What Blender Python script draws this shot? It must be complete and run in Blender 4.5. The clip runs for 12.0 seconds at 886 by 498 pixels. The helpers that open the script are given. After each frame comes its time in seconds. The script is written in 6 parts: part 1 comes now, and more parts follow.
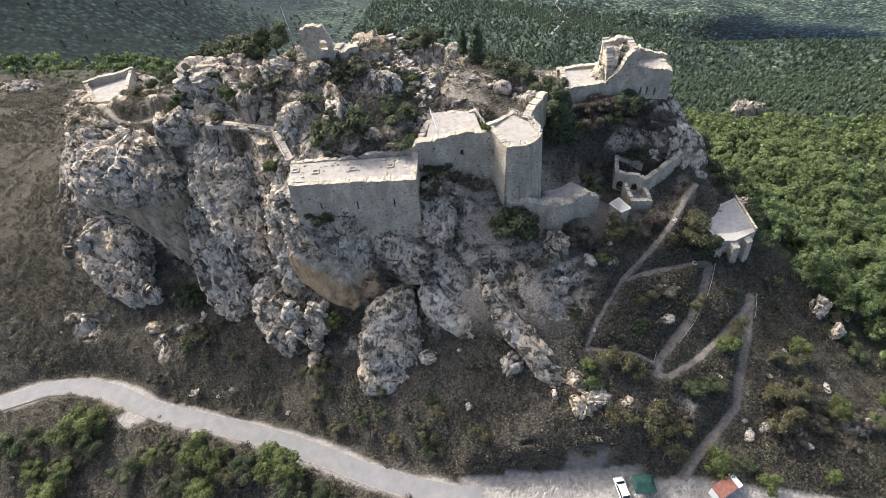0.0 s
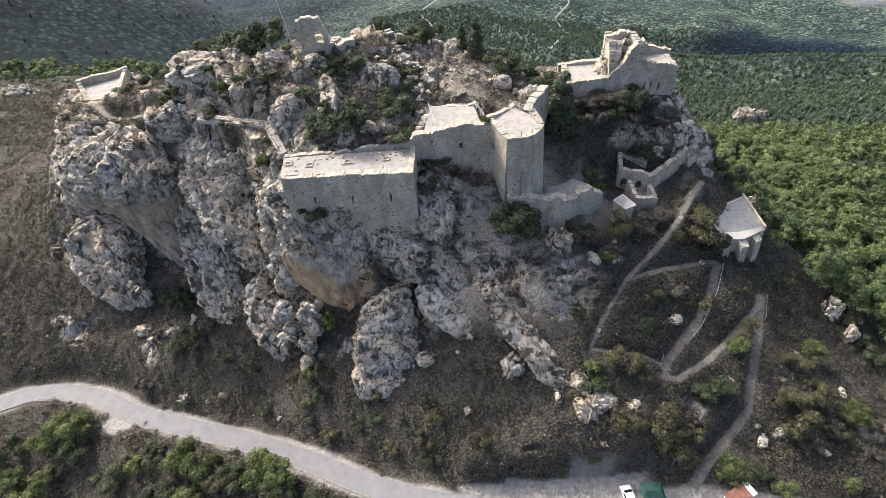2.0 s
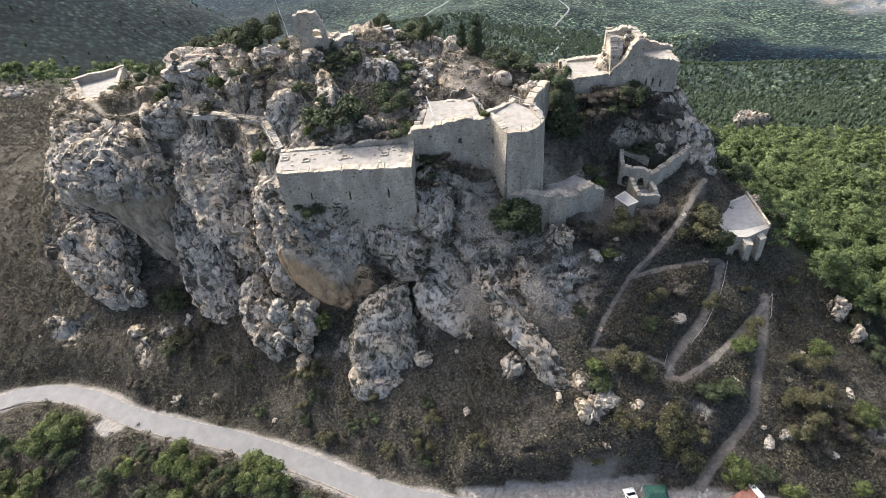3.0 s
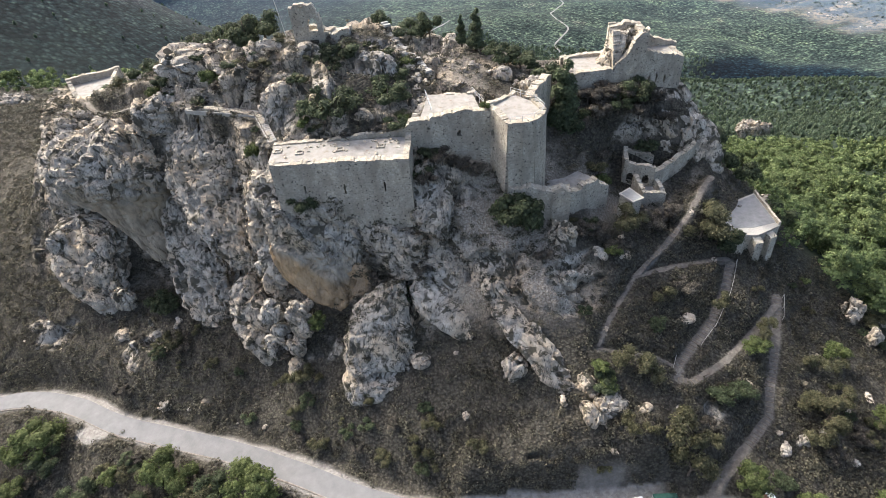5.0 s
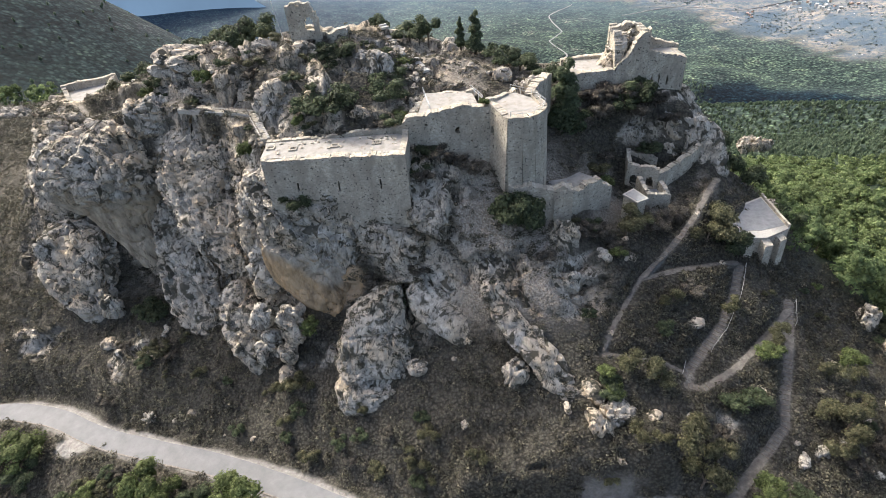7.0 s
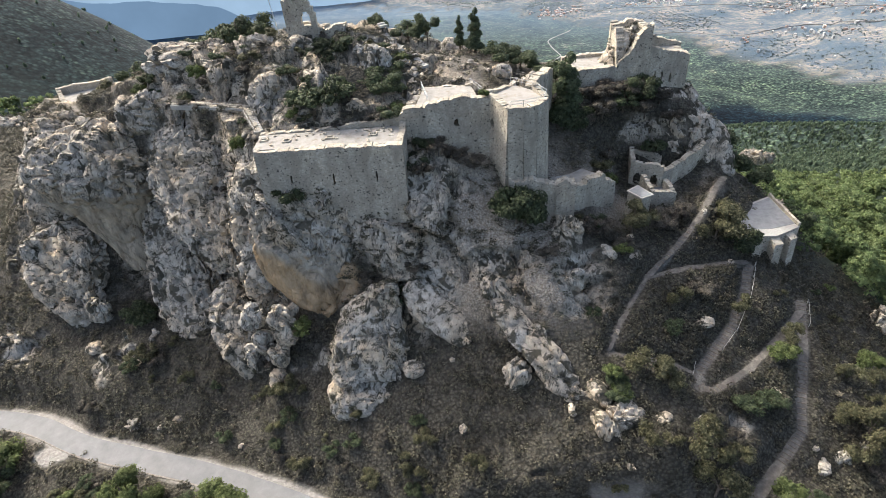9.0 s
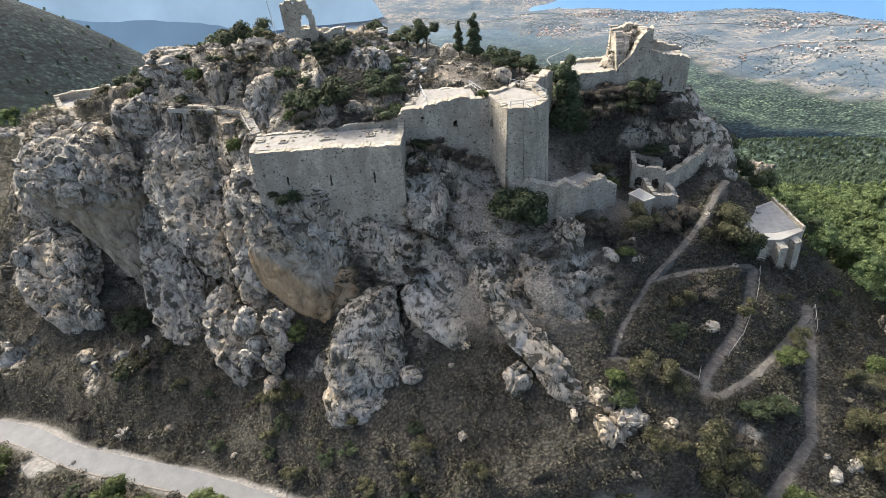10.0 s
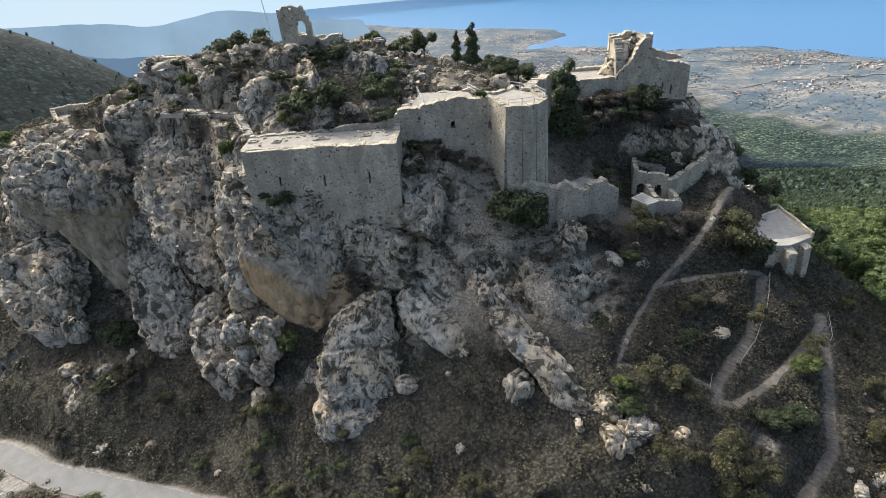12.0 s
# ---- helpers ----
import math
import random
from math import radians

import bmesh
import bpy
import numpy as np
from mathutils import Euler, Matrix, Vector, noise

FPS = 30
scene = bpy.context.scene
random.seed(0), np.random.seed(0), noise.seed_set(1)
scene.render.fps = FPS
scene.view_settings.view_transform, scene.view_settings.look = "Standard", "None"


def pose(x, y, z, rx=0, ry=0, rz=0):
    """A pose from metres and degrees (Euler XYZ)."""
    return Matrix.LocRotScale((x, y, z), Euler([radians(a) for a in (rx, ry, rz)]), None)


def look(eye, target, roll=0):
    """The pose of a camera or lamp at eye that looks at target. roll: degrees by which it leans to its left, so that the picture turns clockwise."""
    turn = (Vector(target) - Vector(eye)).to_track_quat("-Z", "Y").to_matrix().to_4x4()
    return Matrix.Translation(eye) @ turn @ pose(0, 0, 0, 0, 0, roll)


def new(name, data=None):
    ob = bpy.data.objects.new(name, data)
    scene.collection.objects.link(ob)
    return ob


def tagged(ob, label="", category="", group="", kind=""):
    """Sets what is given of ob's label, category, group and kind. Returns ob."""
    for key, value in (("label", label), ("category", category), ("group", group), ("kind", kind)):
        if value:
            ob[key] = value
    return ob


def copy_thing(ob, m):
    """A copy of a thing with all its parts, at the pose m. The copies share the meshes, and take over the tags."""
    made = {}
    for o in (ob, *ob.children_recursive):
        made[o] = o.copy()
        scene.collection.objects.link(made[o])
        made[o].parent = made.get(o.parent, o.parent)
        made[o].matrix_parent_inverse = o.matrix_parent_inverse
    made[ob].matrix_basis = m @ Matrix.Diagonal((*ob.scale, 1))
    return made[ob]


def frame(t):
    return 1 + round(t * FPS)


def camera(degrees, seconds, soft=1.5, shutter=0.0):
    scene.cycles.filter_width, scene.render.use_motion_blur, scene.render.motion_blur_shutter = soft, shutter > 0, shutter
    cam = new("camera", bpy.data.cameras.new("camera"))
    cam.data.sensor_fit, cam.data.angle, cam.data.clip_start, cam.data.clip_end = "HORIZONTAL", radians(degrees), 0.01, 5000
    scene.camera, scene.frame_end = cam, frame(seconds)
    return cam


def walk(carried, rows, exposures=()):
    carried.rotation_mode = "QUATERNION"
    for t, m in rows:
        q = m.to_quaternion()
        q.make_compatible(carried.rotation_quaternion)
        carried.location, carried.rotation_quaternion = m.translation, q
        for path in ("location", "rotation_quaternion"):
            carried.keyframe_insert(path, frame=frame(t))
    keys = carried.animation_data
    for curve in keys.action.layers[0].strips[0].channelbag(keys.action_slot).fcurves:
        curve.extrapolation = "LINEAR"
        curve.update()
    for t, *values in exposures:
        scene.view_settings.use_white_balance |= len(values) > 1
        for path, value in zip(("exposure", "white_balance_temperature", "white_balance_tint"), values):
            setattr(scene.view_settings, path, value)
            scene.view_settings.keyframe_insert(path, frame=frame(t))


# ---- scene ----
# ---- camera and walk ----
cam = camera(79.2, 12.0, soft=0.3)
METRES, EYE, TILT, LEAN, TURN = 32.0, 100.0, -46.0, 4.3, 0.0
ROWS = [
    (0.0, 0.0, 0.0, 0.0, 0.0, 0.0, -0.0),
    (0.5, 0.0026, 0.029, -0.0253, 0.0, 0.41, -0.03),
    (1.0, 0.0051, 0.0578, -0.0495, -0.02, 0.82, -0.06),
    (1.5, 0.0076, 0.087, -0.0751, -0.02, 1.24, -0.08),
    (2.0, 0.0111, 0.1161, -0.1027, 0.01, 1.63, -0.11),
    (2.5, 0.0153, 0.1448, -0.1312, 0.02, 2.04, -0.16),
    (3.0, 0.0196, 0.1738, -0.1576, 0.04, 2.41, -0.19),
    (5.0, 0.0319, 0.2943, -0.2699, 0.1, 4.41, -0.28),
    (5.5, 0.035, 0.3236, -0.2993, 0.13, 5.13, -0.33),
    (6.0, 0.0382, 0.3538, -0.3295, 0.13, 5.85, -0.36),
    (6.5, 0.042, 0.3841, -0.3597, 0.13, 6.52, -0.38),
    (7.0, 0.0459, 0.4143, -0.3893, 0.13, 7.16, -0.41),
    (9.0, 0.0569, 0.5349, -0.5085, 0.13, 9.62, -0.55),
    (9.5, 0.0601, 0.5661, -0.538, 0.14, 10.49, -0.57),
    (10.0, 0.0637, 0.596, -0.5673, 0.13, 11.41, -0.59),
    (10.5, 0.0685, 0.6274, -0.5969, 0.11, 12.35, -0.61),
    (11.0, 0.0728, 0.6596, -0.6256, 0.11, 13.25, -0.62),
    (11.5, 0.0763, 0.6914, -0.6555, 0.12, 14.15, -0.64),
    (12.0, 0.0787, 0.7214, -0.6873, 0.11, 15.03, -0.66),
]
walk(cam, [(t, pose(0, 0, EYE, TILT, LEAN, TURN) @ pose(METRES * x, METRES * y, METRES * z, 90 + pitch, roll, yaw)) for t, x, y, z, yaw, pitch, roll in ROWS], [(0.0, 1.42, 6200, 10), (6.0, 1.48, 6250, 9), (9.5, 1.45, 6300, 7), (12.0, 1.12, 6300, 5)])

# ---- world, sun, exposure ----
SUN_AZ, SUN_EL = -44.0, 41.0          # degrees from +y towards +x, and above the horizon
world = bpy.data.worlds.new("sky")
scene.world = world
world.use_nodes = True
wn, wl = world.node_tree.nodes, world.node_tree.links
sky = wn.new("ShaderNodeTexSky")
sky.sky_type = "NISHITA"
sky.sun_disc = False
sky.sun_elevation, sky.sun_rotation = radians(SUN_EL), radians(SUN_AZ)
sky.altitude, sky.air_density, sky.dust_density, sky.ozone_density = 500, 0.8, 9.0, 0.4
wn["Background"].inputs["Strength"].default_value = 0.15
wl.new(sky.outputs["Color"], wn["Background"].inputs["Color"])
sun = new("sun", bpy.data.lights.new("sun", "SUN"))
sun.data.energy, sun.data.angle, sun.data.color = 1.55, radians(0.6), (1.0, 0.965, 0.905)
toward = Vector((math.sin(radians(SUN_AZ)) * math.cos(radians(SUN_EL)), math.cos(radians(SUN_AZ)) * math.cos(radians(SUN_EL)), math.sin(radians(SUN_EL))))
sun.matrix_world = look(toward * 500, (0, 0, 0))


# ---- materials ----
def mat(name, rough=0.9, spec=0.25):
    m = bpy.data.materials.new(name)
    m.use_nodes = True
    b = m.node_tree.nodes["Principled BSDF"]
    b.inputs["Roughness"].default_value = rough
    b.inputs["Specular IOR Level"].default_value = spec
    return m, m.node_tree.nodes, m.node_tree.links, b


def world_noise(n, l, scale, detail=6.0, rough=0.6, squash=(1, 1, 1), distort=0.0):
    g, mp, t = n.new("ShaderNodeNewGeometry"), n.new("ShaderNodeMapping"), n.new("ShaderNodeTexNoise")
    mp.inputs["Scale"].default_value = squash
    t.inputs["Scale"].default_value, t.inputs["Detail"].default_value, t.inputs["Roughness"].default_value = scale, detail, rough
    t.inputs["Distortion"].default_value = distort
    l.new(g.outputs["Position"], mp.inputs["Vector"])
    l.new(mp.outputs["Vector"], t.inputs["Vector"])
    return t.outputs["Fac"]


def ramp(n, l, fac, stops):
    r = n.new("ShaderNodeValToRGB")
    e = r.color_ramp.elements
    while len(e) < len(stops):
        e.new(0.5)
    for k, (at, c) in zip(e, stops):
        k.position, k.color = at, (c if isinstance(c, tuple) else (c, c, c)) + (1,)
    l.new(fac, r.inputs["Fac"])
    return r.outputs["Color"]


def blend(n, l, fac, a, b, how="MIX"):
    m = n.new("ShaderNodeMix")
    m.data_type, m.blend_type = "RGBA", how
    for value, slot in ((fac, 0), (a, 6), (b, 7)):
        if isinstance(value, (int, float)):
            m.inputs[slot].default_value = value
        elif isinstance(value, tuple):
            m.inputs[slot].default_value = value + (1,)
        else:
            l.new(value, m.inputs[slot])
    return m.outputs[2]


def attribute(n, name):
    a = n.new("ShaderNodeAttribute")
    a.attribute_name = name
    return a.outputs["Fac"]


def relief(n, l, b, height, strength, distance):
    p = n.new("ShaderNodeBump")
    p.inputs["Strength"].default_value, p.inputs["Distance"].default_value = strength, distance
    l.new(height, p.inputs["Height"])
    l.new(p.outputs["Normal"], b.inputs["Normal"])


def rock_colour(n, l):
    """Grey limestone: pale faces, grey lichen runs, dark cushions of plants in the clefts, fine cracks, warm weathered tints."""
    fine = ramp(n, l, world_noise(n, l, 0.9, 9, 0.66), [(0.28, (0.28, 0.248, 0.2)), (0.5, (0.425, 0.384, 0.316)), (0.72, (0.57, 0.522, 0.436))])
    warm = ramp(n, l, world_noise(n, l, 0.13, 4, 0.6), [(0.40, (1.0, 1.0, 1.0)), (0.66, (1.08, 0.95, 0.79))])
    fine = blend(n, l, 1.0, fine, warm, "MULTIPLY")
    run = ramp(n, l, world_noise(n, l, 0.55, 8, 0.66, (1.5, 1.2, 0.4), 0.5), [(0.50, 0.0), (0.60, 0.62)])
    c = blend(n, l, run, fine, (0.175, 0.16, 0.135))
    crack = ramp(n, l, world_noise(n, l, 0.30, 5, 0.6, (1.2, 1, 0.6), 0.6), [(0.484, 0.0), (0.5, 0.9), (0.516, 0.0)])
    c = blend(n, l, crack, c, (0.085, 0.075, 0.06))
    cushion = ramp(n, l, world_noise(n, l, 0.36, 8, 0.62, (1.1, 1, 0.9), 0.9), [(0.548, 0.0), (0.585, 0.9)])
    c = blend(n, l, cushion, c, (0.055, 0.051, 0.036))
    hair = ramp(n, l, world_noise(n, l, 0.8, 4, 0.55, (1.3, 1.1, 0.45), 0.4), [(0.49, 0.0), (0.5, 0.6), (0.51, 0.0)])
    c = blend(n, l, hair, c, (0.09, 0.08, 0.065))
    small = ramp(n, l, world_noise(n, l, 1.2, 6, 0.62, (1.3, 1, 0.6)), [(0.585, 0.0), (0.615, 0.85)])
    c = blend(n, l, small, c, (0.07, 0.064, 0.048))
    geo, sep = n.new("ShaderNodeNewGeometry"), n.new("ShaderNodeSeparateXYZ")
    l.new(geo.outputs["Normal"], sep.inputs[0])
    stain = ramp(n, l, world_noise(n, l, 0.45, 6, 0.65, (1, 1, 0.3)), [(0.3, (0.40, 0.30, 0.195)), (0.7, (0.50, 0.435, 0.34))])
    mp = n.new("ShaderNodeMapRange")
    mp.inputs[1].default_value, mp.inputs[2].default_value, mp.inputs[3].default_value, mp.inputs[4].default_value = -0.25, -0.7, 0.0, 0.6
    l.new(sep.outputs["Z"], mp.inputs[0])
    return blend(n, l, mp.outputs[0], c, stain)


def make_rock(name, tint=(1, 1, 1)):
    m, n, l, b = mat(name, 0.92, 0.15)
    c = blend(n, l, 1.0, rock_colour(n, l), tint, "MULTIPLY")
    bare = ramp(n, l, attribute(n, "ochre"), [(0.35, (0.40, 0.35, 0.275)), (0.62, (0.37, 0.305, 0.22)), (1.0, (0.40, 0.275, 0.15))])
    streak = ramp(n, l, world_noise(n, l, 0.5, 8, 0.68, (1, 1, 0.35)), [(0.34, (0.42, 0.41, 0.40)), (0.5, (0.92, 0.92, 0.92)), (0.66, (1.3, 1.32, 1.34))])
    where = ramp(n, l, attribute(n, "ochre"), [(0.05, 0.0), (0.45, 0.85)])
    c = blend(n, l, where, c, blend(n, l, 1.0, bare, streak, "MULTIPLY"))
    l.new(c, b.inputs["Base Color"])
    relief(n, l, b, world_noise(n, l, 1.1, 9, 0.68, (1.4, 1, 0.5)), 0.6, 0.22)
    return m


ROCK = make_rock("limestone")


def make_ground():
    """Soil, dry grass, rock by the mask of the sheet, woods farther off, haze mixed into the farthest colours."""
    m, n, l, b = mat("hillside", 0.95, 0.1)
    soil = ramp(n, l, world_noise(n, l, 0.35, 9, 0.7), [(0.3, (0.05, 0.045, 0.034)), (0.5, (0.082, 0.074, 0.057)), (0.7, (0.125, 0.112, 0.088))])
    tuft = ramp(n, l, world_noise(n, l, 2.2, 9, 0.8), [(0.42, (0.045, 0.041, 0.032)), (0.62, (0.115, 0.103, 0.082))])
    soil = blend(n, l, 0.5, soil, tuft)
    g0, w0, v0 = n.new("ShaderNodeNewGeometry"), n.new("ShaderNodeVectorMath"), n.new("ShaderNodeTexVoronoi")
    w0.operation = "MULTIPLY_ADD"
    w0.inputs[1].default_value = (0.7, 0.7, 0.7)
    wn0 = n.new("ShaderNodeTexNoise")
    wn0.inputs["Scale"].default_value, wn0.inputs["Detail"].default_value = 1.6, 5
    l.new(g0.outputs["Position"], wn0.inputs["Vector"])
    l.new(wn0.outputs["Color"], w0.inputs[0])
    l.new(g0.outputs["Position"], w0.inputs[2])
    v0.inputs["Scale"].default_value = 2.1
    l.new(w0.outputs[0], v0.inputs["Vector"])
    cushion = v0.outputs["Distance"]
    soil = blend(n, l, 1.0, soil, ramp(n, l, cushion, [(0.12, (1.35, 1.35, 1.3)), (0.4, (1.0, 1.0, 0.99)), (0.72, (0.55, 0.55, 0.54))]), "MULTIPLY")
    scree = ramp(n, l, world_noise(n, l, 3.5, 5, 0.8), [(0.36, (0.12, 0.10, 0.077)), (0.5, (0.29, 0.25, 0.197)), (0.66, (0.48, 0.425, 0.343))])
    c = blend(n, l, attribute(n, "scree"), soil, scree)
    c = blend(n, l, attribute(n, "rock"), c, rock_colour(n, l))
    ochre = ramp(n, l, world_noise(n, l, 0.5, 6, 0.6, (1, 1, 0.3)), [(0.3, (0.40, 0.255, 0.13)), (0.7, (0.50, 0.40, 0.28))])
    c = blend(n, l, attribute(n, "ochre"), c, ochre)
    dust = ramp(n, l, world_noise(n, l, 1.2, 6, 0.6), [(0.3, (0.21, 0.193, 0.168)), (0.7, (0.36, 0.336, 0.30))])
    c = blend(n, l, attribute(n, "dust"), c, dust)
    floor_ = ramp(n, l, world_noise(n, l, 0.09, 9, 0.75), [(0.35, (0.015, 0.022, 0.013)), (0.55, (0.03, 0.042, 0.024)), (0.72, (0.06, 0.066, 0.042))])
    distant = ramp(n, l, world_noise(n, l, 0.11, 8, 0.8), [(0.38, (0.026, 0.042, 0.038)), (0.52, (0.058, 0.083, 0.066)), (0.66, (0.105, 0.132, 0.092))])
    glade = ramp(n, l, world_noise(n, l, 0.008, 9, 0.75), [(0.60, 0.0), (0.66, 0.5)])
    distant = blend(n, l, glade, distant, (0.20, 0.185, 0.155))
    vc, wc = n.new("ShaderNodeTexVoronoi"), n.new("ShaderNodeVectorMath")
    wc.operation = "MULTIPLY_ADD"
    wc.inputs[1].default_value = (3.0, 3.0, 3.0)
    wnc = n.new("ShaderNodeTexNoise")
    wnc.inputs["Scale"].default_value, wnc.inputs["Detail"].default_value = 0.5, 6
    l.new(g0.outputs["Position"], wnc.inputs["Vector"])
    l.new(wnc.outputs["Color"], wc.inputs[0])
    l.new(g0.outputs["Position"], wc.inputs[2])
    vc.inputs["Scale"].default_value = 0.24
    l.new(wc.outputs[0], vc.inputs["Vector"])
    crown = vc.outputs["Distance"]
    # Crowns lightened in the middle, gaps darkened: tree shade put into the colour.
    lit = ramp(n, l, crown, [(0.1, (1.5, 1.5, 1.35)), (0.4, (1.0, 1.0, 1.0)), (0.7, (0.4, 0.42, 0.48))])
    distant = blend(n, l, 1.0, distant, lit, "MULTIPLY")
    each = n.new("ShaderNodeSeparateColor")
    l.new(vc.outputs["Color"], each.inputs["Color"])
    distant = blend(n, l, 1.0, distant, ramp(n, l, each.outputs["Red"], [(0.0, (0.25, 0.27, 0.3)), (0.6, (0.9, 0.9, 0.9)), (1.0, (2.1, 2.0, 1.7))]), "MULTIPLY")
    stand_ = ramp(n, l, world_noise(n, l, 0.018, 7, 0.7), [(0.36, (0.4, 0.44, 0.52)), (0.52, (0.9, 0.92, 0.95)), (0.68, (1.5, 1.45, 1.25))])
    distant = blend(n, l, 1.0, distant, stand_, "MULTIPLY")
    # Haze put into the base colour: woods turn blue-grey with distance.
    haze_tint = ramp(n, l, world_noise(n, l, 0.02, 8, 0.75), [(0.38, (0.085, 0.13, 0.185)), (0.52, (0.12, 0.165, 0.21)), (0.66, (0.19, 0.22, 0.24))])
    distant = blend(n, l, attribute(n, "haze_tint"), distant, haze_tint)
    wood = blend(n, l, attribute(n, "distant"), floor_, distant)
    # Woods multiplied dark blue, haze included: a burnt eastern patch and the western hill.
    wood = blend(n, l, attribute(n, "dark_blue"), wood, blend(n, l, 1.0, wood, (0.15, 0.24, 0.44), "MULTIPLY"))
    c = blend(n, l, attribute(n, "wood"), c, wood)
    # Blue-grey tones put haze into the plain's own colours.
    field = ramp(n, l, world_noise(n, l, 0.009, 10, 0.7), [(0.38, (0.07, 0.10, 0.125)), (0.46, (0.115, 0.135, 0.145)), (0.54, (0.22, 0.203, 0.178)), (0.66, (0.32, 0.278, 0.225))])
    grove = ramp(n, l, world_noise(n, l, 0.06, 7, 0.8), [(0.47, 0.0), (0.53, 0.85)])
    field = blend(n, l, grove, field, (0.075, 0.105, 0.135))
    house = ramp(n, l, world_noise(n, l, 0.055, 2, 0.9), [(0.72, 0.0), (0.74, 1.0)])
    town = ramp(n, l, world_noise(n, l, 0.0022, 3, 0.5), [(0.52, 0.0), (0.58, 1.0)])
    field = blend(n, l, blend(n, l, 1.0, house, town, "MULTIPLY"), field, (0.7, 0.68, 0.66))
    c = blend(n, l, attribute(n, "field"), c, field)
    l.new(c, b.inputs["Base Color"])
    high = n.new("ShaderNodeMath")
    high.operation = "SUBTRACT"
    l.new(world_noise(n, l, 1.8, 8, 0.7), high.inputs[0])
    l.new(cushion, high.inputs[1])
    canopy = n.new("ShaderNodeMath")
    canopy.operation = "MULTIPLY"
    canopy.inputs[1].default_value = -1.6
    l.new(crown, canopy.inputs[0])
    both = n.new("ShaderNodeMix")
    l.new(attribute(n, "wood"), both.inputs[0])
    l.new(high.outputs[0], both.inputs[2])
    l.new(canopy.outputs[0], both.inputs[3])
    relief(n, l, b, both.outputs[0], 0.8, 0.35)
    return m


GROUND = make_ground()


def make_masonry(name, lo, hi, dark, course=0.24):
    """Rough coursed rubble: small stones in worn mortar, grey weathering in runs, put-log holes and pits."""
    m, n, l, b = mat(name, 0.93, 0.15)
    g, mp, v = n.new("ShaderNodeNewGeometry"), n.new("ShaderNodeMapping"), n.new("ShaderNodeTexVoronoi")
    mp.inputs["Scale"].default_value = (2.9, 2.9, 1 / course)
    v.inputs["Scale"].default_value, v.inputs["Randomness"].default_value = 1.0, 0.8
    l.new(g.outputs["Position"], mp.inputs["Vector"])
    l.new(mp.outputs["Vector"], v.inputs["Vector"])
    sep = n.new("ShaderNodeSeparateColor")
    l.new(v.outputs["Color"], sep.inputs["Color"])
    stone = ramp(n, l, sep.outputs["Red"], [(0.0, lo), (1.0, hi)])
    joint = ramp(n, l, v.outputs["Distance"], [(0.45, 0.0), (0.85, 0.4)])
    c = blend(n, l, joint, stone, tuple(x * 0.6 for x in lo))
    patch = ramp(n, l, world_noise(n, l, 0.16, 6, 0.6, (1, 1, 1.6)), [(0.35, (0.8, 0.8, 0.81)), (0.55, (1.0, 1.0, 1.0)), (0.7, (1.15, 1.12, 1.06))])
    c = blend(n, l, 1.0, c, patch, "MULTIPLY")
    stain = ramp(n, l, world_noise(n, l, 0.5, 8, 0.7, (1, 1, 0.35)), [(0.42, 0.0), (0.62, 0.85)])
    c = blend(n, l, stain, c, dark)
    hole = ramp(n, l, world_noise(n, l, 3.0, 3, 0.5), [(0.625, 0.0), (0.655, 0.9)])
    c = blend(n, l, hole, c, (0.06, 0.054, 0.045))
    l.new(c, b.inputs["Base Color"])
    h = n.new("ShaderNodeMath")
    h.operation = "SUBTRACT"
    h.inputs[0].default_value = 1.0
    l.new(v.outputs["Distance"], h.inputs[1])
    relief(n, l, b, h.outputs[0], 0.4, 0.06)
    return m


MASONRY = make_masonry("rubble_masonry", (0.39, 0.347, 0.27), (0.56, 0.502, 0.397), (0.28, 0.245, 0.19))
PALE_TOP, _n, _l, _b = mat("lime_screed", 0.9)
_c = ramp(_n, _l, world_noise(_n, _l, 0.8, 8, 0.65), [(0.3, (0.2, 0.182, 0.157)), (0.5, (0.285, 0.265, 0.232)), (0.75, (0.355, 0.334, 0.297))])
_d = ramp(_n, _l, world_noise(_n, _l, 0.9, 7, 0.75), [(0.57, 0.0), (0.63, 0.85)])
_l.new(blend(_n, _l, _d, _c, (0.21, 0.165, 0.12)), _b.inputs["Base Color"])
relief(_n, _l, _b, world_noise(_n, _l, 4, 6), 0.4, 0.05)


# ---- vectorised noise ----
def hashed(i, j, k, s):
    h = (i * 374761393 + j * 668265263 + k * 2147483647 + s * 1274126177) & 0xFFFFFFFF
    h = ((h ^ (h >> 13)) * 1274126177) & 0xFFFFFFFF
    h = ((h ^ (h >> 16)) * 2246822519) & 0xFFFFFFFF
    return ((h ^ (h >> 15)) & 0xFFFFFF) / 16777215.0


def value_noise(p, size, s=0):
    q = p / size
    c = np.floor(q).astype(np.int64)
    f = q - c
    f = f * f * (3 - 2 * f)
    out = 0
    for a in (0, 1):
        for b in (0, 1):
            for d in (0, 1):
                w = (f[:, 0] if a else 1 - f[:, 0]) * (f[:, 1] if b else 1 - f[:, 1]) * (f[:, 2] if d else 1 - f[:, 2])
                out = out + w * hashed(c[:, 0] + a, c[:, 1] + b, c[:, 2] + d, s)
    return out * 2 - 1


def fbm(p, size, octaves=4, gain=0.5, s=0):
    out, amp = 0, 1.0
    for o in range(octaves):
        out = out + amp * value_noise(p, size / 2 ** o, s + o * 17)
        amp *= gain
    return out


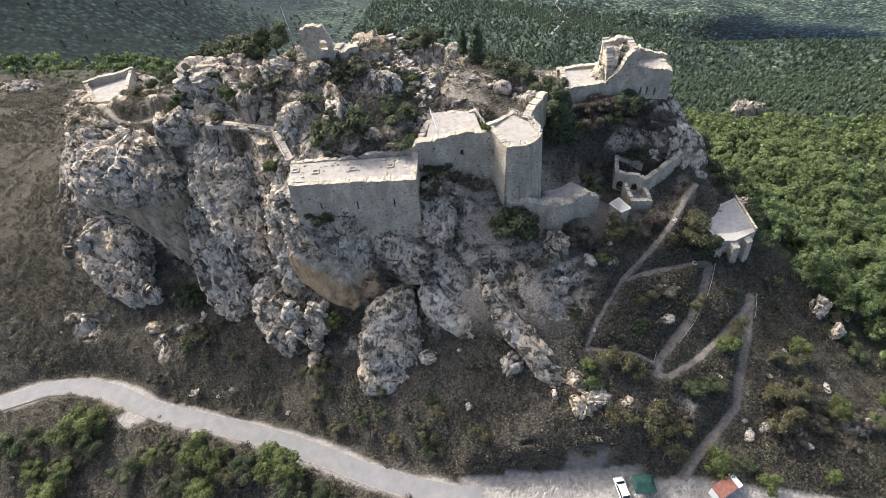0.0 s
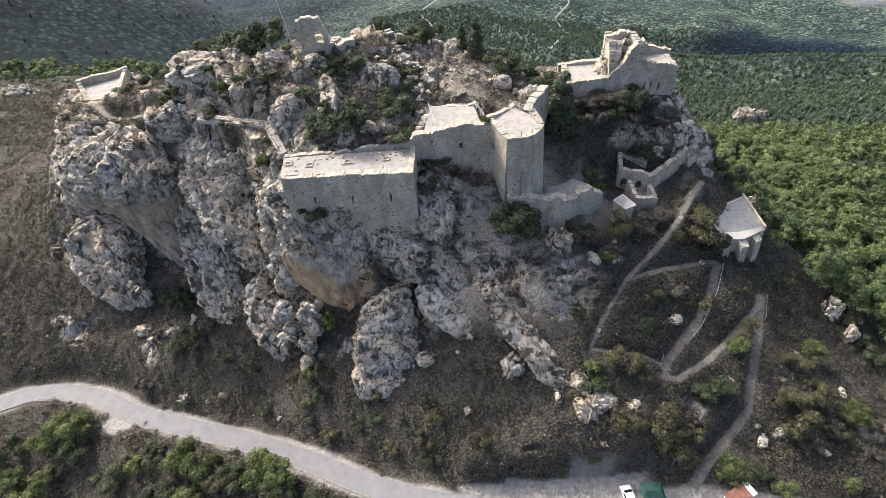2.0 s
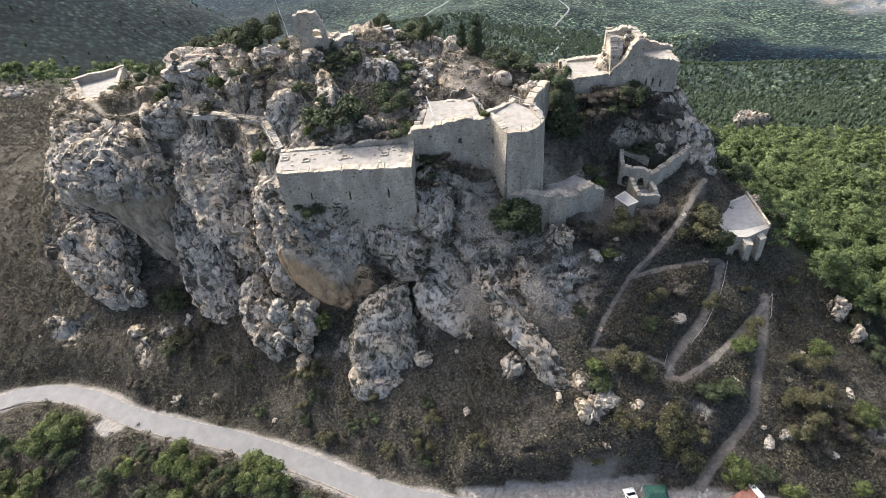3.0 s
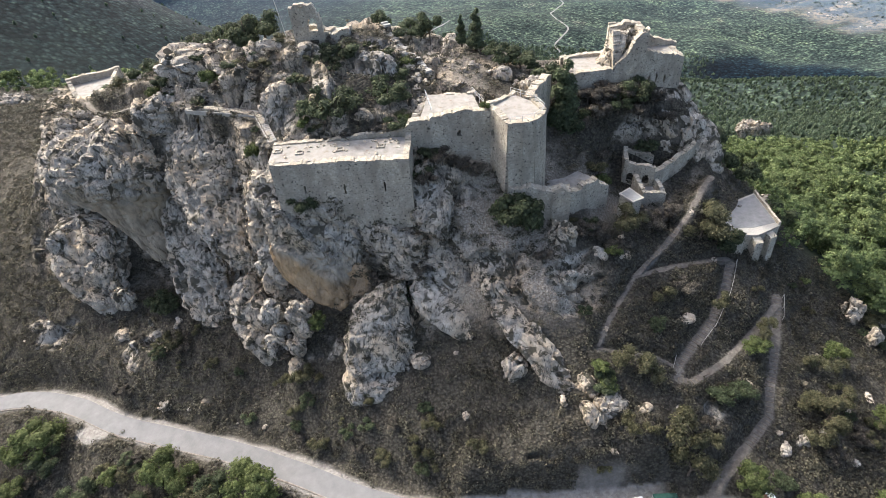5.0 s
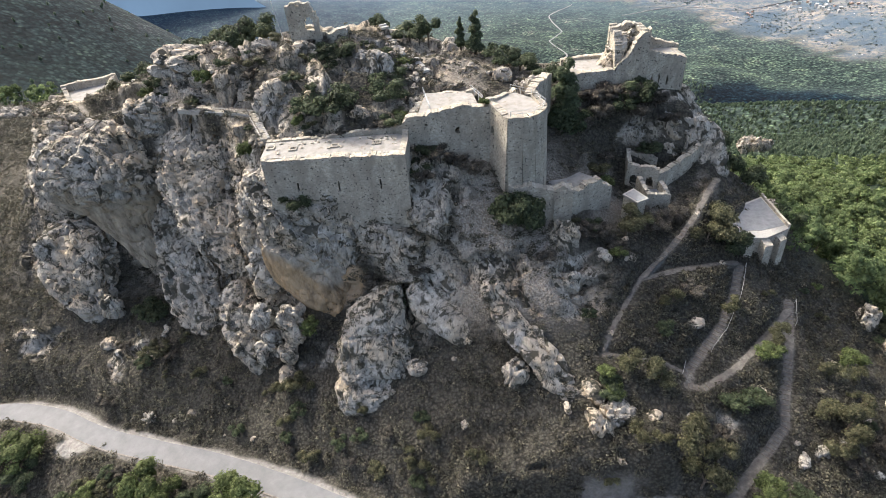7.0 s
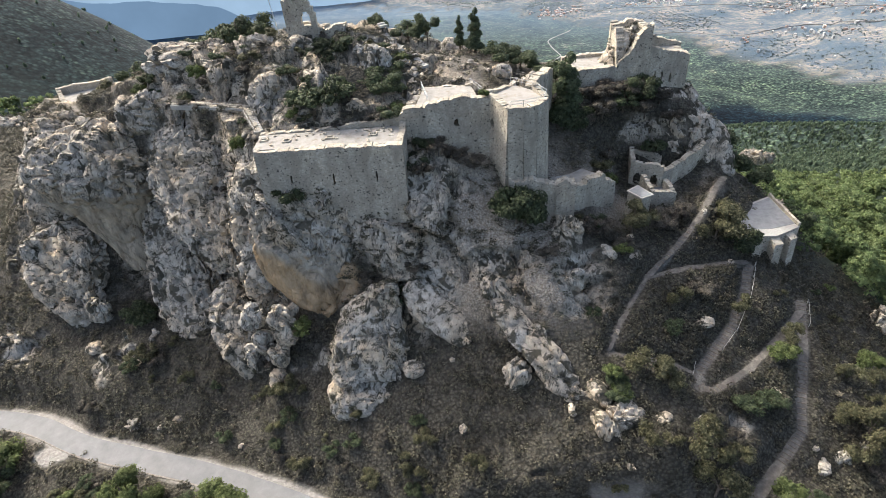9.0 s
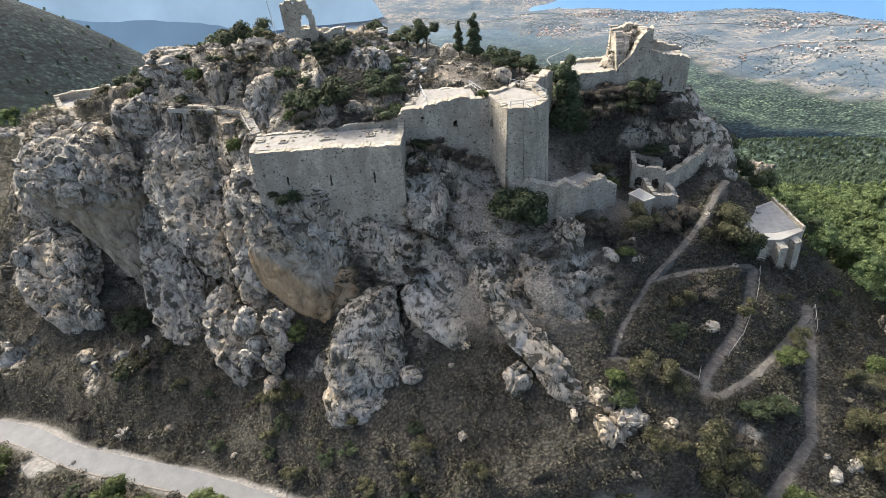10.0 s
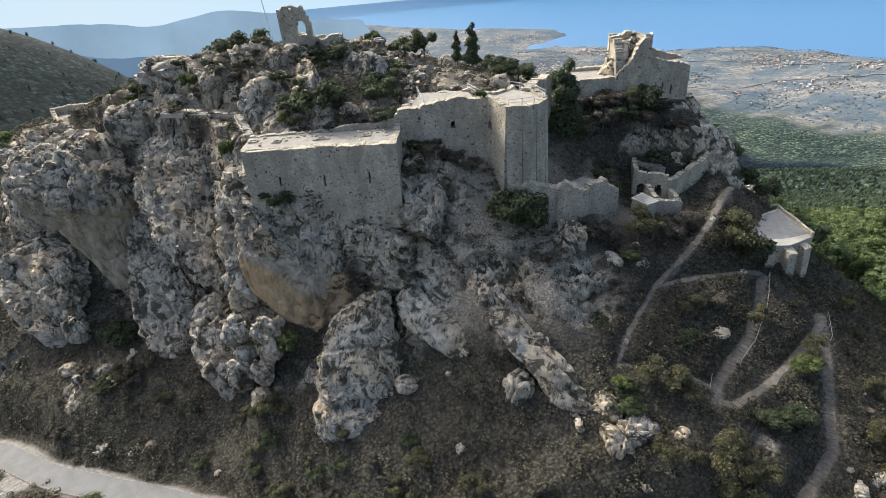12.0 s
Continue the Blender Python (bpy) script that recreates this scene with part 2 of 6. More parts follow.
def cells(p, size, s=0):
    """Nearest and second nearest cell distance, the nearest cell's own random value, and a random slope across that cell."""
    q = p / size
    c = np.floor(q).astype(np.int64)
    d1 = np.full(len(p), 9.0)
    d2 = np.full(len(p), 9.0)
    own = np.zeros(len(p))
    tilt = np.zeros(len(p))
    for a in (-1, 0, 1):
        for b in (-1, 0, 1):
            for d in (-1, 0, 1):
                i, j, k = c[:, 0] + a, c[:, 1] + b, c[:, 2] + d
                hx, hy, hz = hashed(i, j, k, s), hashed(i, j, k, s + 1), hashed(i, j, k, s + 2)
                dx, dy, dz = q[:, 0] - i - hx, q[:, 1] - j - hy, q[:, 2] - k - hz
                dist = np.sqrt(dx * dx + dy * dy + dz * dz)
                near = dist < d1
                d2 = np.where(near, d1, np.minimum(d2, dist))
                h = hashed(i, j, k, s + 3)
                own = np.where(near, h, own)
                tilt = np.where(near, dx * (h - 0.5) * 2 + dy * (hx - 0.5) * 2 + dz * (hy - 0.5) * 2, tilt)
                d1 = np.where(near, dist, d1)
    return d1, d2, own, tilt


def smooth(a, b, x):
    t = np.clip((x - a) / (b - a), 0, 1)
    return t * t * (3 - 2 * t)


LAY = np.array([[0.80, 0.0, 0.60], [0.0, 1.0, 0.0], [-0.60, 0.0, 0.80]])     # the beds dip to the east


def rock_relief(p):
    """Weathered limestone: rounded blocks parted by clefts, at two sizes, with fluted faces, in metres."""
    warp = np.stack([fbm(p, 7, 3, 0.5, 5), fbm(p, 7, 3, 0.5, 55), fbm(p, 7, 3, 0.5, 95)], 1)
    q = (p + warp * 1.6) @ LAY.T * np.array([1.0, 0.85, 0.5])
    a1, a2, ao, at = cells(q, 6.8, 3)
    b1, b2, bo, bt = cells(q * np.array([1, 1, 0.8]), 2.5, 11)
    d = 1.9 * (ao - 0.5) + 1.9 * at + 0.45 * np.sqrt(np.clip((a2 - a1) / 0.6, 0, 1)) - 1.5 * (1 - smooth(0.0, 0.09, a2 - a1))
    d = d + 0.5 * (bo - 0.5) + 0.95 * bt - 0.4 * (1 - smooth(0.0, 0.13, b2 - b1))
    flute = 1 - np.abs(fbm(p @ LAY.T * np.array([1.0, 1.0, 0.2]), 2.2, 3, 0.55, 31))
    return d - 0.6 + 0.45 * (flute - 0.7) + 0.5 * fbm(p, 12, 3, 0.5, 41)


def pchip(x, y, at):
    """Monotone cubic through (x, y) along the first axis of y."""
    x = np.asarray(x, float)
    y = np.asarray(y, float)
    h = np.diff(x)
    s = np.diff(y, axis=0) / h.reshape(-1, *([1] * (y.ndim - 1)))
    m = np.zeros_like(y)
    m[0], m[-1] = s[0], s[-1]
    same = s[:-1] * s[1:] > 0
    m[1:-1] = np.where(same, 2 * s[:-1] * s[1:] / np.where(same, s[:-1] + s[1:], 1), 0)
    at = np.clip(at, x[0], x[-1])
    i = np.clip(np.searchsorted(x, at, side="right") - 1, 0, len(x) - 2)
    hh = h[i]
    t = (at - x[i]) / hh
    sh = (-1, *([1] * (y.ndim - 1)))
    t, hh = t.reshape(sh), hh.reshape(sh)
    return (2 * t ** 3 - 3 * t ** 2 + 1) * y[i] + (t ** 3 - 2 * t ** 2 + t) * hh * m[i] + (3 * t ** 2 - 2 * t ** 3) * y[i + 1] + (t ** 3 - t ** 2) * hh * m[i + 1]


# ---- the hill: lines that run from west to east, lofted from south to north ----
STATIONS = [-140, -115, -100, -88, -72, -60, -50, -42, -32, -20, -10, -4, 3, 11, 20, 30, 42, 50, 60, 72, 90, 110, 140]
ROAD_Y = [60, 62.2, 65.5, 63.5, 57, 53.4, 50.6, 48, 44.2, 39.2, 36, 34.7, 34.5, 34, 34, 33, 32, 31, 30, 29, 28, 26, 24]
ROAD_Z = [-11.5, -9.4, -8.2, -7.2, -5.8, -4.8, -3.9, -3.2, -2.4, -1.4, -0.6, 0, 0.5, 1.2, 2, 2.9, 3.8, 2, 0, -2, -6, -10, -16]
APRON_Y = [75, 78, 75, 72, 68, 66, 63, 60, 56, 52, 49, 47, 46, 45, 44.5, 42, 41.5, 42, 42, 40, 37, 36, 35]
APRON_Z = [-8, -4.5, -4, -3, -0.5, 1, 0.8, 0, 3, 4.6, 6.3, 7, 7.8, 9.5, 10.2, 9.3, 5, 3.8, 3, 0, -5, -9, -16]
FOOT_Y = [90, 90, 88, 80, 84, 76, 72.5, 68.5, 67.5, 66.5, 60, 59, 57, 55.5, 55, 53, 51, 51, 51, 50, 50, 50, 52]
FOOT_Z = [-4, 0, 4, 2.5, 4, 4.2, 5, 6, 11, 12.5, 13, 14, 15.2, 16.5, 16.8, 13.8, 9.8, 8, 5, 0.5, -4, -9, -17]
FACE_Y = [105, 103, 97, 95, 95, 92, 85, 77.5, 72, 70.3, 67.5, 65.5, 64.5, 63, 62, 61, 61, 63, 63, 62, 63, 65, 70]
FACE_Z = [0, 6.5, 12, 13, 14, 17, 15, 17.5, 20, 22, 23.5, 22.3, 23, 23.3, 20.1, 16.8, 13, 12.5, 6.5, 2, -3, -10, -19]
BROW_Y = [120, 114, 106, 98, 97, 92, 89, 84.5, 72, 71.8, 71.5, 73, 72, 69, 68, 72, 74, 73, 73, 71, 76, 82, 90]
BROW_Z = [3, 10.5, 24, 28, 29, 30.5, 32, 31.5, 32, 32.3, 32, 33.8, 29.5, 26, 23.7, 21.5, 20.5, 16, 10, 5, -4, -11, -22]
TERRACE_Y = [135, 122, 117, 102, 99, 94.5, 92, 88, 80.5, 81, 81.5, 82, 79.5, 77.5, 80, 89, 90, 85, 81, 81, 90, 98, 112]
TERRACE_Z = [5, 12.5, 32, 37, 38.3, 38.5, 39.5, 39.7, 41, 42, 42, 40.5, 36, 29.3, 28.3, 24.8, 24.4, 21.5, 14, 6, -6, -14, -26]
CREST_Y = [150, 137, 128, 113, 104, 102, 103.5, 99.5, 98, 99, 103, 104.5, 102, 98, 97.5, 98.5, 98, 95, 91, 92, 98, 115, 135]
CREST_Z = [5, 16, 35, 38.5, 41.5, 46.5, 49, 49.5, 51.5, 50.8, 47, 45.6, 43.5, 41, 38.2, 37.5, 36, 24.5, 16.5, 4, -9, -17, -29]
REAR_Y = [172, 155, 140, 130, 120, 117, 116, 114, 112, 113, 116, 117, 114, 111, 108, 107, 107, 107, 103, 108, 118, 136, 160]
REAR_Z = [3, 13, 32, 34.5, 38, 42, 45, 46, 49, 48.5, 46.5, 45, 43.5, 42, 41, 41.5, 38, 28, 12, 0, -14, -21, -33]
REAR_DROP = [-9, -14, -30, -35, -45, -50, -52, -52, -52, -52, -52, -50, -50, -50, -48, -48, -45, -40, -30, -24, -18, -18, -20]
_rx = np.arange(-160, 141, 4.0)
ROAD_LINE = np.stack([_rx, pchip(STATIONS, ROAD_Y, _rx), pchip(STATIONS, ROAD_Z, _rx)], 1)


def spread(step, reach, growth):
    out, s = [], step
    while not out or out[-1] < reach:
        out.append((out[-1] if out else 0) + s)
        s *= growth
    return np.array(out)


def build_sheet():
    near = np.arange(-128, 122.01, 0.48)
    xs = np.concatenate([-128 - spread(0.6, 4800, 1.075)[::-1], near, 122 + spread(0.6, 4800, 1.075)])
    col = lambda v: pchip(STATIONS, v, xs)
    road_y, road_z, rear_y, rear_z = col(ROAD_Y), col(ROAD_Z), col(REAR_Y), col(REAR_Z)
    aside = np.maximum(np.abs(xs) - 140, 0)
    flat = lambda y, z: (np.full(len(xs), float(y)), np.full(len(xs), float(z)))
    lines = [(*flat(-4600, -260), 4), (*flat(-900, -120), 10), (*flat(-120, -45), 24), (road_y - 34, road_z - 11, 30), (road_y - 5, road_z - 0.8, 30),
             (road_y + 4.5, road_z + 0.5, 14), (col(APRON_Y), col(APRON_Z), 22), (col(FOOT_Y), col(FOOT_Z), 30), (col(FACE_Y), col(FACE_Z), 46), (col(BROW_Y), col(BROW_Z), 50),
             (col(TERRACE_Y), col(TERRACE_Z), 40), (col(CREST_Y), col(CREST_Z), 56), (rear_y, rear_z, 30),
             (rear_y + 42, rear_z + col(REAR_DROP), 36), (np.maximum(rear_y + 130, 320), rear_z * 0.1 - 105, 40), (np.maximum(rear_y + 260, 520), np.full(len(xs), -195.0), 30),
             (*flat(1000, -275), 24), (*flat(1900, -372), 26), (*flat(2900, -408), 26), (*flat(3500, -408), 12), (*flat(4900, -440), 4)]
    lo = np.stack([np.stack([y, z], 1) for y, z, _ in lines])
    at = np.concatenate([np.linspace(k, k + 1, lines[k + 1][2], endpoint=False) for k in range(len(lines) - 1)] + [[len(lines) - 1]])
    yz = pchip(np.arange(len(lines)), lo, at)
    rows, cols = len(at), len(xs)
    p = np.zeros((rows, cols, 3))
    p[..., 0] = xs
    p[..., 1:] = yz
    k = np.repeat(at[:, None], cols, 1)
    return p, k, rows, cols


SHEET, KLINE, ROWS_N, COLS_N = build_sheet()


def grid_normals(p):
    du = np.gradient(p, axis=1)
    dv = np.gradient(p, axis=0)
    n = np.cross(du, dv)
    return n / np.maximum(np.linalg.norm(n, axis=2, keepdims=True), 1e-9)


def along(line, x, y):
    """Distance in plan from points to a polyline, and its height there."""
    best = np.full(x.shape, 1e9)
    high = np.zeros(x.shape)
    for a, b in zip(line[:-1], line[1:]):
        d = b - a
        t = np.clip(((x - a[0]) * d[0] + (y - a[1]) * d[1]) / (d[0] ** 2 + d[1] ** 2), 0, 1)
        q = np.hypot(x - a[0] - t * d[0], y - a[1] - t * d[1])
        near = q < best
        best = np.where(near, q, best)
        high = np.where(near, a[2] + t * d[2], high)
    return best, high


# footpaths of the hillside: x, y, z
PATHS = [
    ("upper_path", 0.65, [(47, 87, 25.5), (43.2, 82.1, 25.4), (40.1, 77.4, 24.6), (35.6, 73.3, 21.9), (30.8, 69.2, 20.0), (28.5, 67.3, 19.3)]),
    ("goat_path", 0.5, [(28.5, 67.3, 19.3), (24.5, 62.1, 18.2), (21.3, 57.4, 17.1), (19.9, 54.8, 16.1)]),
    ("level_path", 0.75, [(28.5, 67.3, 19.3), (35.9, 69.6, 18.9), (43.7, 71.9, 17.8), (47.3, 72.8, 17.0)]),
    ("stair_path", 1.0, [(47.3, 72.4, 16.6), (44.9, 67.2, 14.7), (40.3, 60.8, 13.3), (36.3, 56.8, 12.6), (33.2, 53.7, 12.2), (32.3, 51.0, 11.7)]),
    ("return_path", 0.8, [(32.3, 51.0, 11.7), (34.4, 50.6, 11.4), (40.3, 53.9, 11.4), (49.0, 61.1, 10.9), (54.9, 66.7, 10.9), (55.5, 68.3, 11.2)]),
    ("lower_path", 1.0, [(55.5, 68.3, 11.2), (51.8, 58.8, 9.1), (48.1, 51.6, 7.8), (46.5, 47.0, 6.0), (42.0, 43.0, 5.0), (37.2, 39.0, 4.3), (34.0, 35.5, 3.4)]),
    ("ridge_path", 0.8, [(-84, 111, 38.2), (-79, 105.5, 38.3), (-74, 102.6, 39.0), (-68, 100.4, 41.0), (-61, 98.6, 43.0), (-55.5, 96.4, 43.6), (-51.5, 94.2, 43.5)]),
    ("terrace_path", 0.8, [(-51.5, 94.2, 43.2), (-45.0, 92.0, 43.1), (-38.2, 89.8, 43.1), (-35.6, 85.6, 42.5), (-33.6, 81.2, 42.0)]),
    ("cross_path", 0.45, [(19.8, 54.4, 15.9), (24.9, 54.4, 14.7), (29.4, 54.2, 13.4), (32.8, 52.8, 12.2)]),
]


def shape_land():
    p = SHEET
    x, y = p[..., 0], p[..., 1]
    k = KLINE
    flatp = lambda: p.reshape(-1, 3)
    strip = (np.abs(x) < 160) & (k > 2) & (k < 8)
    r, hz = np.full(x.shape, 99.0), np.zeros(x.shape)
    r[strip], hz[strip] = along(ROAD_LINE, x[strip], y[strip])
    near = (np.abs(x) < 160) & (k > 2.5) & (k < 14)
    # wide swells of the far land
    far = smooth(250, 900, y) * (1 - smooth(2700, 3000, y))
    amp = 0.055 * np.clip(y, 0, 900) * (1 - 0.72 * smooth(950, 1500, y))
    p[..., 2] += (far * amp * fbm(flatp() * np.array([1, 1, 0]), 620, 4, 0.5, 7).reshape(x.shape))
    ridge = lambda cx, cy, ax, ay, turn: np.exp(-((((x - cx) * math.cos(turn) + (y - cy) * math.sin(turn)) / ax) ** 2 + ((-(x - cx) * math.sin(turn) + (y - cy) * math.cos(turn)) / ay) ** 2))
    p[..., 2] += 244 * ridge(-600, 620, 293, 330, 0.0) + 190 * ridge(-1500, 1500, 800, 260, 0.25) + 22 * ridge(400, 575, 220, 60, -0.5) - 40 * ridge(480, 720, 200, 60, -0.5)
    shore = np.interp(x, [-4800, -2050, -738, 0, 519, 609, 831, 1113, 1212, 1271, 1800, 4800], [4900, 4730, 3700, 3150, 2920, 2500, 2220, 2120, 1900, 1630, 1200, 300])
    p[..., 2] -= 90 * smooth(-60, 260, y - shore + 60 * fbm(flatp() * np.array([1, 1, 0]), 400, 4, 0.5, 19).reshape(x.shape))
    # rock mask
    n1 = fbm(flatp(), 9, 4, 0.55, 61).reshape(x.shape)
    n2 = fbm(flatp(), 30, 3, 0.5, 71).reshape(x.shape)
    band = smooth(7.0, 7.6, k + 0.25 * n1) * (1 - smooth(12.2, 13.0, k))
    west = 1 - smooth(-5, 4, x + 6 * n2 + 3 * n1)
    west *= smooth(-112, -98, x + 4 * n2)
    top = smooth(9.2, 9.7, k) * (1 - smooth(11.3, 12.3, k))
    rock = band * west * np.where(k > 9.9, smooth(-0.55, -0.2, n1), smooth(-1.0, -0.5, n1 + 0.3 * n2))
    rock = np.maximum(rock, smooth(22, 30, x) * (1 - smooth(48, 56, x)) * smooth(10.3, 10.7, k) * (1 - smooth(11.6, 12, k)) * smooth(-0.5, 0, n1))
    speck = (k > 5.3) & (k < 13)
    rock = np.maximum(rock, speck * smooth(0.72, 0.86, n1) * (np.abs(x) < 130) * 0.9)
    rock = np.maximum(rock, smooth(-10, -4, x) * (1 - smooth(18, 24, x)) * smooth(7.0, 7.6, k) * (1 - smooth(9.2, 10.0, k)) * smooth(0.02, 0.2, n1))
    nrm = grid_normals(p)
    d = rock_relief(flatp()).reshape(x.shape) * (rock * near)
    rough = (0.35 * fbm(flatp(), 5, 4, 0.55, 83)).reshape(x.shape) * near * (1 - rock) * smooth(6, 12, r)
    p += nrm * (d + rough)[..., None]
    # level ground under the ridge's western ruin
    w = (1 - smooth(9, 15, np.hypot(x + 92, (y - 127) * 0.9))) * near
    p[..., 2] += w * (33.9 - p[..., 2])
    # road bed and footpaths
    w = (1 - smooth(3.2, 6.5, r)) * near
    p[..., 2] += w * (hz - p[..., 2])
    dust = np.zeros(x.shape)
    path_gap = np.full(x.shape, 99.0)
    dust = np.maximum(dust, (1 - smooth(2.2, 3.1, r + 0.7 * n1)) * near)
    turnout = np.hypot((x + 77) / 6.5, (y - 55.5) / 2.6) + 0.25 * n1
    dust = np.maximum(dust, (1 - smooth(0.7, 1.0, turnout)) * near)
    lot = smooth(-6, -2, x) * (1 - smooth(25.5, 29.5, x + 1.5 * n1)) * (y > 26) * near
    p[..., 2] += lot * (1 - smooth(38.2, 39.0, y)) * (hz * 0 + np.interp(x, ROAD_LINE[:, 0], ROAD_LINE[:, 2]) - p[..., 2])
    p[..., 2] += lot * (4.2 + 0.35 * n1) * smooth(38.2, 40.2, y) * (1 - smooth(40.4, 46.5, y))
    dust = np.maximum(dust, lot * (1 - smooth(40.0, 41.0, y + 0.6 * n1)) * np.where(y > 38.4, 0.6 * (1 - smooth(-0.3, 0.2, n1)) * (1 - smooth(39.2, 40.2, y)), 1.0))
    for name, half, line in PATHS:
        ends = np.array(line)
        zone = (x > ends[:, 0].min() - 6) & (x < ends[:, 0].max() + 6) & (y > ends[:, 1].min() - 6) & (y < ends[:, 1].max() + 6) & (k > 4) & (k < 12)
        q, h = np.full(x.shape, 99.0), np.zeros(x.shape)
        q[zone], h[zone] = along(np.array(line), x[zone], y[zone])
        w = (1 - smooth(half, half + 1.6, q)) * near
        p[..., 2] += w * (h - p[..., 2])
        dust = np.maximum(dust, 0.5 * (1 - smooth(half * 0.45, half * 0.9, q + 0.15 * n1)) * near)
        rock = rock * (1 - w)
        path_gap = np.minimum(path_gap, q - half)
    scree = np.zeros(x.shape)
    scree = smooth(-8, 0, x) * (1 - smooth(13, 20, x)) * smooth(7.0, 7.8, k) * (1 - smooth(10.0, 10.6, k)) * 0.95
    yard = smooth(13, 17, x) * (1 - smooth(44, 50, x)) * smooth(9.2, 9.6, k) * (1 - smooth(10.8, 11.3, k))
    scree = np.maximum(scree, 0.7 * yard * smooth(-0.5, 0.3, n1))
    scree = np.maximum(scree, smooth(9.6, 10.0, k) * (1 - smooth(12, 12.4, k)) * 0.75 * near * (1 - smooth(14, 22, x)) * smooth(-98, -84, x) * smooth(-0.5, 0.3, n1 + n2))
    ochre = np.zeros(x.shape)
    for cx, ck, ax, ak in ((-26, 7.75, 7, 0.55),):
        ochre = np.maximum(ochre, 1 - smooth(0.5, 1.0, ((x - cx) / ax) ** 2 + ((k - ck) / ak) ** 2 + 0.4 * n1))
    wood = np.maximum(smooth(62, 82, x + 8 * n2 + 0.25 * (y - 80)) * (k > 3), smooth(12.6, 13.4, k + 0.4 * n1))
    wood = np.maximum(wood, np.maximum(smooth(125, 150, x), smooth(185, 215, -x + 10 * n2)))
    field = smooth(-60, 120, y - np.interp(x, [-1500, 0, 283, 400, 560, 633, 720, 900], [2900, 2100, 1950, 1720, 1480, 1250, 1020, 760]) + 120 * n2)
    wood = wood * (1 - field)
    distant = smooth(180, 900, y + 0.3 * np.abs(x))
    haze_tint = smooth(1100, 2600, np.hypot(x, y))
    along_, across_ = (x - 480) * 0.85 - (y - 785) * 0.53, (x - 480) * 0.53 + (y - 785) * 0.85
    dark_blue = 1 - smooth(0.7, 1.05, np.hypot(along_ / 150, across_ / 105) + 0.25 * n2)
    dark_blue = np.maximum(dark_blue, 0.75 * smooth(120, 330, -x) * smooth(220, 380, y) * (1 - haze_tint))
    return rock, scree, ochre, dust, wood, field, distant, haze_tint, dark_blue, r, path_gap


MASKS = dict(zip(("rock", "scree", "ochre", "dust", "wood", "field", "distant", "haze_tint", "dark_blue", "road_gap", "path_gap"), shape_land()))


def grid_mesh(name, p, masks, material):
    rows, cols = p.shape[:2]
    me = bpy.data.meshes.new(name)
    me.vertices.add(rows * cols)
    me.vertices.foreach_set("co", p.reshape(-1).astype(np.float32))
    i = (np.arange(rows - 1)[:, None] * cols + np.arange(cols - 1)[None]).reshape(-1)
    quads = np.stack([i, i + 1, i + cols + 1, i + cols], 1).astype(np.int32)
    me.loops.add(quads.size)
    me.loops.foreach_set("vertex_index", quads.reshape(-1))
    me.polygons.add(len(quads))
    me.polygons.foreach_set("loop_start", np.arange(0, quads.size, 4, dtype=np.int32))
    me.polygons.foreach_set("loop_total", np.full(len(quads), 4, np.int32))
    for key, v in masks.items():
        me.attributes.new(key, "FLOAT", "POINT").data.foreach_set("value", v.reshape(-1).astype(np.float32))
    me.materials.append(material)
    me.update(calc_edges=True)
    return me


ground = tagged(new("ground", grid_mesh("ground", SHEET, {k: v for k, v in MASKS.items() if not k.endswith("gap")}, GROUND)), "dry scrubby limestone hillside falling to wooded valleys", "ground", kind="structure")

# quick look-up of the ground's height: a raster of its near part, the highest surface in each cell
CELL = 0.5
RX0, RY0, RNX, RNY = -175.0, -40.0, 760, 640
RASTER = np.full((RNY, RNX), -1e9)
_f = SHEET.reshape(-1, 3)
_ix, _iy = ((_f[:, 0] - RX0) / CELL).astype(int), ((_f[:, 1] - RY0) / CELL).astype(int)
_ok = (_ix >= 0) & (_ix < RNX) & (_iy >= 0) & (_iy < RNY)
np.maximum.at(RASTER, (_iy[_ok], _ix[_ok]), _f[_ok, 2])
for _ in range(12):
    _hole = RASTER < -1e8
    if not _hole.any():
        break
    _pad = np.pad(RASTER, 1, constant_values=-1e9)
    _fill = np.max([_pad[1 + a:RNY + 1 + a, 1 + b:RNX + 1 + b] for a in (-1, 0, 1) for b in (-1, 0, 1)], axis=0)
    RASTER = np.where(_hole, _fill, RASTER)


def height(x, y):
    return float(RASTER[min(max(int((y - RY0) / CELL), 0), RNY - 1), min(max(int((x - RX0) / CELL), 0), RNX - 1)])


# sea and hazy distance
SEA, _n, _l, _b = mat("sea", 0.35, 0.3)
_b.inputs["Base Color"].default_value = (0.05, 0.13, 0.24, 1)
# Haze over the water is put in as a weak blue emission.
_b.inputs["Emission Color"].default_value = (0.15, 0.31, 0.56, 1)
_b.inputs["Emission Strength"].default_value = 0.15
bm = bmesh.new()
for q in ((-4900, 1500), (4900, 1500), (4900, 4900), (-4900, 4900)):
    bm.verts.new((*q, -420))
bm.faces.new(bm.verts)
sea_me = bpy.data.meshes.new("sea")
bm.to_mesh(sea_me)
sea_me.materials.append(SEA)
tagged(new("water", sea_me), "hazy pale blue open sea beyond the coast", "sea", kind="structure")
# Glowing ring: haze, sky and far sea painted by height and side.
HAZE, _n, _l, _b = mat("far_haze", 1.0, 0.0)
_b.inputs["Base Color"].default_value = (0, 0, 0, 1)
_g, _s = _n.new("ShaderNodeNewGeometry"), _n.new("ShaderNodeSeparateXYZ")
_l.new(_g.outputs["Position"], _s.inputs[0])
